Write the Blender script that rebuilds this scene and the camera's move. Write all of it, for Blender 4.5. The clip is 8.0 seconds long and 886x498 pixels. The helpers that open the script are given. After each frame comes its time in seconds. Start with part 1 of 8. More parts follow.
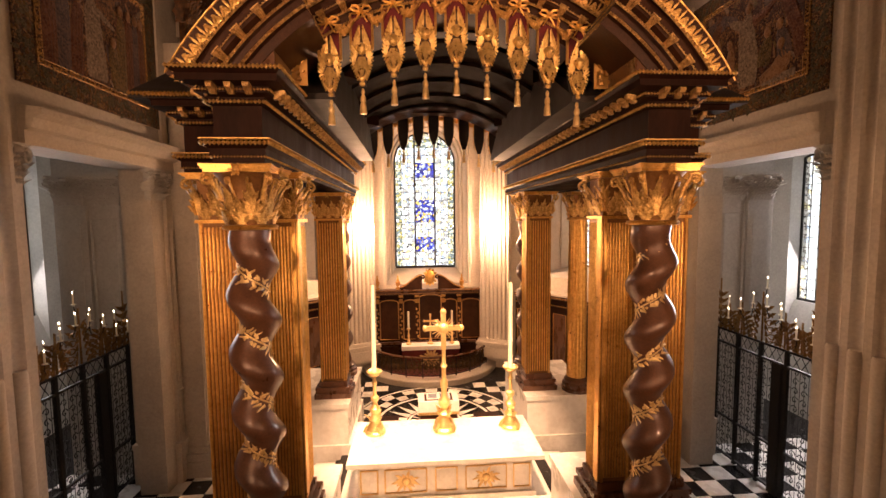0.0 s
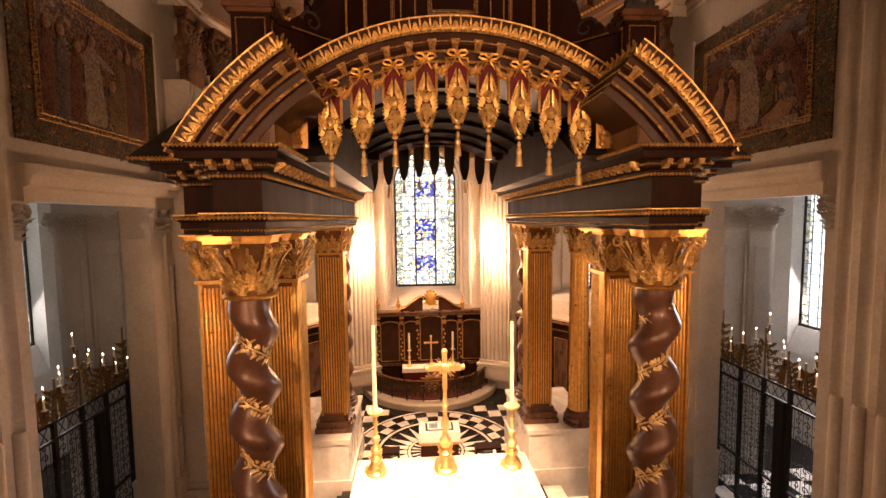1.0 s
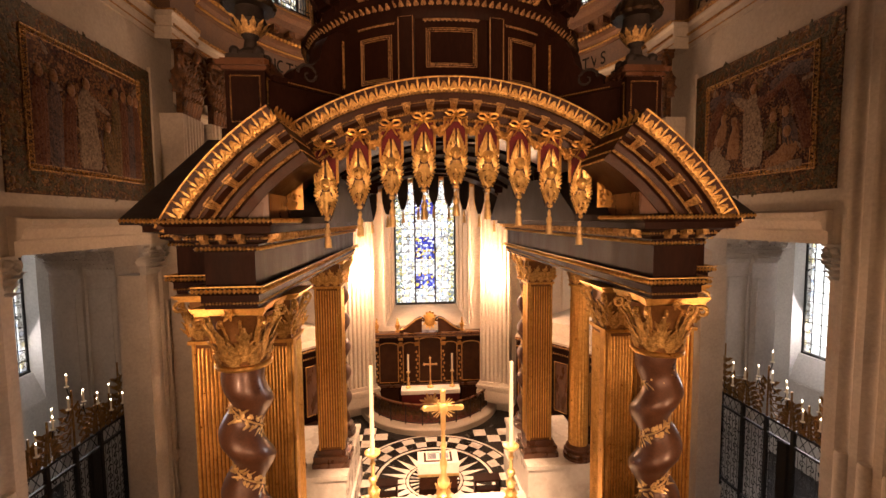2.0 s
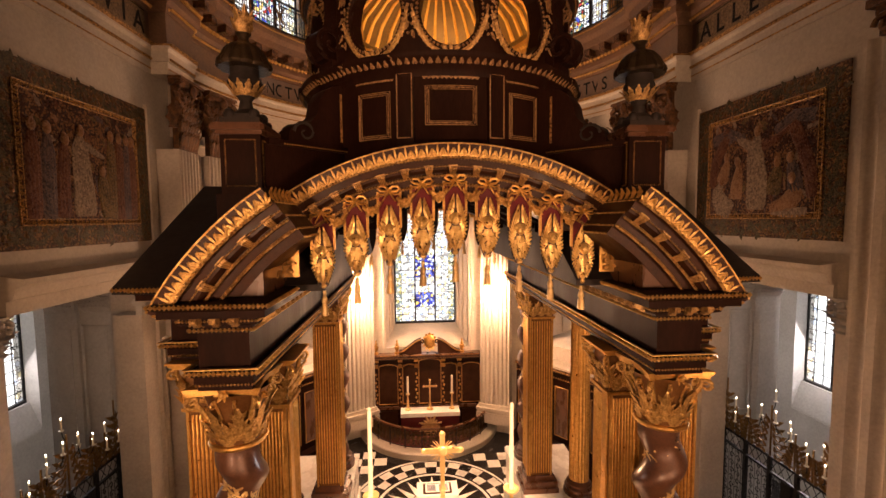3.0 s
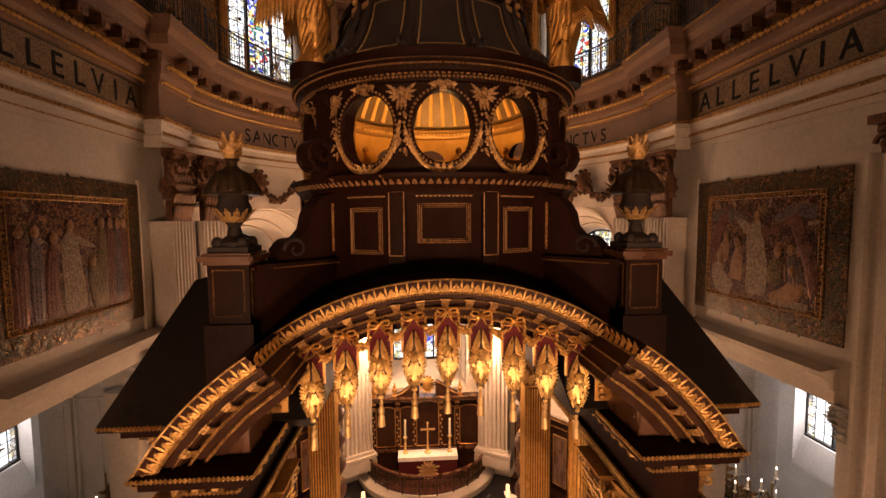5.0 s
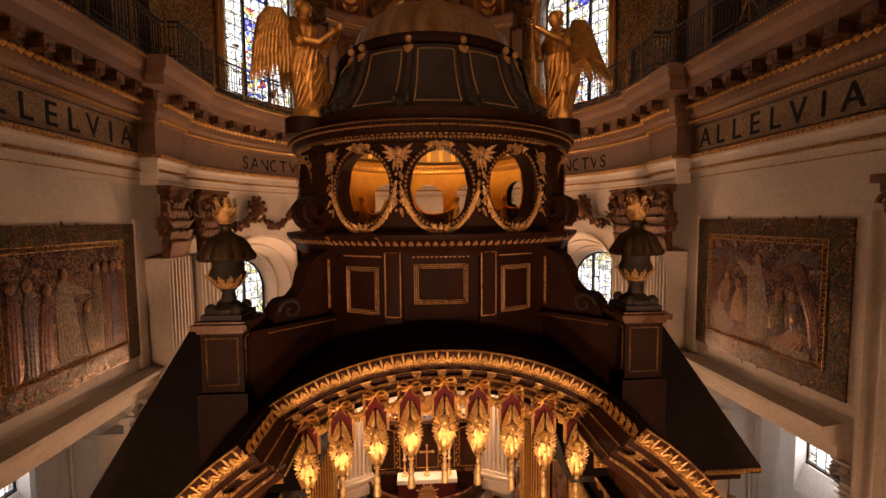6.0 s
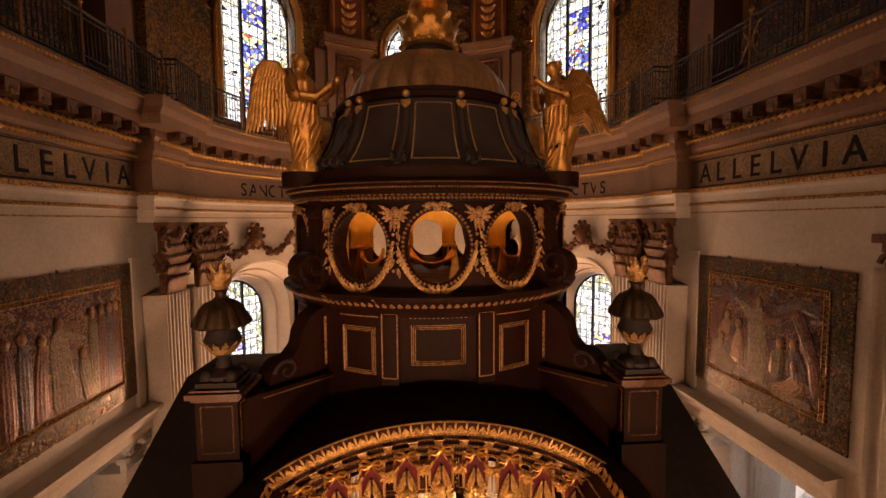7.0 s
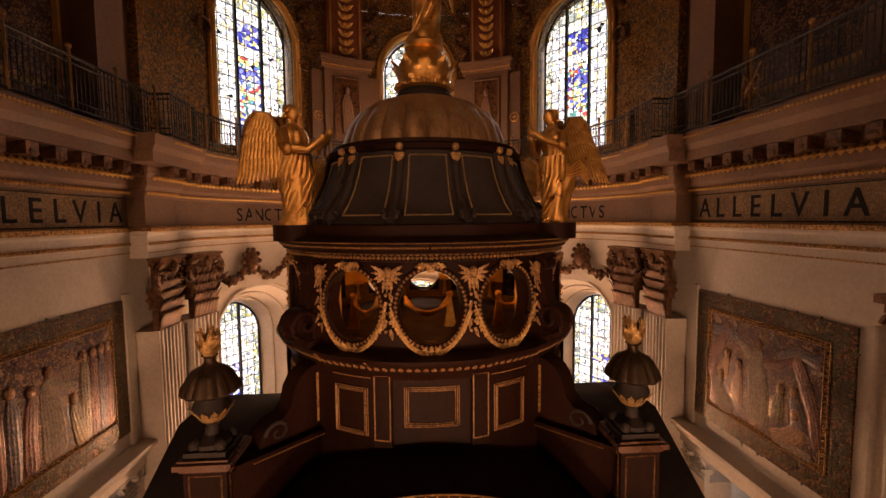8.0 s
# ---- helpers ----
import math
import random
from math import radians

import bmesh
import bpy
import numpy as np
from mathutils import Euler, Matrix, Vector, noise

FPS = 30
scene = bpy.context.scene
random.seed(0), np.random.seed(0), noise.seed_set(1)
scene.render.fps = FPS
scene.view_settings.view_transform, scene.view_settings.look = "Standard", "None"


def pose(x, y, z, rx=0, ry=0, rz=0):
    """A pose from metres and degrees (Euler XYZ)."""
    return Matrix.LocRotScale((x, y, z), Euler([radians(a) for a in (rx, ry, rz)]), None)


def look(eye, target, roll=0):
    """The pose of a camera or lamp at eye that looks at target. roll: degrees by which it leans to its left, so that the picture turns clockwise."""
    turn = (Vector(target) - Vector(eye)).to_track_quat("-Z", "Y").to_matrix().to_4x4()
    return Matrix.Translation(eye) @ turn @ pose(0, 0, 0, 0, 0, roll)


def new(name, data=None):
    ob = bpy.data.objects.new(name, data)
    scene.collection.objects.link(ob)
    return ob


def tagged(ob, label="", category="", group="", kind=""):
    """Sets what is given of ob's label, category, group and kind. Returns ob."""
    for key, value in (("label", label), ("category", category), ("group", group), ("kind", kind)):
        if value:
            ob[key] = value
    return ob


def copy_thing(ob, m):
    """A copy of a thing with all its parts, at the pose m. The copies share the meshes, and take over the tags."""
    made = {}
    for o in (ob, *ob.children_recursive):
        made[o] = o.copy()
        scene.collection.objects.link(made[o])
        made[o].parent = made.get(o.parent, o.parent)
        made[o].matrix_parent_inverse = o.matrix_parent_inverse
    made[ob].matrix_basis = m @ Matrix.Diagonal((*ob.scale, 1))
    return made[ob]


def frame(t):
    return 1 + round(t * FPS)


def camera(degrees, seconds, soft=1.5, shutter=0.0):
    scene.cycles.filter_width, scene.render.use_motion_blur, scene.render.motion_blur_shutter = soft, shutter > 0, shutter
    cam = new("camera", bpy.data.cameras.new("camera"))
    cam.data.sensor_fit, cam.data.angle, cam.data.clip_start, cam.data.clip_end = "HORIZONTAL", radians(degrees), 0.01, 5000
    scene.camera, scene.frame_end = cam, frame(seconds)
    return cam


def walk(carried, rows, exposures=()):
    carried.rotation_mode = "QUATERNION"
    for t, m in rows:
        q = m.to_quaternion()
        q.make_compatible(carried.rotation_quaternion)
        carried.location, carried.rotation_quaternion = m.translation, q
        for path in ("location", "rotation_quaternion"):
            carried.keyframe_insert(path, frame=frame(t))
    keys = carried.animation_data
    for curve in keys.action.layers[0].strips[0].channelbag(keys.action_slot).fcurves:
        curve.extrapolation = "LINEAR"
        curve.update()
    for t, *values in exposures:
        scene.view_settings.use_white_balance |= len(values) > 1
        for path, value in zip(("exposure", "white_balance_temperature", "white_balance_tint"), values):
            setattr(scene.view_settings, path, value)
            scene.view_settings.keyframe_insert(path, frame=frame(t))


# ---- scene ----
cam = camera(92.8, 8.0)
PATH = [
    (0, (-0.73, 0.773, 7.848), (-0.587, 2.762, 7.699), -0.6),
    (0.5, (-0.725, 0.824, 8.328), (-0.583, 2.814, 8.184), -0.6),
    (1, (-0.73, 0.893, 8.85), (-0.588, 2.883, 8.706), -0.7),
    (1.5, (-0.697, 0.986, 9.322), (-0.555, 2.976, 9.183), -0.6),
    (3, (-0.62, 1.298, 10.873), (-0.481, 3.288, 10.732), -0.5),
    (3.5, (-0.59, 1.38, 11.369), (-0.45, 3.37, 11.229), -0.5),
    (4, (-0.545, 1.444, 11.893), (-0.407, 3.435, 11.751), -0.5),
    (4.5, (-0.496, 1.499, 12.384), (-0.36, 3.49, 12.243), -0.4),
    (6, (-0.376, 1.721, 13.895), (-0.242, 3.712, 13.758), -0.5),
    (6.5, (-0.344, 1.792, 14.359), (-0.211, 3.783, 14.224), -0.4),
    (7, (-0.308, 1.849, 14.881), (-0.176, 3.84, 14.747), -0.5),
    (7.5, (-0.251, 1.916, 15.353), (-0.12, 3.907, 15.215), -0.5),
    (8, (-0.176, 2.039, 15.875), (-0.046, 4.03, 15.733), -0.5),
]
walk(cam, [(t, look(eye, target, roll)) for t, eye, target, roll in PATH], exposures=[(0, 0.12, 6850, 18), (3.5, 0.08, 6900, 21), (6, 0.18, 6980, 24), (8, 0.28, 7150, 27)])

# ---- light ----
world = bpy.data.worlds.new("world")
scene.world = world
world.use_nodes = True
wn = world.node_tree.nodes
sky = wn.new("ShaderNodeTexSky")
sky.sky_type, sky.sun_disc = "NISHITA", False
sky.sun_elevation, sky.sun_rotation = radians(35), radians(120)
wn["Background"].inputs["Strength"].default_value = 0.06
world.node_tree.links.new(sky.outputs[0], wn["Background"].inputs["Color"])
WARM = (1.0, 0.59, 0.33)
AMBER = (1.0, 0.56, 0.20)


def spot(name, eye, target, watts, degrees, colour=WARM, size=0.15, blend=0.6):
    d = bpy.data.lights.new(name, "SPOT")
    d.energy, d.spot_size, d.spot_blend, d.color, d.shadow_soft_size = watts, radians(degrees), blend, colour, size
    ob = new(name, d)
    ob.matrix_world = look(eye, target)
    return ob


def glow(name, place, watts, colour=WARM, size=0.15):
    d = bpy.data.lights.new(name, "POINT")
    d.energy, d.color, d.shadow_soft_size = watts, colour, size
    ob = new(name, d)
    ob.location = place
    return ob


def panel_light(name, eye, target, watts, sx, sy, colour):
    d = bpy.data.lights.new(name, "AREA")
    d.energy, d.color, d.shape, d.size, d.size_y = watts, colour, "RECTANGLE", sx, sy
    ob = new(name, d)
    ob.matrix_world = look(eye, target)
    return ob


# ---- tools ----
class Geo:
    """Collects faces for one mesh."""

    def __init__(self):
        self.v, self.f = [], []

    def add(self, vs, fs):
        n = len(self.v)
        self.v += [tuple(p) for p in vs]
        self.f += [tuple(i + n for i in q) for q in fs]
        return self

    def box(self, x0, x1, y0, y1, z0, z1):
        return self.add([(x, y, z) for z in (z0, z1) for x, y in ((x0, y0), (x1, y0), (x1, y1), (x0, y1))],
                        [(3, 2, 1, 0), (4, 5, 6, 7), (0, 1, 5, 4), (1, 2, 6, 5), (2, 3, 7, 6), (3, 0, 4, 7)])

    def lathe(self, prof, n=24, c=(0, 0), a0=0.0, a1=360.0, wave=None):
        full = abs(a1 - a0) >= 359.9
        m = n if full else n + 1
        vs = []
        for r, z in prof:
            for i in range(m):
                a = radians(a0 + (a1 - a0) * i / n)
                k = r * (wave(a, z) if wave else 1)
                vs.append((c[0] + k * math.sin(a), c[1] - k * math.cos(a), z))
        fs = []
        for j in range(len(prof) - 1):
            for i in range(n):
                a, b = i, (i + 1) % m
                fs.append((j * m + a, j * m + b, (j + 1) * m + b, (j + 1) * m + a))
        return self.add(vs, fs)

    def sweep(self, path, prof, closed=False, shut=True):
        """A profile of (out, z) along a plan line; out is to the right of the way."""
        n, vs = len(path), []
        for i, p in enumerate(path):
            p = Vector(p)
            a = Vector(path[i - 1]) if i or closed else None
            b = Vector(path[(i + 1) % n]) if i < n - 1 or closed else None
            d1 = (p - a).normalized() if a is not None else (b - p).normalized()
            d2 = (b - p).normalized() if b is not None else d1
            n1, n2 = Vector((d1.y, -d1.x)), Vector((d2.y, -d2.x))
            m = n1 + n2
            m = m / max(m.dot(n1), 0.2)
            vs += [(p.x + m.x * o, p.y + m.y * o, z) for o, z in prof]
        k, fs = len(prof), []
        for i in range(n if closed else n - 1):
            for j in range(k if shut else k - 1):
                a, b = i * k, ((i + 1) % n) * k
                fs.append((a + j, b + j, b + (j + 1) % k, a + (j + 1) % k))
        if not closed and shut:
            fs += [tuple(range(k)), tuple(range((n - 1) * k, n * k))[::-1]]
        return self.add(vs, fs)

    def arch(self, cx, cz, a0, a1, n, prof):
        """A closed profile of (radius, y) swept round an arc in an upright plane; 0 degrees is up."""
        vs, k = [], len(prof)
        for i in range(n + 1):
            a = radians(a0 + (a1 - a0) * i / n)
            vs += [(cx + r * math.sin(a), y, cz + r * math.cos(a)) for r, y in prof]
        fs = [(i * k + j, (i + 1) * k + j, (i + 1) * k + (j + 1) % k, i * k + (j + 1) % k) for i in range(n) for j in range(k)]
        fs += [tuple(range(k)), tuple(range(n * k, (n + 1) * k))[::-1]]
        return self.add(vs, fs)

    def tube(self, pts, r, n=6, tip=None):
        pts = [Vector(p) for p in pts]
        vs, up = [], Vector((0.31, 0.17, 0.94))
        for i, p in enumerate(pts):
            d = (pts[min(i + 1, len(pts) - 1)] - pts[max(i - 1, 0)]).normalized()
            s = d.cross(up)
            s = s.normalized() if s.length > 0.01 else d.cross(Vector((1, 0, 0))).normalized()
            t = s.cross(d)
            q = r if tip is None else r + (tip - r) * i / (len(pts) - 1)
            vs += [p + q * (math.cos(2 * math.pi * j / n) * s + math.sin(2 * math.pi * j / n) * t) for j in range(n)]
        fs = [(i * n + j, i * n + (j + 1) % n, (i + 1) * n + (j + 1) % n, (i + 1) * n + j) for i in range(len(pts) - 1) for j in range(n)]
        fs += [tuple(range(n)), tuple(range((len(pts) - 1) * n, len(pts) * n))]
        return self.add(vs, fs)

    def ball(self, c, rx, ry=None, rz=None, n=8, m=6):
        ry, rz = ry or rx, rz or rx
        vs = [(c[0] + rx * math.sin(math.pi * j / m) * math.cos(2 * math.pi * i / n), c[1] + ry * math.sin(math.pi * j / m) * math.sin(2 * math.pi * i / n),
               c[2] + rz * math.cos(math.pi * j / m)) for j in range(1, m) for i in range(n)] + [(c[0], c[1], c[2] + rz), (c[0], c[1], c[2] - rz)]
        t, b = n * (m - 1), n * (m - 1) + 1
        fs = [(j * n + i, (j + 1) * n + i, (j + 1) * n + (i + 1) % n, j * n + (i + 1) % n) for j in range(m - 2) for i in range(n)]
        fs += [(t, i, (i + 1) % n) for i in range(n)] + [(b, (m - 2) * n + (i + 1) % n, (m - 2) * n + i) for i in range(n)]
        return self.add(vs, fs)

    def leaf(self, base, way, up, length, width, curl=0.6, thick=0.012, lobes=3):
        """A carved leaf that rises along way and curls over towards up."""
        base, way, up = Vector(base), Vector(way).normalized(), Vector(up).normalized()
        side, vs, n = way.cross(up).normalized(), [], (9 if lobes > 2 else 6)
        for i in range(n + 1):
            s = i / n
            a = curl * s * s * 2.2
            p = base + way * length * (s - 0.18 * curl * s ** 3) + up * length * (0.1 * s + 0.42 * curl * s ** 3)
            w = width * (math.sin(math.pi * min(0.97, 0.22 + 0.78 * s)) ** 0.7) * (1 + 0.24 * math.cos(2 * math.pi * lobes * s)) * 0.5
            nrm = up * math.cos(a) - way * math.sin(a)
            vs += [p - side * w, p + nrm * width * 0.16, p + side * w, p - nrm * thick]
        fs = []
        for i in range(n):
            for j in range(4):
                fs.append((i * 4 + j, i * 4 + (j + 1) % 4, i * 4 + 4 + (j + 1) % 4, i * 4 + 4 + j))
        return self.add(vs, fs + [(0, 1, 2, 3), (n * 4 + 3, n * 4 + 2, n * 4 + 1, n * 4)])

    def beads(self, pts, step, size, drop=1.0):
        """Small carved knobs along a line."""
        pts = [Vector(p) for p in pts]
        left = step / 2
        for a, b in zip(pts, pts[1:]):
            d, l = (b - a), (b - a).length
            if l < 1e-6:
                continue
            while left < l:
                c = a + d * (left / l)
                s = size
                self.add([(c.x - s, c.y, c.z), (c.x, c.y - s, c.z), (c.x + s, c.y, c.z), (c.x, c.y + s, c.z), (c.x, c.y, c.z + s * drop), (c.x, c.y, c.z - s * drop)],
                         [(0, 1, 4), (1, 2, 4), (2, 3, 4), (3, 0, 4), (1, 0, 5), (2, 1, 5), (3, 2, 5), (0, 3, 5)])
                left += step
            left -= l
        return self

    def moved(self, m):
        self.v = [tuple(m @ Vector(p)) for p in self.v]
        return self

    def join(self, other, m=None):
        return self.add([m @ Vector(p) for p in other.v] if m else other.v, other.f)

    def mesh(self, name, material, smooth=40):
        me = bpy.data.meshes.new(name)
        me.from_pydata(self.v, [], self.f)
        if len(self.f) < 40000:
            bm = bmesh.new()
            bm.from_mesh(me)
            bmesh.ops.recalc_face_normals(bm, faces=bm.faces)
            bm.to_mesh(me)
            bm.free()
        if smooth:
            me.shade_smooth()
            me.set_sharp_from_angle(angle=radians(smooth))
        me.materials.append(material)
        return me


def thing(name, label, category, place=(0, 0, 0), group="", kind=""):
    ob = new(name)
    ob.location = place
    ob.empty_display_size = 0.1
    return tagged(ob, label, category, group, kind)


def part(name, geo, material, parent, label="", smooth=40, world=False):
    """One mesh under a thing; world: the mesh is given in the place's own metres."""
    ob = new(name, geo if isinstance(geo, bpy.types.Mesh) else geo.mesh(name, material, smooth))
    ob.parent = parent
    if world:
        p, off = parent, Vector((0, 0, 0))
        while p:
            off += p.location
            p = p.parent
        ob.location = -off
    if label:
        ob["label"] = label
    return ob


def setting(name, geo, material, label="", category="", smooth=30):
    return tagged(new(name, geo.mesh(name, material, smooth)), label, category, kind="structure")


# ---- materials ----
def nodes_of(name):
    m = bpy.data.materials.new(name)
    m.use_nodes = True
    return m, m.node_tree.nodes, m.node_tree.links, m.node_tree.nodes["Principled BSDF"]


def surface(name, dark, light, rough=0.5, metal=0.0, coarse=1.5, fine=30.0, bump=0.15, spread=0.16, spec=0.5, stretch=(1, 1, 1), coat=0.0):
    """Colour between two tones at two scales, uneven gloss and fine relief."""
    m, n, l, b = nodes_of(name)
    g = n.new("ShaderNodeNewGeometry")
    mp = n.new("ShaderNodeMapping")
    mp.inputs["Scale"].default_value = stretch
    l.new(g.outputs["Position"], mp.inputs["Vector"])
    a, c = n.new("ShaderNodeTexNoise"), n.new("ShaderNodeTexNoise")
    for t, s in ((a, coarse), (c, fine)):
        t.inputs["Scale"].default_value, t.inputs["Detail"].default_value, t.inputs["Roughness"].default_value = s, 6, 0.62
        l.new(mp.outputs[0], t.inputs["Vector"])
    mix = n.new("ShaderNodeMath")
    mix.operation = "MULTIPLY_ADD"
    mix.inputs[1].default_value = 0.45
    l.new(c.outputs["Fac"], mix.inputs[0])
    sc = n.new("ShaderNodeMath")
    sc.operation = "MULTIPLY"
    sc.inputs[1].default_value = 0.55
    l.new(a.outputs["Fac"], sc.inputs[0])
    l.new(sc.outputs[0], mix.inputs[2])
    ramp = n.new("ShaderNodeValToRGB")
    ramp.color_ramp.elements[0].position, ramp.color_ramp.elements[1].position = 0.5 - spread, 0.5 + spread
    ramp.color_ramp.elements[0].color, ramp.color_ramp.elements[1].color = (*dark, 1), (*light, 1)
    l.new(mix.outputs[0], ramp.inputs[0])
    l.new(ramp.outputs[0], b.inputs["Base Color"])
    rr = n.new("ShaderNodeMapRange")
    rr.inputs[1].default_value, rr.inputs[2].default_value = 0.3, 0.7
    rr.inputs[3].default_value, rr.inputs[4].default_value = max(0.05, rough - 0.12), min(1, rough + 0.12)
    l.new(a.outputs["Fac"], rr.inputs[0])
    l.new(rr.outputs[0], b.inputs["Roughness"])
    b.inputs["Metallic"].default_value = metal
    b.inputs["Specular IOR Level"].default_value = spec
    b.inputs["Coat Weight"].default_value = coat
    bp = n.new("ShaderNodeBump")
    bp.inputs["Strength"].default_value, bp.inputs["Distance"].default_value = bump, 0.02
    l.new(c.outputs["Fac"], bp.inputs["Height"])
    l.new(bp.outputs[0], b.inputs["Normal"])
    return m


STONE = surface("limestone", (0.40, 0.35, 0.29), (0.60, 0.54, 0.46), 0.75, coarse=0.8, fine=14, bump=0.2)
STONE_GREY = surface("grey_limestone", (0.38, 0.36, 0.33), (0.55, 0.53, 0.49), 0.8, coarse=0.7, fine=12, bump=0.2)
CARVED = surface("gilded_brown_carving", (0.022, 0.009, 0.005), (0.17, 0.075, 0.026), 0.45, 0.5, coarse=7, fine=45, bump=0.5, spread=0.1)
OAK = surface("dark_oak", (0.008, 0.0028, 0.0018), (0.024, 0.0086, 0.005), 0.5, coarse=2.2, fine=26, bump=0.1, spec=0.07, stretch=(1, 1, 0.25))
WALNUT = surface("polished_walnut", (0.045, 0.018, 0.009), (0.12, 0.05, 0.022), 0.3, coarse=3, fine=22, bump=0.1, stretch=(1, 1, 0.4), coat=0.25)
LEAD = surface("roof_lead", (0.016, 0.013, 0.012), (0.038, 0.030, 0.027), 0.62, coarse=1.2, fine=9, bump=0.08, spec=0.15)
GOLD = surface("gold_leaf", (0.50, 0.245, 0.055), (0.88, 0.55, 0.18), 0.38, 0.9, coarse=9, fine=40, bump=0.2, spread=0.16)
GOLD_PALE = surface("pale_gilding", (0.52, 0.33, 0.12), (0.86, 0.64, 0.32), 0.42, 0.7, coarse=8, fine=60, bump=0.3)
GOLD_DULL = surface("worn_gilding", (0.34, 0.175, 0.05), (0.62, 0.36, 0.11), 0.45, 0.75, coarse=3, fine=30, bump=0.2, spread=0.2)
GOLD_TRIM = surface("gilt_moulding", (0.48, 0.25, 0.06), (0.86, 0.56, 0.20), 0.4, 0.4, coarse=10, fine=50, bump=0.2)
GOLD_SPECK = surface("rubbed_gilding", (0.07, 0.03, 0.010), (0.55, 0.31, 0.10), 0.42, 0.5, coarse=22, fine=60, bump=0.4, spread=0.07)
BRASS = surface("polished_brass", (0.70, 0.45, 0.16), (0.95, 0.72, 0.36), 0.36, 0.8, coarse=5, fine=50, bump=0.06)
MARBLE = surface("white_marble", (0.66, 0.63, 0.58), (0.84, 0.82, 0.78), 0.3, coarse=1.6, fine=7, bump=0.03, coat=0.2)
BLACK_MARBLE = surface("black_marble", (0.008, 0.008, 0.009), (0.03, 0.028, 0.028), 0.2, coarse=2, fine=10, bump=0.03)
IRON = surface("black_iron", (0.010, 0.010, 0.010), (0.035, 0.03, 0.026), 0.5, 0.6, coarse=8, fine=60, bump=0.3)
IRON_GILT = surface("gilt_iron", (0.10, 0.055, 0.02), (0.35, 0.19, 0.06), 0.5, 0.7, coarse=6, fine=40, bump=0.3)
CRIMSON = surface("crimson_velvet", (0.06, 0.006, 0.008), (0.16, 0.016, 0.018), 0.85, coarse=5, fine=80, bump=0.2)
DARK_CLOTH = surface("dark_cloth", (0.006, 0.004, 0.004), (0.016, 0.010, 0.009), 0.95, coarse=5, fine=80, bump=0.2)
LINEN = surface("white_linen", (0.72, 0.70, 0.66), (0.85, 0.83, 0.79), 0.8, coarse=4, fine=90, bump=0.1)
WAX = surface("candle_wax", (0.74, 0.68, 0.52), (0.86, 0.81, 0.66), 0.5, coarse=4, fine=20, bump=0.03)
LETTERS = surface("dark_mosaic_letters", (0.003, 0.0025, 0.0025), (0.010, 0.008, 0.007), 0.6, coarse=10, fine=120, bump=0.2, spec=0.1)
RED_MARBLE = surface("red_panel", (0.10, 0.028, 0.014), (0.20, 0.065, 0.03), 0.4, coarse=4, fine=25, bump=0.1)


def mosaic(name, tones, scale=26.0, coarse=1.1, rough=0.35):
    """Small glass tesserae: one tone a cell, with gold and coloured pieces and uneven tilt."""
    m, n, l, b = nodes_of(name)
    g = n.new("ShaderNodeNewGeometry")
    v = n.new("ShaderNodeTexVoronoi")
    v.inputs["Scale"].default_value = scale
    a = n.new("ShaderNodeTexNoise")
    a.inputs["Scale"].default_value, a.inputs["Detail"].default_value = coarse, 5
    for t in (v, a):
        l.new(g.outputs["Position"], t.inputs["Vector"])
    sep = n.new("ShaderNodeSeparateColor")
    l.new(v.outputs["Color"], sep.inputs[0])
    mx = n.new("ShaderNodeMath")
    mx.operation = "MULTIPLY_ADD"
    mx.inputs[1].default_value = 0.6
    l.new(sep.outputs[0], mx.inputs[0])
    l.new(a.outputs["Fac"], mx.inputs[2])
    ramp = n.new("ShaderNodeValToRGB")
    e = ramp.color_ramp.elements
    while len(e) < len(tones):
        e.new(0.5)
    for i, c in enumerate(tones):
        e[i].position, e[i].color = 0.42 + 0.62 * i / (len(tones) - 1), (*c, 1)
    l.new(mx.outputs[0], ramp.inputs[0])
    l.new(ramp.outputs[0], b.inputs["Base Color"])
    mt = n.new("ShaderNodeMath")
    mt.operation, mt.inputs[1].default_value = "GREATER_THAN", 0.7
    l.new(sep.outputs[1], mt.inputs[0])
    l.new(mt.outputs[0], b.inputs["Metallic"])
    b.inputs["Roughness"].default_value = rough
    b.inputs["Specular IOR Level"].default_value = 0.14
    bp = n.new("ShaderNodeBump")
    bp.inputs["Strength"].default_value, bp.inputs["Distance"].default_value = 0.9, 0.02
    l.new(sep.outputs[2], bp.inputs["Height"])
    l.new(bp.outputs[0], b.inputs["Normal"])
    return m


MOSAIC_BORDER = mosaic("mosaic_border", [(0.022, 0.012, 0.009), (0.07, 0.036, 0.022), (0.036, 0.03, 0.022), (0.12, 0.055, 0.028), (0.22, 0.13, 0.055)], 30, 2.2)
MOSAIC_FIELD = mosaic("mosaic_field", [(0.014, 0.007, 0.007), (0.06, 0.021, 0.016), (0.026, 0.018, 0.02), (0.085, 0.038, 0.023), (0.19, 0.10, 0.045)], 26, 3.2)
MOSAIC_FRIEZE = mosaic("mosaic_frieze", [(0.085, 0.056, 0.034), (0.14, 0.095, 0.055), (0.18, 0.12, 0.066), (0.24, 0.16, 0.085)], 34, 1.1, 0.55)
MOSAIC_ROBE = mosaic("mosaic_robe", [(0.11, 0.078, 0.055), (0.20, 0.15, 0.11), (0.29, 0.22, 0.155), (0.15, 0.11, 0.08)], 26, 3, 0.6)
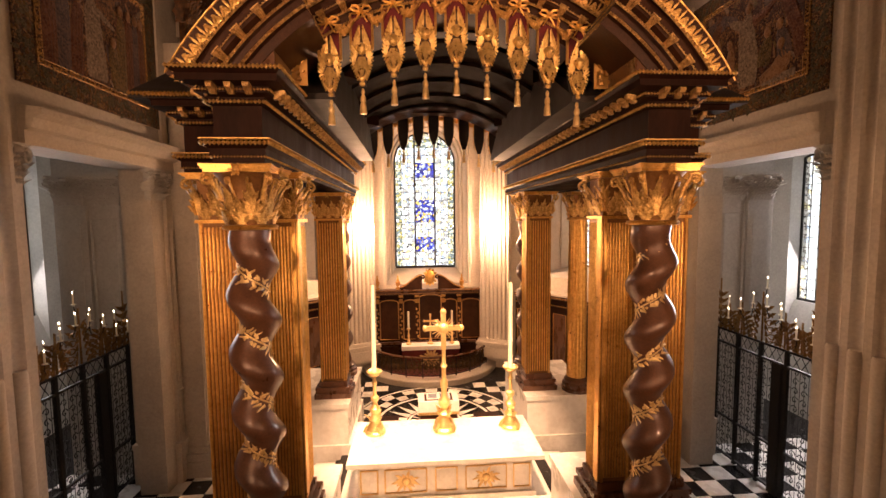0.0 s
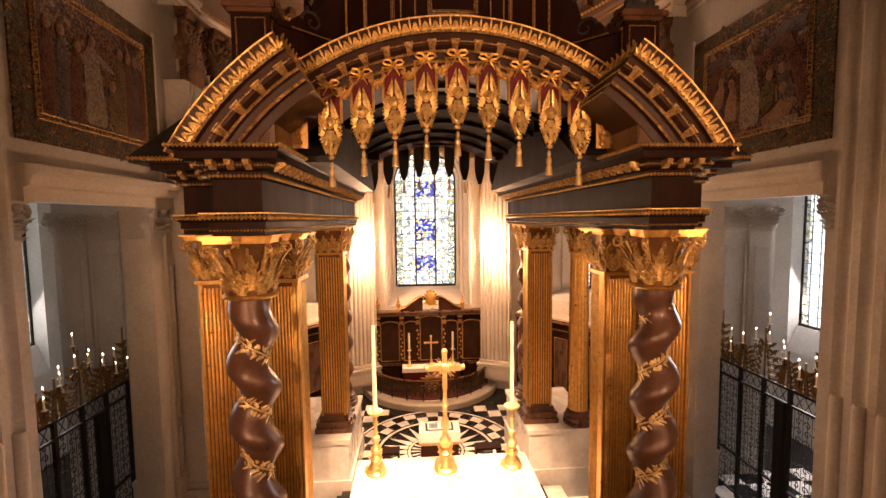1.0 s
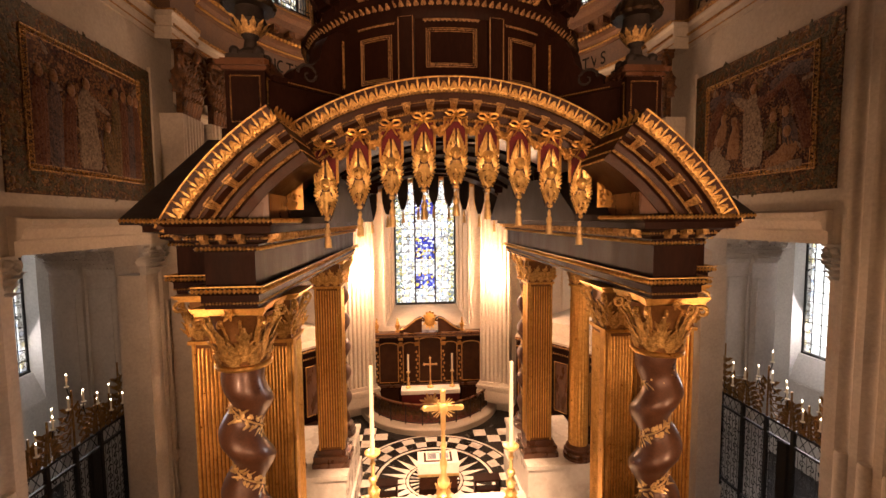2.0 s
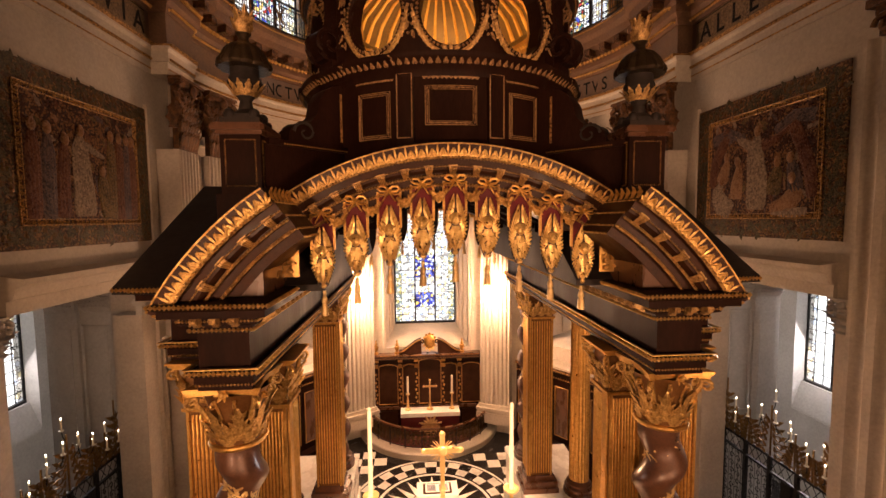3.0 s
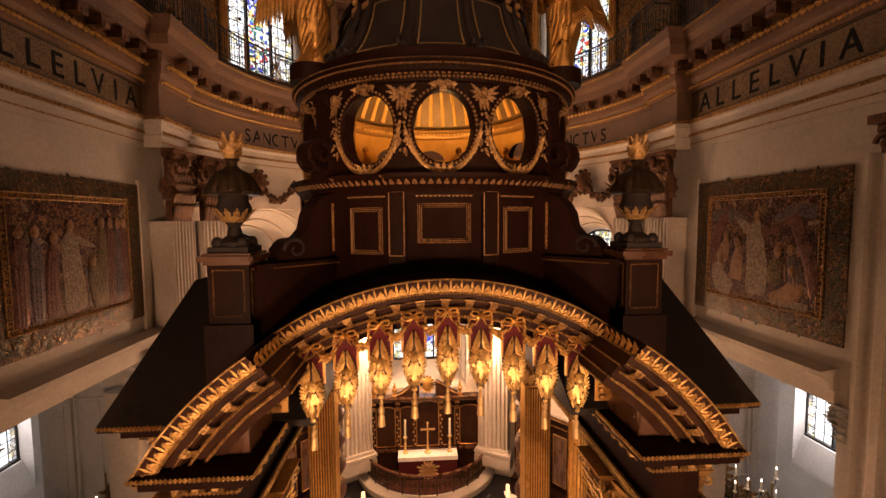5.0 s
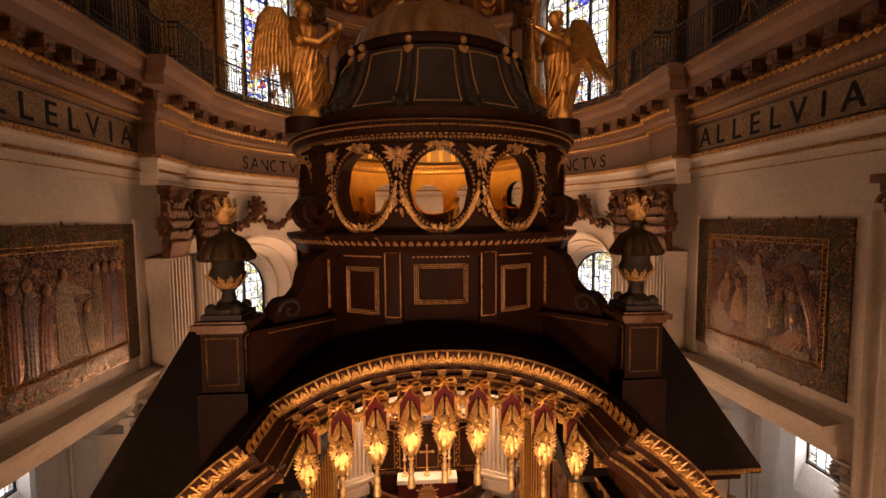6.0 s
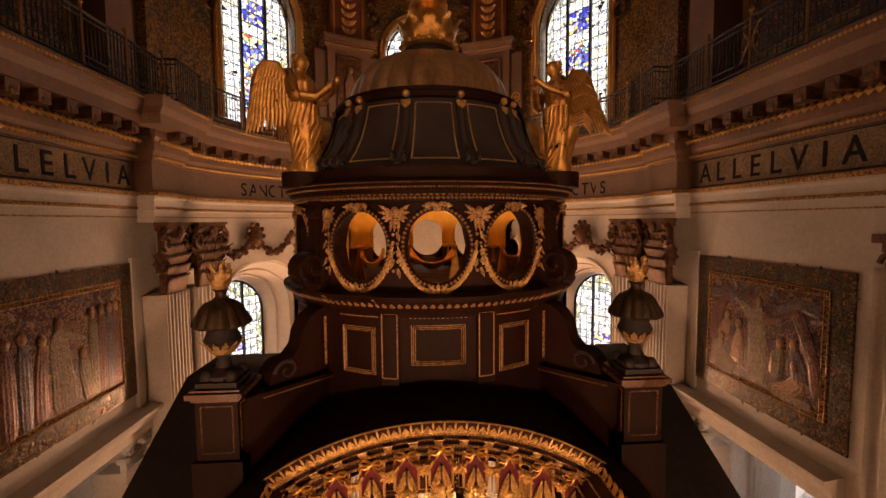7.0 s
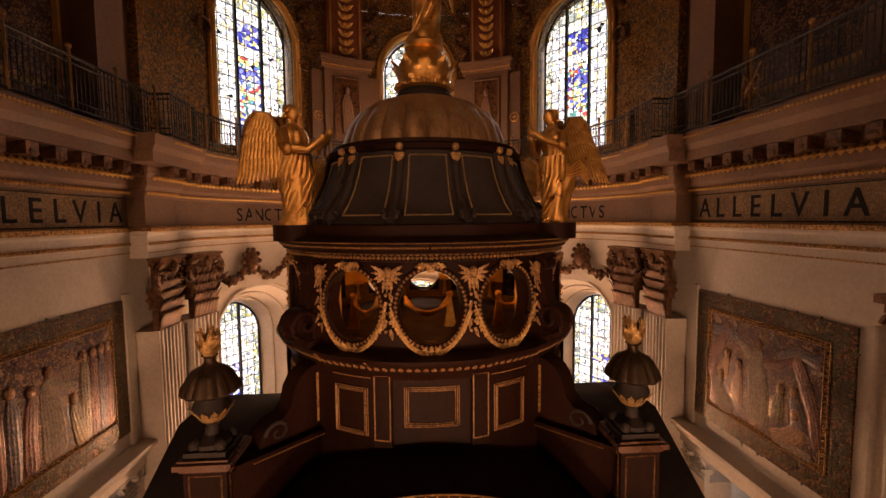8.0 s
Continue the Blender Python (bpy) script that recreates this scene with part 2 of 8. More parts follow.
MOSAIC_SKIN = mosaic("mosaic_flesh", [(0.13, 0.065, 0.034), (0.22, 0.12, 0.065), (0.28, 0.165, 0.09)], 30, 3)
MOSAIC_BLUE = mosaic("mosaic_blue", [(0.035, 0.028, 0.034), (0.075, 0.058, 0.062), (0.13, 0.09, 0.075)], 28, 3)
MOSAIC_VAULT = mosaic("mosaic_vault", [(0.06, 0.025, 0.012), (0.22, 0.11, 0.035), (0.10, 0.06, 0.02), (0.34, 0.18, 0.05), (0.05, 0.055, 0.05)], 18, 0.7)


def glass(name, tones, scale, stray):
    """Stained glass: light passes tinted, one tone a quarry."""
    m, n, l, b = nodes_of(name)
    g = n.new("ShaderNodeNewGeometry")
    v = n.new("ShaderNodeTexVoronoi")
    v.inputs["Scale"].default_value = scale
    l.new(g.outputs["Position"], v.inputs["Vector"])
    sep = n.new("ShaderNodeSeparateColor")
    l.new(v.outputs["Color"], sep.inputs[0])
    ramp = n.new("ShaderNodeValToRGB")
    ramp.color_ramp.interpolation = "CONSTANT"
    e = ramp.color_ramp.elements
    while len(e) < len(tones):
        e.new(0.5)
    for i, c in enumerate(tones):
        e[i].position, e[i].color = i / len(tones), (*c, 1)
    l.new(sep.outputs[0], ramp.inputs[0])
    edge = n.new("ShaderNodeTexVoronoi")
    edge.feature = "DISTANCE_TO_EDGE"
    edge.inputs["Scale"].default_value = scale
    l.new(g.outputs["Position"], edge.inputs["Vector"])
    lead = n.new("ShaderNodeMath")
    lead.operation, lead.inputs[1].default_value = "GREATER_THAN", stray
    l.new(edge.outputs["Distance"], lead.inputs[0])
    mul = n.new("ShaderNodeMix")
    mul.data_type = "RGBA"
    mul.inputs["A"].default_value = (0.01, 0.01, 0.012, 1)
    l.new(lead.outputs[0], mul.inputs["Factor"])
    l.new(ramp.outputs[0], mul.inputs["B"])
    tr, gl, mixs = n.new("ShaderNodeBsdfTransparent"), n.new("ShaderNodeBsdfGlossy"), n.new("ShaderNodeMixShader")
    gl.inputs["Roughness"].default_value = 0.15
    l.new(mul.outputs["Result"], tr.inputs["Color"])
    mixs.inputs[0].default_value = 0.05
    l.new(tr.outputs[0], mixs.inputs[1])
    l.new(gl.outputs[0], mixs.inputs[2])
    l.new(mixs.outputs[0], n["Material Output"].inputs["Surface"])
    return m


W = (0.95, 0.97, 0.93)
GLASS_PALE = glass("pale_stained_glass", [W, (0.84, 0.88, 0.84), W, (0.82, 0.76, 0.5), W, (0.62, 0.7, 0.8), (0.88, 0.88, 0.82), (0.5, 0.5, 0.46)], 6.5, 0.045)
GLASS_BORDER = glass("amber_border_glass", [(0.75, 0.72, 0.5), W, (0.55, 0.5, 0.2), (0.35, 0.42, 0.36), (0.85, 0.82, 0.6), (0.3, 0.34, 0.3)], 7.5, 0.05)
GLASS_BLUE = glass("blue_stained_glass", [(0.06, 0.08, 0.5), (0.2, 0.24, 0.7), W, (0.03, 0.04, 0.32), (0.5, 0.55, 0.85), (0.85, 0.65, 0.2), (0.1, 0.1, 0.4)], 7, 0.05)
GLASS_RICH = glass("figured_stained_glass", [W, (0.12, 0.35, 0.3), (0.75, 0.8, 0.7), (0.1, 0.15, 0.6), W, (0.6, 0.1, 0.08), (0.9, 0.7, 0.25), W], 8, 0.05)
GLASS_CLEAR = glass("clear_glass", [W, (0.9, 0.93, 0.9), (0.86, 0.9, 0.88)], 4, 0.0)


def lamp_material(name, colour, strength):
    m, n, l, b = nodes_of(name)
    b.inputs["Base Color"].default_value = (*colour, 1)
    b.inputs["Emission Color"].default_value = (*colour, 1)
    b.inputs["Emission Strength"].default_value = strength
    return m


BULB = lamp_material("lit_bulb", (1.0, 0.72, 0.40), 60)
CANDLE_BULB = lamp_material("lit_candle_bulb", (1.0, 0.85, 0.6), 12)

# lamps of the place, with an added fill in the choir
for s in (-1, 1):
    spot("choir_flood", (s * 4.5, -5.0, 9.0), (s * 1.0, 9, 9.3), 3600, 58, WARM, 0.25)
    spot("gallery_flood", (s * 5.5, -4.0, 19.6), (s * 2.2, 11.0, 17.6), 1450, 48, WARM, 0.25)
    glow("sconce_lamp", (s * 2.9, 20.55, 7.4), 1500, WARM, 0.25)
    spot("altar_lamp", (s * 1.5, 8.75, 10.6), (s * 0.4, 11.5, 2.1), 6500, 50, WARM, 0.1)
    # unseen fill, added to lift the general warm light on the walls
    glow("choir_fill", (s * 5.5, -7.0, 6.5), 700, WARM, 0.4)
spot("lantern_lamp", (0.06, 11.65, 13.75), (0.06, 11.65, 16), 430, 150, AMBER, 0.15)
glow("apse_gallery_lamp", (0, 19.5, 18.9), 350, WARM, 0.3)
for s in (-1, 1):
    panel_light("aisle_daylight", (s * 14.5, 15.4 if s < 0 else 14.8, 7.2), (s * 9, 13.0, 4), (330 if s < 0 else 760), 2.8, 4.6, (0.98, 0.95, 0.97))

# ---- structure ----
WX, AY, AR = 7.75, 14.5, 7.6      # wall line, apse centre and radius
# Limestone with the dim, warm light of the upper parts put into its colour.
STONE_DIM = surface("dim_lit_limestone", (0.105, 0.052, 0.029), (0.21, 0.117, 0.066), 0.7, coarse=1.0, fine=16, bump=0.2)


def polar(r, deg, z=0.0):
    return Vector((r * math.sin(radians(deg)), AY + r * math.cos(radians(deg)), z))


def ring(g, r0, r1, a, b, lo_a, lo_b, hi_a, hi_b):
    vs = []
    for deg, lo, hi in ((a, lo_a, hi_a), (b, lo_b, hi_b)):
        vs += [polar(r0, deg, lo), polar(r1, deg, lo), polar(r1, deg, hi), polar(r0, deg, hi)]
    g.add(vs, [(0, 1, 2, 3), (7, 6, 5, 4), (0, 4, 5, 1), (1, 5, 6, 2), (2, 6, 7, 3), (3, 7, 4, 0)])


def ring_wall(r0, r1, a0, a1, z0, z1, holes=(), step=1.5):
    """A curved wall with round-headed openings of (angle, half angle, sill, springing, head height)."""
    g = Geo()
    cuts = {a0 + (a1 - a0) * i / max(1, round((a1 - a0) / 4)) for i in range(max(1, round((a1 - a0) / 4)) + 1)}
    for c, h, *_ in holes:
        cuts |= {c - h + 2 * h * i / 12 for i in range(13)}
    cuts = sorted(round(q, 4) for q in cuts)
    for a, b in zip(cuts, cuts[1:]):
        mid, hole = (a + b) / 2, None
        for q in holes:
            if abs(mid - q[0]) < q[1]:
                hole = q
        if not hole:
            ring(g, r0, r1, a, b, z0, z0, z1, z1)
            continue
        c, h, sill, spring, rise = hole
        head = [spring + rise * math.sqrt(max(0, 1 - ((q - c) / h) ** 2)) for q in (a, b)]
        if sill > z0:
            ring(g, r0, r1, a, b, z0, z0, sill, sill)
        ring(g, r0, r1, a, b, head[0], head[1], z1, z1)
    return g


WINDOWS_LOW = [(0, 15.0, 4.45, 10.9, 2.05), (-54, 14.5, 5.0, 11.2, 2.1), (54, 14.5, 5.0, 11.2, 2.1)]
WINDOWS_HIGH = [(0, 11.5, 18.6, 22.6, 1.6), (-54, 12.0, 18.6, 23.0, 1.7), (54, 12.0, 18.6, 23.0, 1.7)]
setting("wall_apse_band", ring_wall(AR, AR + 0.95, -90, 90, 13.36, 15.0), STONE, "limestone band below the entablature", "wall")
setting("wall_apse", ring_wall(AR + 0.35, AR + 1.0, -90, 90, 0, 13.356, WINDOWS_LOW), STONE, "pale limestone curved apse wall with three arched windows", "wall")
setting("wall_apse_upper", ring_wall(AR + 0.1, AR + 0.8, -90, 90, 15.0, 25.2, WINDOWS_HIGH), MOSAIC_VAULT, "curved upper wall covered in brown and gold mosaic", "wall")
g = Geo()
for i in range(9):
    a, b = radians(i * 10), radians(i * 10 + 10)
    g.lathe([((AR + 0.1) * math.cos(a), 25.2 + 6.5 * math.sin(a)), ((AR + 0.1) * math.cos(b), 25.2 + 6.5 * math.sin(b))], 36, (0, AY), 90, 270)
setting("ceiling_apse", g, MOSAIC_VAULT, "half dome covered in brown and gold mosaic", "ceiling")
g = Geo()
for i in range(12):
    a, b = math.pi * i / 12, math.pi * (i + 1) / 12
    q = [(-8.7 * math.cos(a), 25.2 + 6.5 * math.sin(a)), (-8.7 * math.cos(b), 25.2 + 6.5 * math.sin(b))]
    g.add([(q[0][0], -16, q[0][1]), (q[0][0], AY, q[0][1]), (q[1][0], AY, q[1][1]), (q[1][0], -16, q[1][1])], [(0, 1, 2, 3)])
setting("ceiling_choir", g, MOSAIC_VAULT, "vaulted choir ceiling in gold and brown mosaic", "ceiling")
for s, side in ((-1, "north"), (1, "south")):
    g = Geo()
    X = lambda a, b: (min(s * a, s * b), max(s * a, s * b))
    g.box(*X(WX, 9.0), 9.0, 14.6, 9.3, 15.0)             # wall above the lintel
    g.box(*X(WX, 9.0), 13.45, 14.6, 0, 9.3)               # pier beside the apse
    g.box(*X(WX, 9.0), 5.2, 9.0, 0, 15.0)                # pier beside the choir
    g.box(*X(WX, 9.0), -16, 5.2, 0, 15.0)
    setting("wall_" + side, g, STONE, "pale limestone choir wall with an opening under a lintel", "wall")
    g = Geo()
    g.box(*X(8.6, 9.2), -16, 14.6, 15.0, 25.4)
    setting("wall_upper_" + side, g, STONE_DIM, "upper choir wall behind the gallery", "wall")
    # aisle behind the opening
    g = Geo()
    g.box(*X(9.0, 11.3), 14.1, 14.8, 0, 11)
    far = 17.1 if s < 0 else 16.45
    g.box(*X(14.15, 14.9), -2, far - 3.3, 0, 11)
    g.box(*X(14.15, 14.9), far - 3.3, far, 0, 3.35)
    g.box(*X(14.15, 14.9), far - 3.3, far, 10.2, 11)
    g.box(*X(14.15, 14.9), far, 19, 0, 11)
    g.box(*X(9.0, 14.9), 18.4, 19, 0, 11)
    g.add([(s * x, y, z) for y in (far - 3.3, far) for x, z in ((14.15, 3.354), (14.15, 3.45), (14.52, 4.42), (14.9, 4.42), (14.9, 3.354))], [(0, 1, 2, 3, 4), (9, 8, 7, 6, 5), (0, 5, 6, 1), (1, 6, 7, 2), (2, 7, 8, 3), (3, 8, 9, 4)])
    g.box(*X(9.0, 14.2), -2.6, -2, 0, 11)
    setting("wall_aisle_" + side, g, STONE_GREY, "grey limestone aisle wall with a tall window", "wall")
    g = Geo()
    g.box(*X(9.0, 14.9), -2, 19, 11, 11.4)
    setting("ceiling_aisle_" + side, g, STONE_GREY, "plain grey aisle ceiling", "ceiling")
    # ledge over the lintel
    g = Geo()
    path = [(s * WX, 9.0), (s * WX, 14.2)]
    g.sweep(path if s < 0 else path[::-1], [(-0.2, 9.25), (0.1, 9.25), (0.1, 9.5), (0.22, 9.55), (0.28, 9.72), (0.42, 9.8), (0.42, 9.9), (-0.2, 9.98)])
    setting("trim_lintel_" + side, g, STONE, "moulded limestone ledge above the opening", "ledge")
setting("wall_west", Geo().box(-9, 9, -16.6, -16, 0, 32), STONE_DIM, "stone wall closing the choir", "wall")
g = Geo()
g.box(-15, 15, -17, 24, -0.4, -0.012)
setting("floor", g, BLACK_MARBLE, "black and white marble floor of the sanctuary", "floor")


g = Geo().lathe([(0, 0.0), (7.9, 0.0), (7.9, 0.188), (0, 0.188)], 48, (0, AY), 90, 270)
g.box(-2.6, 2.6, 13.45, AY - 0.004, 0.0, 0.188)
setting("floor_apse", g, BLACK_MARBLE, "black and white marble floor of the apse", "floor")

# entablature round choir and apse
def wall_line(off):
    pts = [(-WX + off, -15.9), (-WX + off, 13.7), (-7.3 + off, 13.7), (-7.3 + off, 15.0)]
    r = AR - off
    pts += [tuple(polar(r, a).xy) for a in range(-84, 85, 6)]
    pts += [(7.3 - off, 15.0), (7.3 - off, 13.7), (WX - off, 13.7), (WX - off, -15.9)]
    return pts


LINE = wall_line(0)
setting("architrave", Geo().sweep(LINE, [(-0.35, 14.9), (0.04, 14.9), (0.04, 15.22), (0.09, 15.24), (0.09, 15.5), (0.16, 15.56), (0.16, 15.62), (-0.35, 15.62)]),
        STONE, "banded limestone architrave", "entablature")
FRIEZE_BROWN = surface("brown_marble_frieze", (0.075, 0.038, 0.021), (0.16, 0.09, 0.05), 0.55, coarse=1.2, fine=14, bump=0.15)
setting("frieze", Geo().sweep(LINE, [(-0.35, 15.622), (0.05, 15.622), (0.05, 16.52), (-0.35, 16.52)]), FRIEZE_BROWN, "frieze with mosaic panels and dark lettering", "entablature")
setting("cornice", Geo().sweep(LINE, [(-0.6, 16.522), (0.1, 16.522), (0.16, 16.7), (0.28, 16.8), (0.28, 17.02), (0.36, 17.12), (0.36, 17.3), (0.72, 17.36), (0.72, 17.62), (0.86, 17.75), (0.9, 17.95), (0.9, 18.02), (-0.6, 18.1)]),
        STONE_DIM, "deep brown-toned cornice with carved modillions", "entablature")


def line_at(off, z, step=None):
    return [(x, y, z) for x, y in wall_line(off)]


g = Geo()
g.beads(line_at(0.17, 15.66), 0.09, 0.045)
g.sweep(wall_line(0.12), [(0, 15.63), (0.06, 15.6), (0.08, 15.7), (0, 15.74)])
setting("trim_frieze_lower", g, GOLD_SPECK, "gilded carved band under the frieze", "moulding")
g = Geo()
g.sweep(wall_line(0.09), [(-0.02, 15.25), (0.02, 15.25), (0.03, 15.29), (0.02, 15.33), (-0.02, 15.33)])
g.beads(line_at(0.12, 15.29), 0.08, 0.03)
g.sweep(wall_line(0.04), [(-0.02, 15.03), (0.012, 15.03), (0.012, 15.065), (-0.02, 15.065)])
setting("trim_architrave", g, GOLD_SPECK, "fine gilded bead on the architrave", "moulding")
g = Geo()
g.beads(line_at(0.2, 16.62), 0.11, 0.055)
g.beads(line_at(0.36, 17.02), 0.17, 0.085)
g.beads(line_at(0.92, 17.93), 0.09, 0.04)
setting("trim_cornice", g, GOLD_TRIM, "gilded egg and bead carving on the cornice", "moulding")
g = Geo()
for (x0, y0), (x1, y1) in zip(LINE, LINE[1:]):
    d = Vector((x1 - x0, y1 - y0))
    n = max(0, int(d.length / 0.62))
    u = d.normalized()
    nr = Vector((u.y, -u.x))
    for i in range(n):
        c = Vector((x0, y0)) + u * (d.length * (i + 0.5) / n) + nr * 0.5
        b = Geo().box(-0.13, 0.13, -0.2, 0.2, 17.1, 17.34)
        b.ball((0, 0.16, 17.15), 0.12, 0.08, 0.1, 6, 4)
        g.join(b, Matrix.Translation((c.x, c.y, 0)) @ Matrix.Rotation(math.atan2(nr.y, nr.x) - math.pi / 2, 4, "Z"))
setting("trim_modillions", g, CARVED, "carved brown and gilt cornice brackets", "moulding")


def fluted(g, p0, p1, out, z0, z1, n, depth=0.035, land=0.3):
    """A fluted face between two plan points; out is its outward way."""
    p0, p1, out = Vector(p0), Vector(p1), Vector(out).normalized()
    d, prof = (p1 - p0) / n, []
    for i in range(n):
        a = p0 + d * i
        prof.append(a)
        for k in range(6):
            t = k / 5
            prof.append(a + d * (land / 2 + (1 - land) * t) - out * depth * math.sin(math.pi * t))
    prof.append(p1)
    k = len(prof)
    back = [p1 - out * (depth + 0.02), p0 - out * (depth + 0.02)]
    ring_ = prof + back
    m = len(ring_)
    vs = [(q.x, q.y, z) for z in (z0, z1) for q in ring_]
    fs = [(j, (j + 1) % m, m + (j + 1) % m, m + j) for j in range(m)]
    g.add(vs, fs + [tuple(range(m))[::-1], tuple(range(m, 2 * m))])


def carved_capital(w, h, out_depth, material, seed):
    """Leaves in two rows under corner scrolls and a concave top, in front of a flat back, local: x along the wall, -y outwards."""
    g, rnd = Geo(), random.Random(seed)
    g.box(-w / 2, w / 2, -out_depth, 0, 0, h * 0.88)
    for row, (z, ln, num) in enumerate(((0.02, 0.26, 7), (0.16, 0.28, 8), (0.32, 0.26, 9), (0.48, 0.24, 8), (0.63, 0.2, 7))):
        for i in range(num):
            x = w * ((i + 0.5) / num - 0.5) * (0.96 + 0.1 * row)
            g.leaf((x, -out_depth, z * h), (0.12 * (x / w), -0.1, 1), (0, -1, 0.0), ln * h, w / num * 1.1, 0.3 + 0.35 * rnd.random(), 0.012, 4)
            g.ball((x + 0.04, -out_depth - 0.05, (z + ln * 0.8) * h), 0.045, 0.05, 0.05, 6, 4)
    for sx in (-1, 1):
        pts = []
        for i in range(15):
            a, r = -0.4 + i * 0.62, 0.17 * h * (1 - i / 17)
            pts.append((sx * (w / 2 + 0.02 + r * math.sin(a) * 0.9), -out_depth - 0.10, h * 0.74 + r * math.cos(a)))
        g.tube(pts, 0.055 * h, 6, 0.02 * h)
        g.leaf((sx * w / 2, -out_depth * 0.5, h * 0.3), (sx * 0.25, -0.1, 1), (sx, -0.5, 0), h * 0.42, w * 0.3, 0.9)
    g.box(-w / 2 - 0.12, w / 2 + 0.12, -out_depth - 0.16, 0, h * 0.88, h * 0.96)
    g.box(-w / 2 - 0.17, w / 2 + 0.17, -out_depth - 0.21, 0, h * 0.96, h)
    g.ball((0, -out_depth - 0.2, h * 0.86), 0.09 * h, 0.05 * h, 0.09 * h, 8, 5)
    return g.mesh("capital", material, 50)


CAP_MESH = carved_capital(1.25, 1.95, 0.16, CARVED, 3)
CAP_STONE = carved_capital(1.25, 1.95, 0.16, STONE_GREY, 4)


def wall_pilaster(name, place, turn, width, z0, z1, label, cap=True):
    """A fluted pilaster against the wall: moulded base, shaft, carved capital. local -y is outwards."""
    t = thing(name, label, "pilaster", (place[0], place[1], 0))
    t.rotation_euler.z = radians(turn)
    g = Geo()
    fluted(g, (width / 2, -0.2), (-width / 2, -0.2), (0, -1), z0 + 0.9, z1, 7, 0.085, 0.35)
    g.box(-width / 2, width / 2, -0.1, 0.6, z0 + 0.9, z1)
    part("shaft", g, STONE, t)
    if not cap:
        for i in range(7):
            x = width * ((i + 0.5) / 7 - 0.5)
            part("cable", Geo().lathe([(0, 0.92), (0.13, 0.92), (0.13, 5.2), (0.11, 5.28), (0, 5.28)], 12, (x, -0.165)), STONE, t)
    g = Geo()
    for e, a, b in ((0.16, 0, 0.5), (0.12, 0.5, 0.62), (0.17, 0.62, 0.74), (0.06, 0.74, 0.9)):
        g.box(-width / 2 - e, width / 2 + e, -0.2 - e, 0.6, z0 + a, z0 + b)
    part("base", g, STONE, t)
    if cap:
        c = part("capital", CAP_MESH, None, t, "carved brown and gilt leaf capital")
        c.location = (0, 0.0, z1)
        c.scale = (width / 1.25 * 0.86, 1, (14.9 - z1) / 1.95)
    return tagged(t, group="wall pilasters", kind="structure")


for a in (-26, 26):
    p = polar(AR - 0.05, a)
    wall_pilaster("apse_pilaster", p, -a, 1.45, 0.9, 12.95, "tall fluted pale limestone pilaster with gilt capital beside the apse window")
for s in (-1, 1):
    wall_pilaster("corner_pilaster", (s * 7.32, 14.35), -90 * s, 1.2, 0.0, 12.9, "fluted limestone pilaster at the mouth of the apse")
    wall_pilaster("corner_pilaster", (s * 7.0, 15.75), -75 * s, 1.15, 0.0, 12.9, "fluted limestone pilaster at the mouth of the apse")
    wall_pilaster("choir_pilaster", (s * 7.72, 7.1), -90 * s, 3.0, 0.0, 14.0, "broad fluted limestone pilaster beside the choir", cap=False)


# the daylight outside
m, n, l, b = nodes_of("overcast_sky")
b.inputs["Base Color"].default_value = (0, 0, 0, 1)
b.inputs["Emission Color"].default_value = (0.93, 0.97, 1.0, 1)
b.inputs["Emission Strength"].default_value = 2.0
setting("backdrop", Geo().lathe([(34, -25), (34, 70)], 48, (0, 8)), m, "bright overcast sky outside the windows", "sky")

# windows
def stained_window(name, label, half, sill, spring, rise, centre, border, rows, cols=9):
    """Round-headed leaded window in its own plane: frame, mullions, bars and panes. x across, z up."""
    t = thing(name, label, "window", kind="structure")
    head = lambda x: spring + rise * math.sqrt(max(0, 1 - (x / half) ** 2))
    g, n = Geo(), 20
    rim = [(half, sill)] + [(half * math.cos(math.pi * i / n), spring + rise * math.sin(math.pi * i / n)) for i in range(n + 1)] + [(-half, sill)]
    for (x0, z0), (x1, z1) in zip(rim, rim[1:]):
        g.tube([(x0, 0, z0), (x1, 0, z1)], 0.05, 6)
    g.box(-half, half, -0.07, 0.07, sill - 0.08, sill + 0.03)
    part("window_frame", g, IRON, t)
    for i in (-1, 1):
        x = i * half / 3
        part("mullion", Geo().box(x - 0.045, x + 0.045, -0.06, 0.06, sill, head(x)), IRON, t)
    top = spring + rise
    for j in range(1, rows):
        z = sill + (top - sill) * j / rows
        w = half if z < spring else half * math.sqrt(max(0.02, 1 - ((z - spring) / rise) ** 2))
        part("saddle_bar", Geo().box(-w, w, -0.035, -0.005, z - 0.012, z + 0.012), IRON, t)
    for i in range(cols):
        xa, xb = -half + 2 * half * i / cols, -half + 2 * half * (i + 1) / cols
        if i:
            part("lead_strip", Geo().box(xa - 0.010, xa + 0.010, -0.03, 0.0, sill, max(sill + 0.1, head(xa))), IRON, t)
        for j in range(rows):
            za, zb = sill + (top - sill) * j / rows, sill + (top - sill) * (j + 1) / rows
            a1, b1 = min(zb, head(xa)), min(zb, head(xb))
            if max(a1, b1) <= za + 0.01:
                continue
            m = centre(i, j) if 0 < i < cols - 1 and j < rows - 2 else border
            pane = part("pane", Geo().add([(xa, 0.01, za), (xb, 0.01, za), (xb, 0.01, max(b1, za)), (xa, 0.01, max(a1, za))], [(0, 1, 2, 3)]), m, t, smooth=0)
            pane.visible_shadow = False
    return t


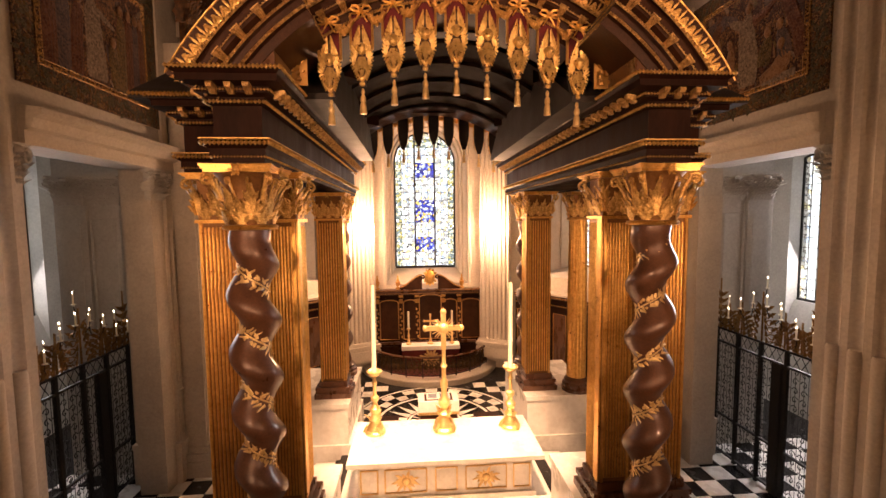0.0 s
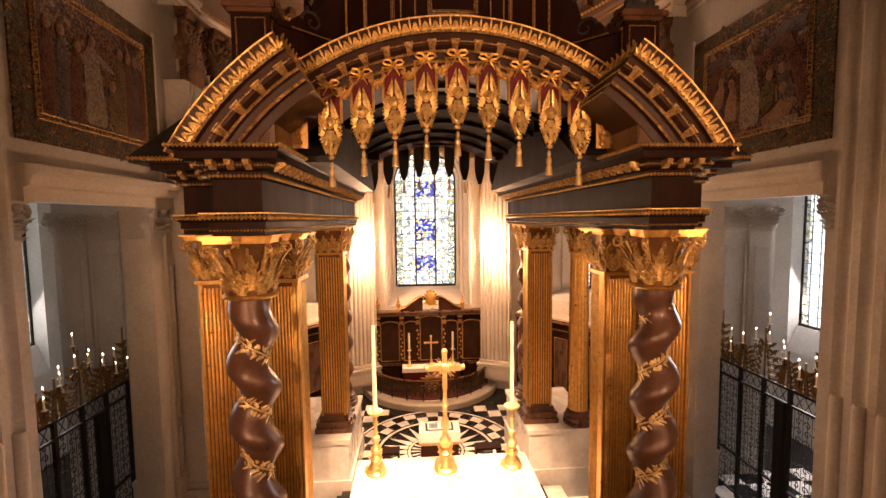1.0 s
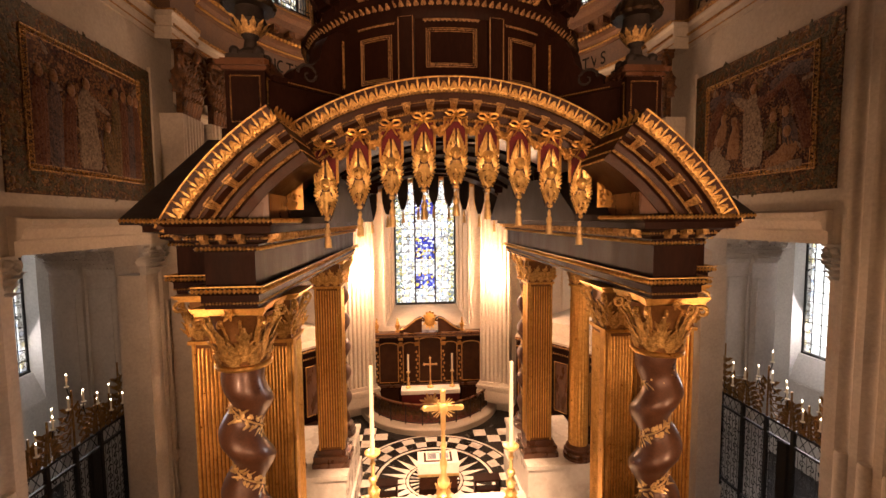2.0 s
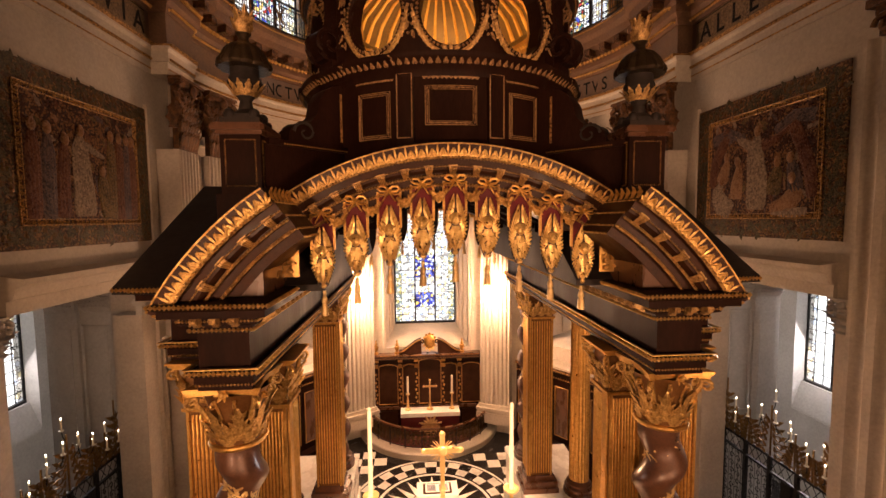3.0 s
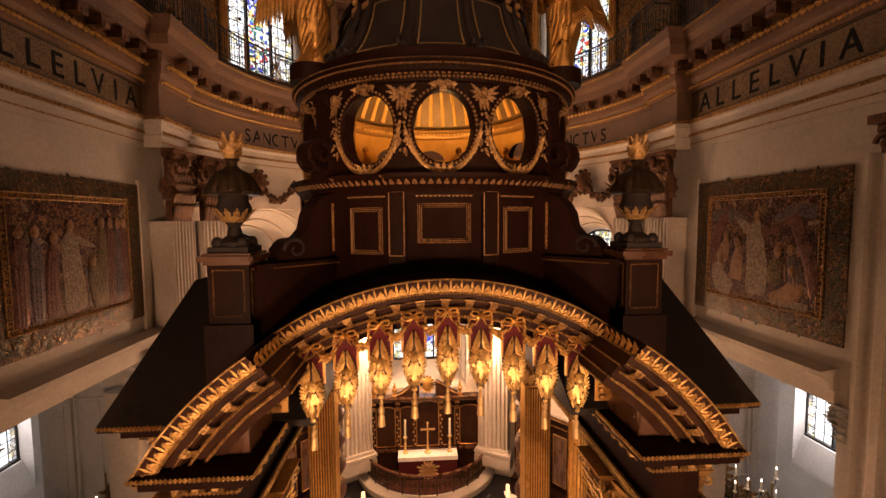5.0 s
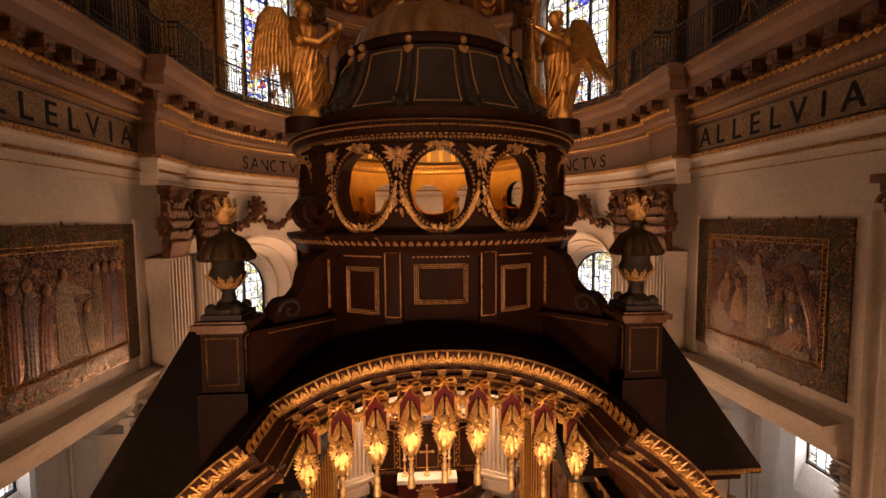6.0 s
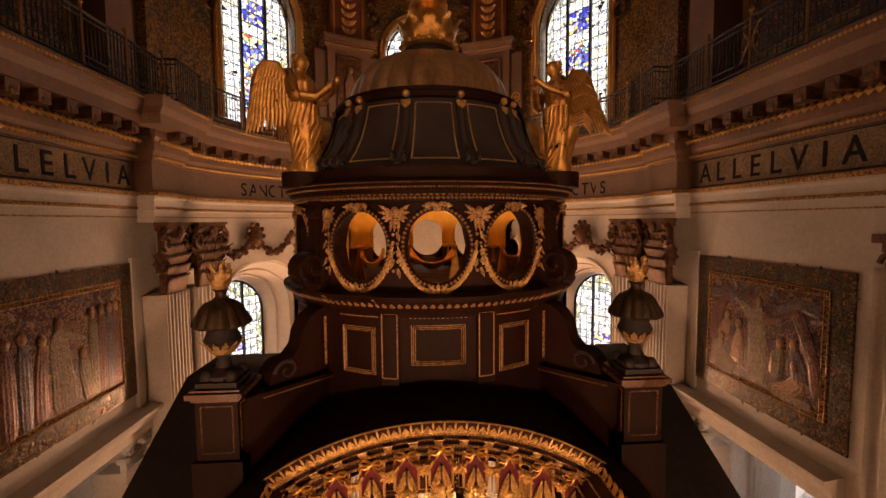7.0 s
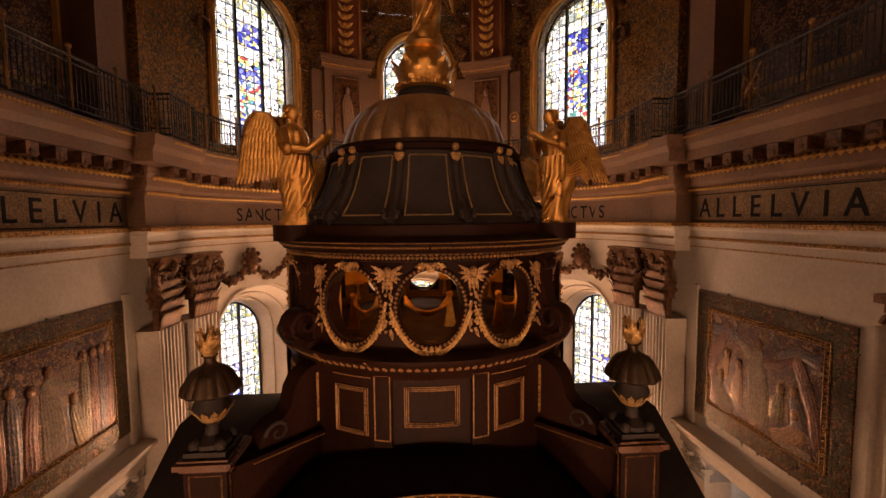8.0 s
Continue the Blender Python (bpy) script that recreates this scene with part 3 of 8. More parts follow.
def place_window(t, r, a):
    p = polar(r, a)
    t.location, t.rotation_euler.z = (p.x, p.y, 0), radians(-a)


fig = lambda i, j: GLASS_BLUE if i in (3, 4, 5) and j in (2, 3, 6, 7, 8, 12, 13) else GLASS_PALE
rich = lambda i, j: GLASS_BLUE if i in (3, 4, 5) and j in (6, 9, 10) else (GLASS_RICH if i in (3, 4, 5) and j < 8 else GLASS_PALE)
place_window(stained_window("window_1", "tall round-headed stained glass window with blue figures", 1.70, 5.05, 10.95, 1.7, fig, GLASS_BORDER, 18), AR + 3.05, 0)


def niche(label, a, front, back, depth):
    """A splayed recess from the wall's face to a window: front and back are half width, sill, springing and rise."""
    g, rims = Geo(), []
    y0, y1 = AR + 0.36, AR + depth
    for (half, sill, spring, rise), y, e in ((front, y0, 0), (back, y1, 0), (back, y1, 0.5), (front, y0 + 0.35, 0.4)):
        rims.append([(-half - e, y, sill - e)] + [(-(half + e) * math.cos(math.pi * i / 24), y, spring + (rise + e) * math.sin(math.pi * i / 24)) for i in range(25)] + [(half + e, y, sill - e)])
    k = len(rims[0])
    g.add([q for r in rims for q in r], [(r * k + j, r * k + (j + 1) % k, (r + 1) * k + (j + 1) % k, (r + 1) * k + j) for r in range(3) for j in range(k)])
    o = setting("window_niche", g, STONE, label, "niche")
    o.location, o.rotation_euler.z = (0, AY, 0), radians(-a)
    g = Geo()                                             # moulded bands round the recess
    for t in (0.3, 0.62):
        half, sill, spring, rise = (p + (q - p) * t - 0.03 for p, q in zip(front, back))
        y = y0 + (y1 - y0) * t
        g.tube([(-half, y, sill + 0.1)] + [(-half * math.cos(math.pi * i / 24), y, spring + rise * math.sin(math.pi * i / 24)) for i in range(25)] + [(half, y, sill + 0.1)], 0.05, 6)
    o = setting("trim_niche", g, STONE, "moulded limestone bands in the niche", "moulding")
    o.location, o.rotation_euler.z = (0, AY, 0), radians(-a)


niche("deep splayed limestone niche round the apse window", 0, (2.06, 4.5, 10.9, 2.03), (1.72, 5.0, 10.95, 1.72), 3.2)
for a, nm in ((-54, "window_2"), (54, "window_3")):
    place_window(stained_window(nm, "round-headed stained glass window in a deep niche", 1.42, 5.4, 10.85, 1.5, lambda i, j: GLASS_BLUE if i in (3, 4, 5) and j in (6, 7, 10) else GLASS_PALE, GLASS_BORDER, 18), AR + 2.6, a)
    niche("deep splayed limestone niche round the side window", a, (1.98, 5.0, 11.2, 2.08), (1.44, 5.35, 10.87, 1.52), 2.75)
place_window(stained_window("window_4", "upper round-headed stained glass window", 1.5, 18.65, 22.6, 1.55, rich, GLASS_BORDER, 14), AR + 0.4, 0)
for a, nm in ((-54, "window_5"), (54, "window_6")):
    place_window(stained_window(nm, "upper stained glass window with blue and green figures", 1.58, 18.65, 23.0, 1.65, rich, GLASS_BORDER, 14), AR + 0.4, a)
for s, nm in ((-1, "window_7"), (1, "window_8")):
    t = stained_window(nm, "tall clear leaded aisle window in bright daylight", 1.64, 4.48, 10.0, 0.2, lambda i, j: GLASS_CLEAR, GLASS_PALE, 14)
    t.location, t.rotation_euler.z = (s * 14.66, 15.45 if s < 0 else 14.8, 0), radians(-90 * s)


# ---- baldacchino ----
# Darkened gilding: recess shade behind the leaves is in the colour; also the pier ground.
PIER_GROUND = surface("recess_dark_gilding", (0.13, 0.057, 0.017), (0.27, 0.13, 0.043), 0.45, 0.55, coarse=3, fine=30, bump=0.1)
GOLD_CAP = surface("carved_gilding", (0.30, 0.145, 0.036), (0.92, 0.62, 0.23), 0.4, 0.8, coarse=14, fine=45, bump=0.35, spread=0.13)
BY = 11.65                              # its centre
bald = thing("baldacchino", "dark oak and gilded canopy on twisted columns over the altar", "canopy", (0, BY, 0))


def bpart(name, geo, material, parent=None, label="", smooth=40):
    return part(name, geo, material, parent or bald, label, smooth, world=True)


def acanthus(h, w):
    """One carved leaf: a curling spine with three pairs of side lobes; -y outwards, z up."""
    g = Geo().leaf((0, 0, 0), (0, -0.03, 1), (0, -1, 0), h, w * 0.6, 0.5, 0.02, 3)
    for k in range(3):
        for sd in (-1, 1):
            g.leaf((sd * w * 0.12, -0.004, h * (0.04 + 0.22 * k)), (sd * (0.62 - 0.1 * k), -0.06, 0.9), (sd * 0.2, -1, 0), h * (0.36 - 0.04 * k), w * 0.26, 0.4, 0.015, 2)
    return g


def volute(size):
    """A coiled stalk that rises and rolls outwards, -y outwards."""
    pts = [(0, 0.02, -size * 1.9), (0, -size * 0.2, -size * 1.0), (0, -size * 0.75, -size * 0.1)]
    for k in range(15):
        b, q = -0.6 + k * 0.55, size * 0.62 * (1 - k / 17)
        pts.append((0, -size * 1.15 - q * math.sin(b), q * math.cos(b) * 0.95))
    return Geo().tube(pts, size * 0.26, 6, size * 0.12)


def rosette(size):
    g = Geo().ball((0, -size * 0.5, 0), size * 0.4, size * 0.4, size * 0.4, 8, 5)
    for k in range(6):
        a = k * math.pi / 3
        g.leaf((0, -size * 0.2, 0), (math.cos(a), -0.3, math.sin(a)), (0, -1, 0), size, size * 0.6, 0.5, 0.01, 1)
    return g


LEAF_LOW, LEAF_HIGH, LEAF_SMALL = (acanthus(h, w).mesh("leaf", GOLD_CAP, 50) for h, w in ((0.42, 0.27), (0.58, 0.27), (0.36, 0.22)))
VOLUTE, ROSETTE = volute(0.15).mesh("volute", GOLD_CAP, 50), rosette(0.11).mesh("rosette", GOLD_CAP, 50)


def set_piece(name, mesh, cap, p, d, scale=1.0):
    """A carved piece at p that faces along d."""
    o = part(name, mesh, None, cap)
    o.location, o.rotation_euler.z, o.scale = p, math.atan2(d[0], -d[1]), (scale, scale, scale)


def abacus(plan, h):
    g, m = Geo(), len(plan)
    for z0, z1, e in ((0.87, 0.925, 0.95), (0.925, 0.965, 1.0), (0.965, 1.0, 1.035)):
        g.add([(p[0] * e, p[1] * e, z * h) for z in (z0, z1) for p in plan], [(j, (j + 1) % m, m + (j + 1) % m, m + j) for j in range(m)] + [tuple(range(m))[::-1], tuple(range(m, 2 * m))])
    return g


def round_capital(name, place, r, h, half):
    """A leafy capital on a round shaft: bell darkened for recess shade, two rows of leaves, corner coils and a concave
    top.
    """
    cap = bpart(name, Geo().lathe([(r - 0.02, 0.0), (r, 0.03), (r + 0.01, h * 0.5), (r + 0.08, h * 0.8), (r + 0.14, h * 0.87)], 24), PIER_GROUND, None, "gilded leaf capital")
    cap.location += Vector(place)
    part("collar", Geo().lathe([(r, -0.07), (r + 0.045, -0.06), (r + 0.06, -0.03), (r + 0.045, 0.0), (r, 0.01)], 24), GOLD, cap)
    for z, mesh, off in ((0.02, LEAF_LOW, 0), (0.1, LEAF_HIGH, 22.5)):
        for i in range(8):
            a = radians(off + 45 * i)
            d = (math.sin(a), -math.cos(a))
            set_piece("leaf", mesh, cap, (d[0] * (r + 0.01), d[1] * (r + 0.01), z * h), d, h / 0.9)
    plan = []
    for i in range(4):
        a = radians(45 + 90 * i)
        d = (math.sin(a), -math.cos(a))
        set_piece("volute", VOLUTE, cap, (d[0] * (half * 1.32 - 0.26), d[1] * (half * 1.32 - 0.26), h * 0.74), d)
        e = (math.sin(a + math.pi / 4), -math.cos(a + math.pi / 4))
        set_piece("rosette", ROSETTE, cap, (e[0] * half * 0.82, e[1] * half * 0.82, h * 0.9), e)
        for sd in (-1, 1):
            b = a + math.pi / 4 + sd * 0.3
            f = (math.sin(b), -math.cos(b))
            set_piece("volute", VOLUTE, cap, (f[0] * (r + 0.02), f[1] * (r + 0.02), h * 0.72), f, 0.6)
        c0, c1 = Vector(d) * half * 1.32, Vector((math.sin(a + math.pi / 2), -math.cos(a + math.pi / 2))) * half * 1.32
        for k in range(7):
            q = c0.lerp(c1, k / 7)
            plan.append(q * (1 - 0.16 * math.sin(math.pi * k / 7)))
    part("abacus", abacus(plan, h), GOLD, cap)
    return cap


def pier_capital(name, place, w, d, h):
    """A leafy capital over a rectangular pier, its core darkened for the shade between leaves."""
    cap = bpart(name, Geo().box(-w / 2, w / 2, -d / 2, d / 2, 0, h * 0.88), PIER_GROUND, None, "gilded leaf capital")
    cap.location += Vector(place)
    part("collar", Geo().box(-w / 2 - 0.045, w / 2 + 0.045, -d / 2 - 0.045, d / 2 + 0.045, -0.06, 0.0), GOLD, cap)
    for out, ln, dep in (((0, -1), w, d), ((0, 1), w, d), ((1, 0), d, w), ((-1, 0), d, w)):
        out = Vector(out)
        side = Vector((-out.y, out.x))
        num = max(2, round(ln / 0.27))
        for z, mesh, sh in ((0.02, LEAF_LOW, 0.5), (0.1, LEAF_HIGH, 0.0)):
            for i in range(num + (sh == 0)):
                q = out * (dep / 2 + 0.01) + side * ln * ((i + sh) / num - 0.5)
                set_piece("leaf", mesh, cap, (q.x, q.y, z * h), out, h / 0.9)
        for sd in (-1, 1):
            q, dg = out * dep / 2 + side * sd * ln / 2, (out + side * sd).normalized()
            if sd > 0:
                set_piece("volute", VOLUTE, cap, (q.x - dg.x * 0.02, q.y - dg.y * 0.02, h * 0.74), dg)
        q = out * (dep / 2 + 0.12)
        set_piece("rosette", ROSETTE, cap, (q.x, q.y, h * 0.9), out)
    e = 0.16
    part("abacus", abacus([(-w / 2 - e, -d / 2 - e), (w / 2 + e, -d / 2 - e), (w / 2 + e, d / 2 + e), (-w / 2 - e, d / 2 + e)], h), GOLD, cap)


def twist_shaft(r, amp, turns, h, hand):
    g, n, m = Geo(), 20, int(turns * 14)
    vs = []
    for j in range(m + 1):
        s = j / m
        a = hand * 2 * math.pi * turns * s
        ease = min(1, s * 8, (1 - s) * 8)
        for i in range(n):
            b = 2 * math.pi * i / n
            k = r * (1 + 0.12 * ease * math.cos(b - a))
            vs.append((amp * ease * math.cos(a) + k * math.cos(b), amp * ease * math.sin(a) + k * math.sin(b), h * s))
    g.add(vs, [(j * n + i, j * n + (i + 1) % n, (j + 1) * n + (i + 1) % n, (j + 1) * n + i) for j in range(m) for i in range(n)])
    return g


def twist_garland(r, amp, turns, h, hand):
    """Laurel leaves that climb in the hollow of the twist."""
    g, rnd = Geo(), random.Random(5)
    num = int(turns * 26)
    stem = []
    for i in range(num):
        s = (i + 0.5) / num
        a = hand * 2 * math.pi * turns * s
        c = Vector((amp * math.cos(a), amp * math.sin(a), h * s))
        b = a + math.pi
        d = Vector((math.cos(b), math.sin(b), 0))
        p = c + d * (r * 0.91)
        tangent = Vector((-math.sin(b) * hand, math.cos(b) * hand, 0.55)).normalized()
        stem.append(p)
        for sd in (-1, 1):
            spread = d.cross(tangent) * sd
            turn = rnd.uniform(-0.5, 1.1)
            way = (tangent * turn + spread * rnd.uniform(0.35, 1.0) - d * 0.12).normalized()
            g.leaf(p + spread * rnd.uniform(0.01, 0.06) + d * 0.005, way, d, rnd.uniform(0.11, 0.17), rnd.uniform(0.045, 0.06), 0.2, 0.008, 1)
        if i % 3 == 0:
            g.ball(p + d * 0.02 + Vector((0, 0, rnd.uniform(-0.06, 0.06))), 0.018, n=6, m=4)
    g.tube(stem, 0.014, 5)
    return g


def fillets(g, p0, p1, out, z0, z1, n, r=0.022):
    """Gilded upright ribs between plan points, with rounded feet and heads."""
    p0, p1, out = Vector(p0), Vector(p1), Vector(out)
    side = (p1 - p0).normalized()
    for i in range(n):
        c = p0.lerp(p1, (i + 0.5) / n)
        vs = []
        for z, k in ((z0, 0.3), (z0 + 0.05, 1.0), (z1 - 0.05, 1.0), (z1, 0.3)):
            for j in range(5):
                a = math.pi * j / 4
                q = c + side * r * math.cos(a) + out * r * 1.3 * k * math.sin(a)
                vs.append((q.x, q.y, z))
        g.add(vs, [(b * 5 + j, b * 5 + j + 1, b * 5 + 6 + j, b * 5 + 5 + j) for b in range(3) for j in range(4)])
    return g


FILLET = fillets(Geo(), (-0.025, 0), (0.025, 0), (0, -1), 0, 4.87, 1).mesh("fillet", GOLD, 50)
COPPER = surface("bronzed_walnut", (0.05, 0.021, 0.012), (0.13, 0.056, 0.029), 0.38, 0.15, coarse=4, fine=30, bump=0.08, coat=0.3)
for s in (-1, 1):
    for f in (-1, 1):                                   # front and back
        Y = (lambda y: y) if f < 0 else (lambda y: 2 * BY - y)
        x_in, x_out = (2.74, 4.36) if f < 0 else (2.89, 3.65)
        ya, yb = (8.25, 8.85) if f < 0 else (13.86, 14.5)
        xa, xb = sorted((s * x_in, s * x_out))
        pier = bpart("pier", Geo().box(xa, xb, ya, yb, 2.5, 7.86), PIER_GROUND, None, "gilded fluted pier")
        for x0, x1 in (((2.76, 3.3), (3.72, 4.34)) if f < 0 else ((2.91, 3.63),)):
            for xx in (x0 + 0.02, x1 - 0.02):
                part("edge_strip", Geo().box(s * xx - 0.025, s * xx + 0.025, ya - 0.035, ya + 0.01, 2.78, 7.82), GOLD, pier)
            for i in range(8):
                o = part("fillet", FILLET, None, pier)
                o.location = (s * (x0 + 0.05 + (x1 - x0 - 0.1) * (i + 0.5) / 8), ya, 2.85)
        n = 6 if f < 0 else 7
        for i in range(n):
            o = part("fillet", FILLET, None, pier)
            o.location, o.rotation_euler.z = (s * x_in, ya + 0.2 + (yb - ya - 0.24) * (i + 0.5) / n, 2.85), radians(-90 if s > 0 else 90)
        xe, xf = sorted((s * (x_in - 0.03), s * (x_in + 0.01)))
        part("edge_strip", Geo().box(xe, xf, ya, ya + 0.18, 2.78, 7.82), GOLD, pier)
        g = Geo()
        for e, a, b in ((0.18, 2.27, 2.42), (0.12, 2.42, 2.52), (0.15, 2.52, 2.62), (0.05, 2.62, 2.78)):
            g.box(xa - e, xb + e, ya - e, yb + e, a, b)
        bpart("pier_base", g, WALNUT)
        pier_capital("pier_capital", ((xa + xb) / 2, (ya + yb) / 2, 7.85), xb - xa, yb - ya, 0.78)
        hand = -s * f
        cx = s * 3.2 if f < 0 else s * 3.36 + 0.06
        col = bpart("twisted_column", twist_shaft(0.30, 0.06, 5.6, 5.1, hand).moved(Matrix.Translation((cx, Y(7.45), 2.65))), COPPER, None, "twisted bronzed walnut column")
        part("garland", twist_garland(0.30, 0.06, 5.6, 5.1, hand).moved(Matrix.Translation((cx, Y(7.45), 2.65))), GOLD_PALE, col, "gilded laurel garland")
        part("column_base", Geo().lathe([(0.0, 2.27), (0.5, 2.27), (0.5, 2.4), (0.46, 2.44), (0.48, 2.52), (0.4, 2.56), (0.42, 2.62), (0.36, 2.7), (0.3, 2.72)], 24, (cx, Y(7.45))), WALNUT, col)
        round_capital("column_capital", (cx, Y(7.45), 7.76), 0.34, 0.88, 0.52)
        # marble plinth
        ya, yb = (6.85, 10.1) if f < 0 else (13.32, 16.45)
        px, qx = (2.45, 4.75) if f < 0 else (2.76, 4.95)
        g = Geo().box(min(s * px, s * qx), max(s * px, s * qx), ya, yb, 1.004, 2.126)
        g.box(min(s * (px - 0.05), s * (qx + 0.05)), max(s * (px - 0.05), s * (qx + 0.05)), ya - 0.05, yb + 0.05, 2.13, 2.268)
        g.box(min(s * (px - 0.07), s * (qx + 0.07)), max(s * (px - 0.07), s * (qx + 0.07)), ya - 0.07, yb + 0.07, 0.0, 1.0)
        bpart("plinth", g, MARBLE, None, "white marble plinth")
    for yc in (13.72,):                               # round columns of the side
        col = bpart("side_column", Geo().lathe([(0.30, 2.7), (0.30, 5), (0.275, 7.8)], 108, (s * 4.47, yc), wave=lambda a, z: 1 - 0.10 * (0.5 + 0.5 * math.cos(a * 18))), GOLD, None, "gilded fluted column", 60)
        part("column_base", Geo().lathe([(0.0, 2.27), (0.46, 2.27), (0.46, 2.36), (0.42, 2.4), (0.44, 2.5), (0.37, 2.55), (0.38, 2.62), (0.3, 2.72)], 24, (s * 4.47, yc)), WALNUT, col)
        round_capital("side_capital", (s * 4.47, yc, 7.8), 0.29, 0.8, 0.42)

GILT_BRACKET = surface("rubbed_gilt_carving", (0.13, 0.058, 0.02), (0.74, 0.47, 0.18), 0.45, 0.6, coarse=18, fine=60, bump=0.35, spread=0.12)
g = Geo().add([(x, y, z) for x in (-0.042, 0.042) for y, z in ((0.0, 0.0), (-0.15, 0.0), (-0.16, -0.03), (-0.14, -0.06), (-0.08, -0.065), (-0.04, -0.12), (0.0, -0.13))], [tuple(range(7)), tuple(range(13, 6, -1))] + [(j, (j + 1) % 7, 7 + (j + 1) % 7, 7 + j) for j in range(7)])
for x in (-0.028, 0.0, 0.028):
    g.tube([(x, -0.155, -0.02), (x, -0.145, -0.062), (x, -0.085, -0.072), (x, -0.045, -0.125)], 0.013, 5)
BRACKET = g.mesh("bracket", GILT_BRACKET, 40)

# entablature of each side, with blocks over the twisted columns
YB = lambda y: 2 * BY - y
for s in (-1, 1):
    plan = [(2.78, 6.92), (3.48, 6.92), (3.48, 8.25), (4.55, 8.25), (4.55, YB(8.25)), (3.48, YB(8.25)), (3.48, YB(6.92)), (2.78, YB(6.92))]
    plan = [(s * x, y) for x, y in plan]
    if s < 0:
        plan = plan[::-1]
    run = plan
    ent = bpart("entablature", Geo().sweep(run, [(-0.3, 8.64), (0.0, 8.64), (0.0, 8.72), (0.03, 8.73), (0.03, 8.83), (0.1, 8.88), (0.1, 8.92), (-0.02, 8.93), (-0.02, 9.42), (0.05, 9.45), (0.05, 9.52), (0.14, 9.56), (0.14, 9.64), (0.3, 9.67), (0.3, 9.76), (0.36, 9.8), (0.36, 9.85), (-0.3, 9.87)], closed=True), OAK, None, "dark oak entablature")
    body = Geo().box(min(s * 3.0, s * 4.3), max(s * 3.0, s * 4.3), 8.4, YB(8.4), 8.66, 9.84)
    body.box(min(s * 2.9, s * 3.35), max(s * 2.9, s * 3.35), 7.05, YB(7.05), 8.66, 9.84)
    part("core", body, OAK, ent)
    g = Geo()
    loop = lambda o, z: [(*p, z) for p in offset_loop(run, o)]

    def offset_loop(pts, o):
        out, n = [], len(pts)
        for i, p in enumerate(pts):
            p, a, b = Vector(p), Vector(pts[i - 1]), Vector(pts[(i + 1) % n])
            d1, d2 = (p - a).normalized(), (b - p).normalized()
            n1, n2 = Vector((d1.y, -d1.x)), Vector((d2.y, -d2.x))
            m = n1 + n2
            m = m / max(m.dot(n1), 0.2)
            out.append(tuple(p + m * o))
        return out + [out[0]]
    g.beads(loop(0.11, 8.9), 0.06, 0.04)
    g.sweep(run, [(0.08, 8.94), (0.125, 8.95), (0.125, 8.965), (0.08, 8.965)], closed=True)
    g.beads(loop(0.03, 8.72), 0.045, 0.02)
    part("lower_moulding", g, GOLD_CAP, ent, "gilded leaf moulding")
    g = Geo()
    g.beads(loop(0.06, 9.46), 0.055, 0.032)
    g.beads(loop(0.37, 9.83), 0.055, 0.036)
    g.beads(loop(0.15, 9.6), 0.045, 0.022)
    part("upper_moulding", g, GOLD_CAP, ent, "gilded bead moulding")
    for a, b in zip(run, run[1:] + run[:1]):
        d = Vector(b) - Vector(a)
        u = d.normalized()
        nr = Vector((u.y, -u.x))
        n = max(1, round(d.length / 0.24))
        for i in range(n):
            c = Vector(a) + d * (i + 0.5) / n + nr * 0.13
            o = part("bracket", BRACKET, None, ent)
            o.location, o.rotation_euler.z = (c.x, c.y, 9.66), math.atan2(nr.x, -nr.y)

# arched pediments, front and back: middle set back, ends forward
PR, PZ = 4.5, 7.52
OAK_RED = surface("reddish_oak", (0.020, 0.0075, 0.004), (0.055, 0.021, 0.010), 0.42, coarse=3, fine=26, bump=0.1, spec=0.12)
GOLD_EDGE = surface("shaded_gold_leaf", (0.22, 0.095, 0.02), (0.80, 0.47, 0.14), 0.38, 0.85, coarse=16, fine=50, bump=0.4, spread=0.1)
g = Geo().box(-0.07, 0.07, 0.07, 0.28, PR - 0.338, PR - 0.318)
for x in (-0.048, -0.016, 0.016, 0.048):
    g.tube([(x, 0.08, PR - 0.345), (x * 0.95, 0.085, PR - 0.38), (x * 0.8, 0.14, PR - 0.415), (x * 0.7, 0.2, PR - 0.45)], 0.017, 5, 0.012)
ARCH_BRACKET = g.mesh("bracket", GILT_BRACKET, 40)
FLIP = {-1: Matrix.Identity(4), 1: Matrix.Translation((0, 2 * BY, 0)) @ Matrix.Rotation(math.pi, 4, "Z")}
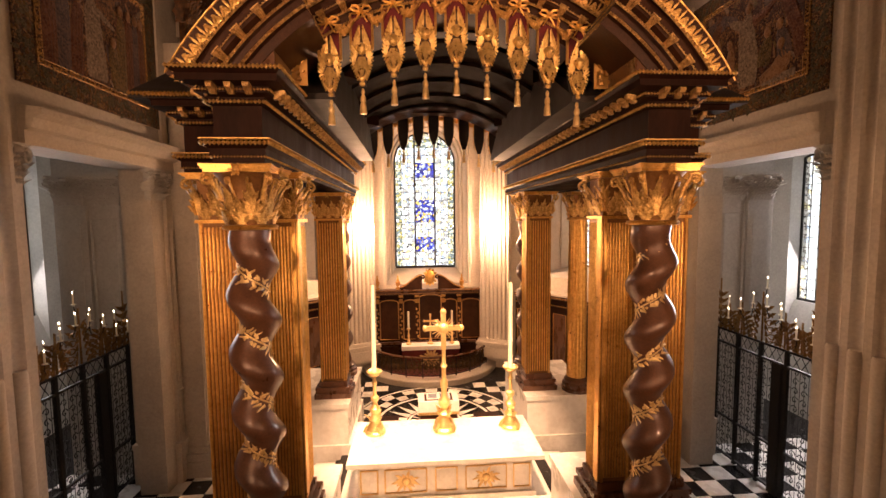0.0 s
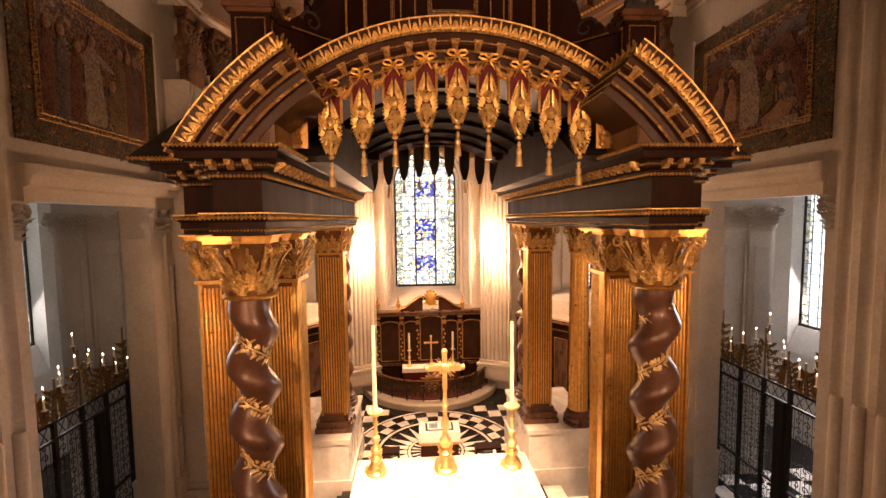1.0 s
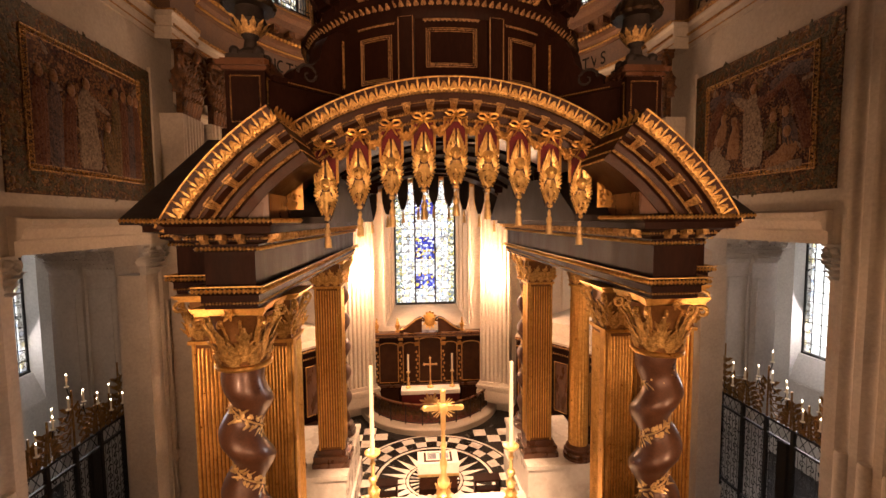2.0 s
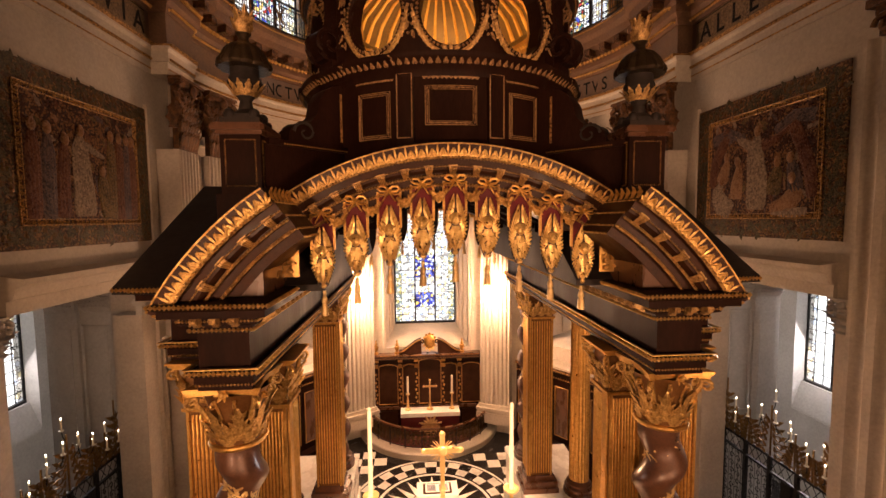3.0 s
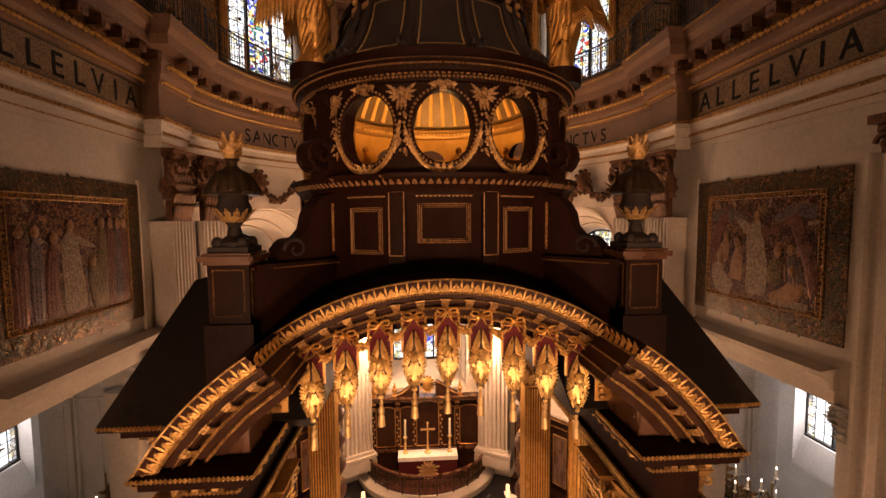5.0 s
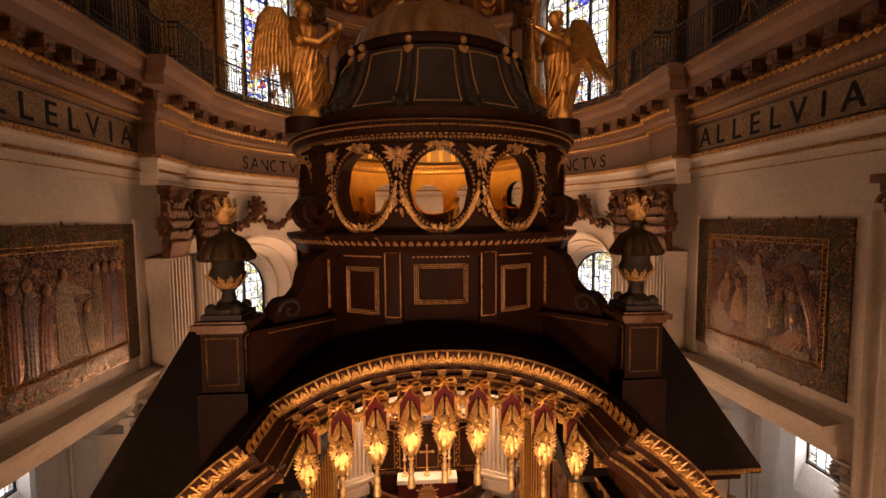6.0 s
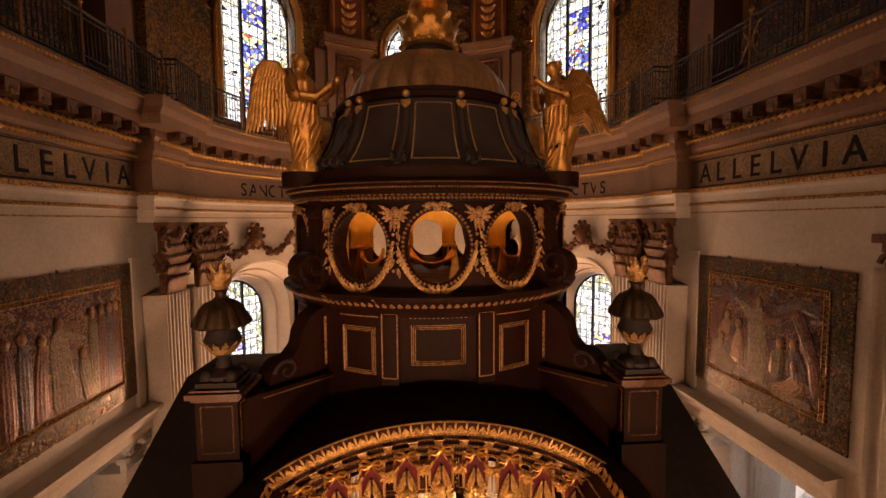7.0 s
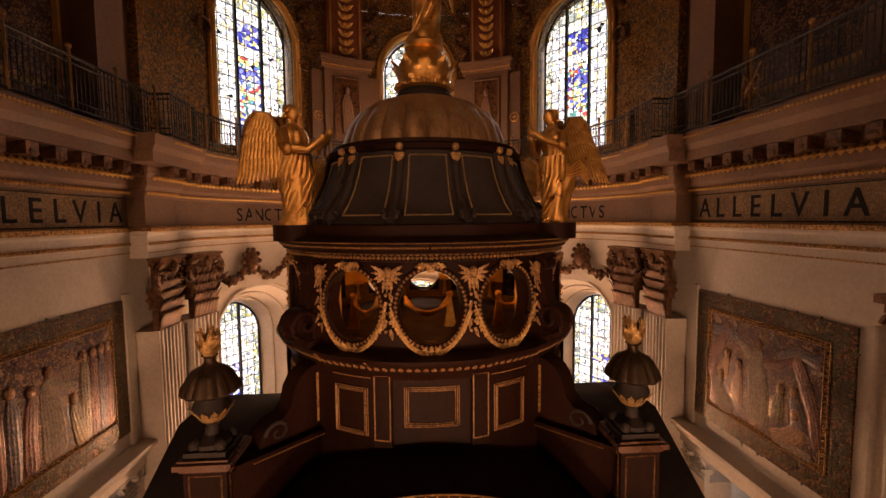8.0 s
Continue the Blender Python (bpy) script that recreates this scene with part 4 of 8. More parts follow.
for f in (-1, 1):
    Y = (lambda y: y) if f < 0 else (lambda y: 2 * BY - y)
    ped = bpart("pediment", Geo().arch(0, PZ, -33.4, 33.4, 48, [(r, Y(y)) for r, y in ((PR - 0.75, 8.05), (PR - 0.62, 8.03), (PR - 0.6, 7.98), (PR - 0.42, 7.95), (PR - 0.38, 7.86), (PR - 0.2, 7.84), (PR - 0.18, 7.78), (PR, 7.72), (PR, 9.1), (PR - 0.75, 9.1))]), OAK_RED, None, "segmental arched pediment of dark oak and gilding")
    for s in (-1, 1):
        a0, a1 = (33.4, 60.2) if s > 0 else (-60.2, -33.4)
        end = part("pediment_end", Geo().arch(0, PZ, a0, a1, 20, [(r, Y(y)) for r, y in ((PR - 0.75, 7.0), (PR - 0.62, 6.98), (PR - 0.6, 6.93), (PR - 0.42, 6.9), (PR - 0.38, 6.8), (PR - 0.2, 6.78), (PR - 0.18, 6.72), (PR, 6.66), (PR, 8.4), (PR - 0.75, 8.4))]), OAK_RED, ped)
        xs = [2.62 + (3.6 - 2.62) * i / 8 for i in range(9)]
        front = [(s * x, PZ + math.sqrt((PR - 0.7) ** 2 - min(x, 3.0) ** 2 if x < 2.9 else max(0.01, (PR - 0.7) ** 2 - x * x))) for x in xs]
        tym = Geo()
        vs = [(x, yy_, zz) for yy_ in (Y(7.02), Y(8.3)) for x, z in front for zz in (9.86, max(z, 9.87))]
        k = len(front) * 2
        fs = [(2 * i, 2 * i + 2, 2 * i + 3, 2 * i + 1) for i in range(len(front) - 1)] + [(k + 2 * i, k + 2 * i + 1, k + 2 * i + 3, k + 2 * i + 2) for i in range(len(front) - 1)]
        fs += [(0, 1, k + 1, k)]
        tym.add(vs, fs)
        bpart("tympanum", tym, WALNUT)
    # gilding on the arch
    g, bead, band = Geo(), Geo(), Geo()
    for a0, a1, y0 in ((-33.4, 33.4, 7.7), (-60.2, -33.4, 6.64), (33.4, 60.2, 6.64)):
        band.arch(0, PZ, a0, a1, 40, [(PR - 0.19, y0 + 0.03), (PR + 0.002, y0 + 0.0), (PR + 0.002, y0 + 0.06), (PR - 0.19, y0 + 0.08)])
        n = round((a1 - a0) * radians(1) * PR / 0.165)
        for i in range(n):
            a = radians(a0 + (a1 - a0) * (i + 0.5) / n)
            u = Vector((math.sin(a), 0, math.cos(a)))
            side = Vector((math.cos(a), 0, -math.sin(a)))
            p = Vector((0, y0 + 0.03, PZ)) + u * (PR - 0.19)
            for q, ln in ((-1.15, 0.10), (-0.62, 0.145), (0.0, 0.18), (0.62, 0.145), (1.15, 0.10)):
                g.leaf(p + side * 0.02 * q, u * math.cos(q) + side * math.sin(q), (0, -1, 0), ln, 0.046, 0.25, 0.012, 2)
            for sd in (-1, 1):
                g.tube([p + side * sd * 0.015 + Vector((0, -0.015, 0)), p + side * sd * 0.06 + u * 0.03 + Vector((0, -0.025, 0)), p + side * sd * 0.08 + u * 0.075 + Vector((0, -0.03, 0)), p + side * sd * 0.062 + u * 0.095 + Vector((0, -0.035, 0)), p + side * sd * 0.05 + u * 0.075 + Vector((0, -0.035, 0))], 0.011, 5, 0.008)
        arc = lambda r, y: [(r * math.sin(radians(a0 + (a1 - a0) * i / 40)), y, PZ + r * math.cos(radians(a0 + (a1 - a0) * i / 40))) for i in range(41)]
        g.tube(arc(PR - 0.005, y0 - 0.005), 0.013, 5)
        for rr, dy, st, sz in ((PR - 0.21, 0.05, 0.05, 0.027), (PR - 0.335, 0.13, 0.05, 0.014), (PR - 0.47, 0.19, 0.045, 0.024), (PR - 0.61, 0.25, 0.045, 0.027)):
            bead.beads(arc(rr, y0 + dy - 0.008), st, sz * 1.2)
            bead.tube(arc(rr, y0 + dy + 0.006), sz * 0.5, 5)
        n = round((a1 - a0) * radians(1) * PR / 0.39)
        for i in range(n):
            a = a0 + (a1 - a0) * (i + 0.5) / n
            o = part("bracket", ARCH_BRACKET, None, ped)
            o.matrix_basis = FLIP[f] @ Matrix.Translation((0, y0, PZ)) @ Matrix.Rotation(radians(a), 4, "Y")
    for s in (-1, 1):                                     # returns between middle and ends
        a = radians(33.4 * s)
        u = Vector((math.sin(a), 0, math.cos(a)))
        for i in range(6):
            p = Vector((0, 6.75 + 0.16 * i, PZ)) + u * (PR - 0.17)
            g.leaf(p + Vector((-s * 0.02, 0, 0)), u, (-s, 0, 0.3), 0.19, 0.13, 0.8, 0.01, 2)
        for rr in (PR - 0.2, PR - 0.4, PR - 0.61, PR - 0.74):
            bead.beads([Vector((0, 6.7 + (PR - rr) * 0.4, PZ)) + u * rr, Vector((0, 7.72 + (PR - rr) * 0.4, PZ)) + u * rr], 0.05, 0.022)
    if f > 0:
        for q in (g, bead, band):
            q.moved(Matrix(((1, 0, 0, 0), (0, -1, 0, 2 * BY), (0, 0, 1, 0), (0, 0, 0, 1))))
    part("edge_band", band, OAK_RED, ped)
    part("acanthus_edge", g, GOLD_CAP, ped, "gilded acanthus edging")
    part("bead_moulding", bead, GILT_BRACKET, ped)

# roofs behind the pediments
g = Geo()
g.arch(0, PZ, -60.2, 60.2, 40, [(PR - 0.1, 8.3), (PR + 0.01, 8.3), (PR + 0.01, YB(8.3)), (PR - 0.1, YB(8.3))])
g.arch(0, PZ, -60.2, -33.4, 14, [(PR - 0.1, 6.7), (PR + 0.012, 6.7), (PR + 0.012, 8.3), (PR - 0.1, 8.3)])
g.arch(0, PZ, 33.4, 60.2, 14, [(PR - 0.1, 6.7), (PR + 0.012, 6.7), (PR + 0.012, 8.3), (PR - 0.1, 8.3)])
g.arch(0, PZ, -33.4, 33.4, 24, [(PR - 0.1, 7.76), (PR + 0.012, 7.76), (PR + 0.012, 8.3), (PR - 0.1, 8.3)])
bpart("roof", g, LEAD, None, "dark lead vaulted roof")
ridge, eave = 11.75, 9.88
for s in (-1, 1):
    sec = [(7.9, eave - 0.1), (7.9, eave), (10.9, ridge - 0.12), (YB(10.9), ridge - 0.12), (YB(7.9), eave), (YB(7.9), eave - 0.1)]
    m = len(sec)
    g = Geo().add([(s * x, y, z) for x in (2.0, 5.15) for y, z in sec], [(j, (j + 1) % m, m + (j + 1) % m, m + j) for j in range(m)] + [tuple(range(m)), tuple(range(m, 2 * m))])
    bpart("side_roof", g, LEAD, None, "dark lead side roof")
    g = Geo().beads([(s * 4.2, 7.88, eave - 0.03), (s * 5.15, 7.88, eave - 0.03), (s * 5.17, 7.9, eave - 0.03)], 0.06, 0.04)
    bpart("eave_gilding", g, GOLD_DULL)

# pedestals, urns
def urn():
    t = thing("urn", "dark bronze urn with fluted lid and gilded flame", "urn")
    part("foot", Geo().box(-0.3, 0.3, -0.3, 0.3, 0, 0.09).lathe([(0.27, 0.09), (0.26, 0.16), (0.12, 0.26), (0.09, 0.4), (0.13, 0.46)], 20), LEAD, t)
    for i in range(4):
        a = radians(45 + 90 * i)
        part("claw", Geo().ball((0.27 * math.sin(a), 0.27 * math.cos(a), 0.15), 0.09, 0.09, 0.1), LEAD, t)
    part("cup", Geo().lathe([(0.13, 0.46), (0.22, 0.56), (0.27, 0.68), (0.25, 0.74), (0.22, 0.8), (0.22, 0.92)], 24), LEAD, t)
    g = Geo()
    for i in range(12):
        a = radians(30 * i)
        d = Vector((math.sin(a), math.cos(a), 0))
        g.leaf(d * 0.15 + Vector((0, 0, 0.47)), (d.x * 0.5, d.y * 0.5, 0.9), d, 0.25, 0.11, 0.2)
    part("leaf_band", g, GILT_BRACKET, t)
    part("lid", Geo().lathe([(0.18, 0.9), (0.39, 0.9), (0.42, 0.94), (0.41, 0.99), (0.35, 1.08), (0.31, 1.17), (0.24, 1.25), (0.12, 1.31), (0.08, 1.36), (0.08, 1.42), (0.12, 1.46)], 84, wave=lambda a, z: 1 + (0.075 * (abs(math.cos(7 * a)) - 0.6) if 0.9 <= z < 1.3 else 0)), surface_lid, t, "fluted bronze lid")
    g = Geo()
    for k in range(10):
        a = radians(36 * k)
        d = Vector((math.sin(a), math.cos(a), 0))
        g.leaf(d * 0.05 + Vector((0, 0, 1.44)), (d.x * (0.55 if k % 2 else 0.15), d.y * (0.55 if k % 2 else 0.15), 1), d, 0.27 if k % 2 else 0.42, 0.17, -0.5 if k % 2 else -0.1, 0.03, 2)
    for k in range(8):
        a = radians(45 * k + 20)
        g.leaf((0.03 * math.sin(a), 0.03 * math.cos(a), 1.46 + 0.02 * k), (0.3 * math.sin(a), 0.3 * math.cos(a), 1), (math.sin(a), math.cos(a), 0), 0.3, 0.09, 0.2, 0.02, 2)
    part("flame", g, GILT_BRACKET, t, "gilded flame finial")
    return t


surface_lid = surface("aged_bronze", (0.018, 0.012, 0.008), (0.085, 0.055, 0.03), 0.42, 0.7, coarse=5, fine=40, bump=0.2)
first = None
for s in (-1, 1):
    for f in (-1, 1):
        yc = 8.5 if f < 0 else YB(8.5)
        c = Vector((s * 3.3, yc, 0))
        ped = bpart("pedestal", Geo().box(c.x - 0.31, c.x + 0.31, yc - 0.31, yc + 0.31, 11.3, 12.24).box(c.x - 0.37, c.x + 0.37, yc - 0.37, yc + 0.37, 10.2, 11.3), OAK, None, "dark oak pedestal")
        part("cap", Geo().box(-0.35, 0.35, -0.35, 0.35, 12.22, 12.28).box(-0.41, 0.41, -0.41, 0.41, 12.28, 12.36).box(-0.36, 0.36, -0.36, 0.36, 12.36, 12.4).moved(Matrix.Translation((c.x, yc, 0))), WALNUT, ped)
        g = Geo()
        for dx, dy in ((0, -1), (1, 0), (-1, 0), (0, 1)):
            al = Vector((-dy, dx, 0))
            o = Vector((dx, dy, 0)) * 0.315
            q = [o + al * a + Vector((0, 0, z)) for a, z in ((-0.23, 11.42), (0.23, 11.42), (0.23, 12.14), (-0.23, 12.14), (-0.23, 11.42))]
            g.beads([p + Vector((c.x, yc, 0)) for p in q], 0.035, 0.017)
        part("panel_moulding", g, GOLD_SPECK, ped)
        if first is None:
            first = urn()
            first.location = (c.x, yc, 12.4)
            tagged(first, group="urns on the canopy")
        else:
            copy_thing(first, pose(c.x, yc, 12.4))

# attic drum
DULL_CARVING = surface("darkened_gilt_carving", (0.05, 0.021, 0.009), (0.52, 0.30, 0.12), 0.5, 0.4, coarse=24, fine=70, bump=0.4, spread=0.11)
CX = 0.06
def drum(g, prof, n=64, wave=None):
    return g.lathe(prof, n, (CX, BY), wave=wave)


drum_part = bpart("attic_drum", drum(Geo(), [(2.99, 11.2), (2.99, 12.1), (2.96, 12.15), (2.96, 13.4), (3.0, 13.42)]), OAK, None, "round dark oak attic with gilt framed panels")
def stepped(a, z):
    """The cornice breaks forward over the strips and the middle."""
    d = abs((math.degrees(a) + 45) % 90 - 45)
    return 1.025 if d < 19 else (1.012 if d < 38 else 1.0)


g = drum(Geo(), [(2.96, 13.3), (2.99, 13.42), (3.04, 13.46), (3.06, 13.5), (3.12, 13.56), (3.15, 13.6), (3.15, 13.66), (2.6, 13.72)], 180, stepped)
bpart("attic_cornice", g, OAK)
g = Geo()
for i in range(300):
    a = 1.2 * i
    k = stepped(radians(a), 0)
    n = Vector((math.sin(radians(a)), -math.cos(radians(a)), 0))
    g.leaf((CX + n.x * 3.05 * k, BY + n.y * 3.05 * k, 13.48), Vector((0, 0, 1)) + n * 0.8 + Vector((n.y, -n.x, 0)) * (0.5 if i % 2 else -0.5), n, 0.105, 0.05, 0.3, 0.008, 1)
    if i % 2:
        g.leaf((CX + n.x * 3.12 * k, BY + n.y * 3.12 * k, 13.58), Vector((n.y, -n.x, 0)) + Vector((0, 0, 0.4)), n, 0.1, 0.045, 0.3, 0.008, 1)
bpart("attic_gilding", g, DULL_CARVING)


def drum_frame(g, a0, a1, z0, z1, r, size=0.02, inset=0.0):
    P = lambda a, z: (CX + r * math.sin(radians(a)), BY - r * math.cos(radians(a)), z)
    n = 8
    pts = [P(a0 + (a1 - a0) * i / n, z0) for i in range(n + 1)] + [P(a1 - (a1 - a0) * i / n, z1) for i in range(n + 1)] + [P(a0, z0)]
    g.tube(pts, size, 5)
    if inset:
        g.beads(pts, inset, size * 1.5)


for q in (0, 90, 270):
    for c, h, z0, z1, nm in ((q, 8.6, 12.5, 13.16, "panel_frame"), (q - 27, 6.2, 12.3, 13.1, "panel_frame"), (q + 27, 6.2, 12.3, 13.1, "panel_frame"),
                             (q - 15.4, 2.5, 12.28, 13.36, "strip_frame"), (q + 15.4, 2.5, 12.28, 13.36, "strip_frame")):
        g = Geo()
        if nm == "panel_frame":
            drum_frame(g, c - h, c + h, z0, z1, 2.975, 0.008)
            drum_frame(g, c - h + 0.6, c + h - 0.6, z0 + 0.03, z1 - 0.03, 2.98, 0.009, 0.04)
            drum_frame(g, c - h + 1.2, c + h - 1.2, z0 + 0.06, z1 - 0.06, 2.975, 0.007)
            t = Geo()
            for i in range(26):
                a = radians(c + (i - 12.5) * (9.2 if c == q else 7.2) / 12.5)
                n = Vector((math.sin(a), -math.cos(a), 0))
                t.leaf((CX + n.x * 2.97, BY + n.y * 2.97, 13.29), Vector((n.y * (1 if i % 2 else -1) * 0.6, -n.x * (1 if i % 2 else -1) * 0.6, 0.8)), n, 0.12, 0.07, 0.5, 0.01, 1)
            bpart("frieze_carving", t, DULL_CARVING)
        else:
            drum_frame(g, c - h, c + h, z0, z1, 3.04, 0.011)
            k = Geo()
            for i in range(3):
                a0, a1 = radians(c - h - 0.4 + (2 * h + 0.8) * i / 3), radians(c - h - 0.4 + (2 * h + 0.8) * (i + 1) / 3)
                k.add([(CX + r * math.sin(a), BY - r * math.cos(a), z) for a in (a0, a1) for r in (2.94, 3.03) for z in (12.15, 13.46)], [(0, 1, 3, 2), (4, 6, 7, 5), (2, 3, 7, 6), (0, 2, 6, 4), (1, 5, 7, 3)])
            bpart("strip", k, OAK)
        bpart(nm, g, DULL_CARVING)

# diagonal wings from the drum to the pedestals
for s in (-1, 1):
    for f in (-1, 1):
        turn = Matrix.Translation((CX, BY, 0)) @ Matrix.Rotation(math.atan2(f * 3.15, s * 3.24), 4, "Z")
        wing = bpart("wing_wall", Geo().box(2.7, 4.5, -0.28, 0.28, 10.6, 12.12).moved(turn), OAK, None, "dark oak wing wall")
        part("wing_cap", Geo().box(2.8, 4.45, -0.34, 0.34, 12.1, 12.2).moved(turn), OAK, wing)
        g = Geo()
        for sd in (-1, 1):
            g.beads([turn @ Vector((2.95, 0.35 * sd, 12.13)), turn @ Vector((4.2, 0.35 * sd, 12.13))], 0.045, 0.018)
        part("wing_bead", g, GOLD_DULL, wing)
        # scrolled buttress: a cut-out board with a coil
        prof = [(2.7, 12.2), (4.05, 12.2), (4.0, 12.42), (3.85, 12.55), (3.62, 12.6), (3.48, 12.75), (3.42, 13.0), (3.3, 13.2), (3.12, 13.32), (2.7, 13.4)]
        k = len(prof)
        b = Geo().add([(x, y, z) for y in (-0.2, 0.2) for x, z in prof], [tuple(range(k)), tuple(range(k, 2 * k))[::-1]] + [(j, (j + 1) % k, k + (j + 1) % k, k + j) for j in range(k)])
        but = bpart("scroll_buttress", b.moved(turn), OAK, None, "scrolled dark oak buttress")
        g, co = Geo(), Geo()
        for sd in (-1, 1):
            g.box(2.96, 3.0, sd * 0.205 - 0.008, sd * 0.205 + 0.008, 12.32, 13.2)
            coil = [(3.72 + (0.22 - 0.012 * i) * math.cos(i * 0.5), sd * 0.2, 12.4 + (0.2 - 0.011 * i) * math.sin(i * 0.5)) for i in range(16)]
            co.tube(coil, 0.035, 5, 0.015)
        part("coil", co.moved(turn), LEAD, but)
        part("edge_line", g.moved(turn), GOLD_SPECK, but)
        # coiled console of the lantern above
        co = Geo().box(2.7, 3.15, -0.22, 0.22, 13.66, 13.78).box(2.75, 3.02, -0.2, 0.2, 13.78, 15.25)
        for sd in (-1, 1):
            coil = [(3.14 + (0.30 - 0.0135 * i) * math.cos(i * 0.42 - 1.2), sd * 0.19, 14.08 + (0.30 - 0.0135 * i) * math.sin(i * 0.42 - 1.2)) for i in range(21)]
            co.tube(coil, 0.055, 6, 0.03)
            coil = [(2.98 + (0.14 - 0.008 * i) * math.cos(i * 0.5 + 1), sd * 0.19, 15.05 + (0.14 - 0.008 * i) * math.sin(i * 0.5 + 1)) for i in range(14)]
            co.tube(coil, 0.035, 6, 0.02)
        co.tube([(3.14, -0.17, 14.08), (3.14, 0.17, 14.08)], 0.27, 24)
        co.tube([(2.98, -0.17, 15.05), (2.98, 0.17, 15.05)], 0.12, 16)
        for i in range(10):
            t0, t1 = i / 10, (i + 1) / 10
            rr = lambda t: 2.98 + 0.46 * (1 - t) ** 2.2 * math.sin(min(1, 0.25 + t * 1.2) * math.pi / 2 + 0.3)
            co.add([(r, y, z) for t in (t0, t1) for r, z in ((2.7, 13.78 + 1.4 * t), (rr(t), 13.78 + 1.4 * t)) for y in (-0.17, 0.17)], [(0, 1, 3, 2), (4, 5, 7, 6), (2, 3, 7, 6), (0, 2, 6, 4), (1, 3, 7, 5)])
        bpart("scroll_console", co.moved(turn), OAK, None, "coiled dark oak console")

# lantern with oval openings
OVALS = [q + d for q in (0, 90, 180, 270) for d in (-27, 0, 27)]
LR0, LR1 = 2.62, 2.86
g = Geo()
cuts = sorted({round(a % 360, 3) for a in range(0, 360, 6)} | {round((c - 11 + 22 * i / 14) % 360, 3) for c in OVALS for i in range(15)})
cuts.append(360.0)
P = lambda r, a, z: (CX + r * math.sin(radians(a)), BY - r * math.cos(radians(a)), z)


def slab(g, a, b, lo, hi):
    vs = []
    for ang, l, h in ((a, lo[0], hi[0]), (b, lo[1], hi[1])):
        vs += [P(LR0, ang, l), P(LR1, ang, l), P(LR1, ang, h), P(LR0, ang, h)]
    g.add(vs, [(0, 4, 5, 1), (1, 5, 6, 2), (2, 6, 7, 3), (3, 7, 4, 0)])


for a, b in zip(cuts, cuts[1:]):
    mid = (a + b) / 2
    hit = [c for c in OVALS if abs((mid - c + 180) % 360 - 180) < 11]
    if not hit:
        slab(g, a, b, (13.6, 13.6), (15.3, 15.3))
    else:
        d = [0.64 * math.sqrt(max(0, 1 - (((q - hit[0] + 180) % 360 - 180) / 11) ** 2)) for q in (a, b)]
        slab(g, a, b, (13.6, 13.6), (14.45 - d[0], 14.45 - d[1]))
        slab(g, a, b, (14.45 + d[0], 14.45 + d[1]), (15.3, 15.3))
lantern = bpart("lantern", g, OAK, None, "round dark oak lantern with oval openings")
for c in OVALS:
    if 100 < c % 360 < 260 and c % 90:
        continue
    pts = [P(2.9, c + 11.2 * math.cos(t), 14.45 + 0.65 * math.sin(t)) for t in (2 * math.pi * i / 36 for i in range(37))]
    fr = part("oval_frame", Geo().tube(pts, 0.055, 6), OAK, lantern)
    part("oval_moulding", Geo().beads([P(2.95, c + 11.2 * math.cos(t), 14.45 + 0.65 * math.sin(t)) for t in (2 * math.pi * i / 36 for i in range(37))], 0.075, 0.034), DULL_CARVING, lantern)
    g = Geo()
    n = Vector((math.sin(radians(c)), -math.cos(radians(c)), 0))
    side = Vector((math.cos(radians(c)), math.sin(radians(c)), 0))
    for sd in (-1, 1):
        for k in range(8):
            ang = c + sd * (1.2 + 1.5 * k)
            base = Vector(P(2.93, ang, 13.70 + 0.009 * k * k))
            g.leaf(base, side * sd * (0.9 - 0.1 * k) + Vector((0, 0, 0.35 + 0.12 * k)), n, 0.15 + 0.022 * k, 0.075, 0.5, 0.015, 3)
        g.tube([P(2.96, c + sd * (2 + 1.35 * k), 13.70 + 0.012 * k * k) for k in range(9)], 0.03, 6, 0.015)
        g.leaf(Vector(P(2.93, c + sd * 1.2, 15.14)), side * sd + Vector((0, 0, -0.1)), n, 0.2, 0.1, 0.6)
    for k in (-1, 0, 1):
        g.leaf(Vector(P(2.96, c + 1.2 * k, 13.68)), Vector((0, 0, 1)) + side * 0.45 * k, n, 0.2, 0.08, 0.6)
    part("leaf_cluster", g, GILT_BRACKET, lantern, "gilded leaf cluster")
    part("keystone", Geo().box(-0.06, 0.06, -0.06, 0.06, 15.03, 15.17).tube([(-0.13, -0.05, 15.12), (-0.07, -0.08, 15.17), (0, -0.09, 15.14), (0.07, -0.08, 15.17), (0.13, -0.05, 15.12)], 0.03, 6).moved(Matrix.Translation((CX + n.x * 2.93, BY + n.y * 2.93, 0)) @ Matrix.Rotation(radians(c), 4, "Z")), DULL_CARVING, lantern)
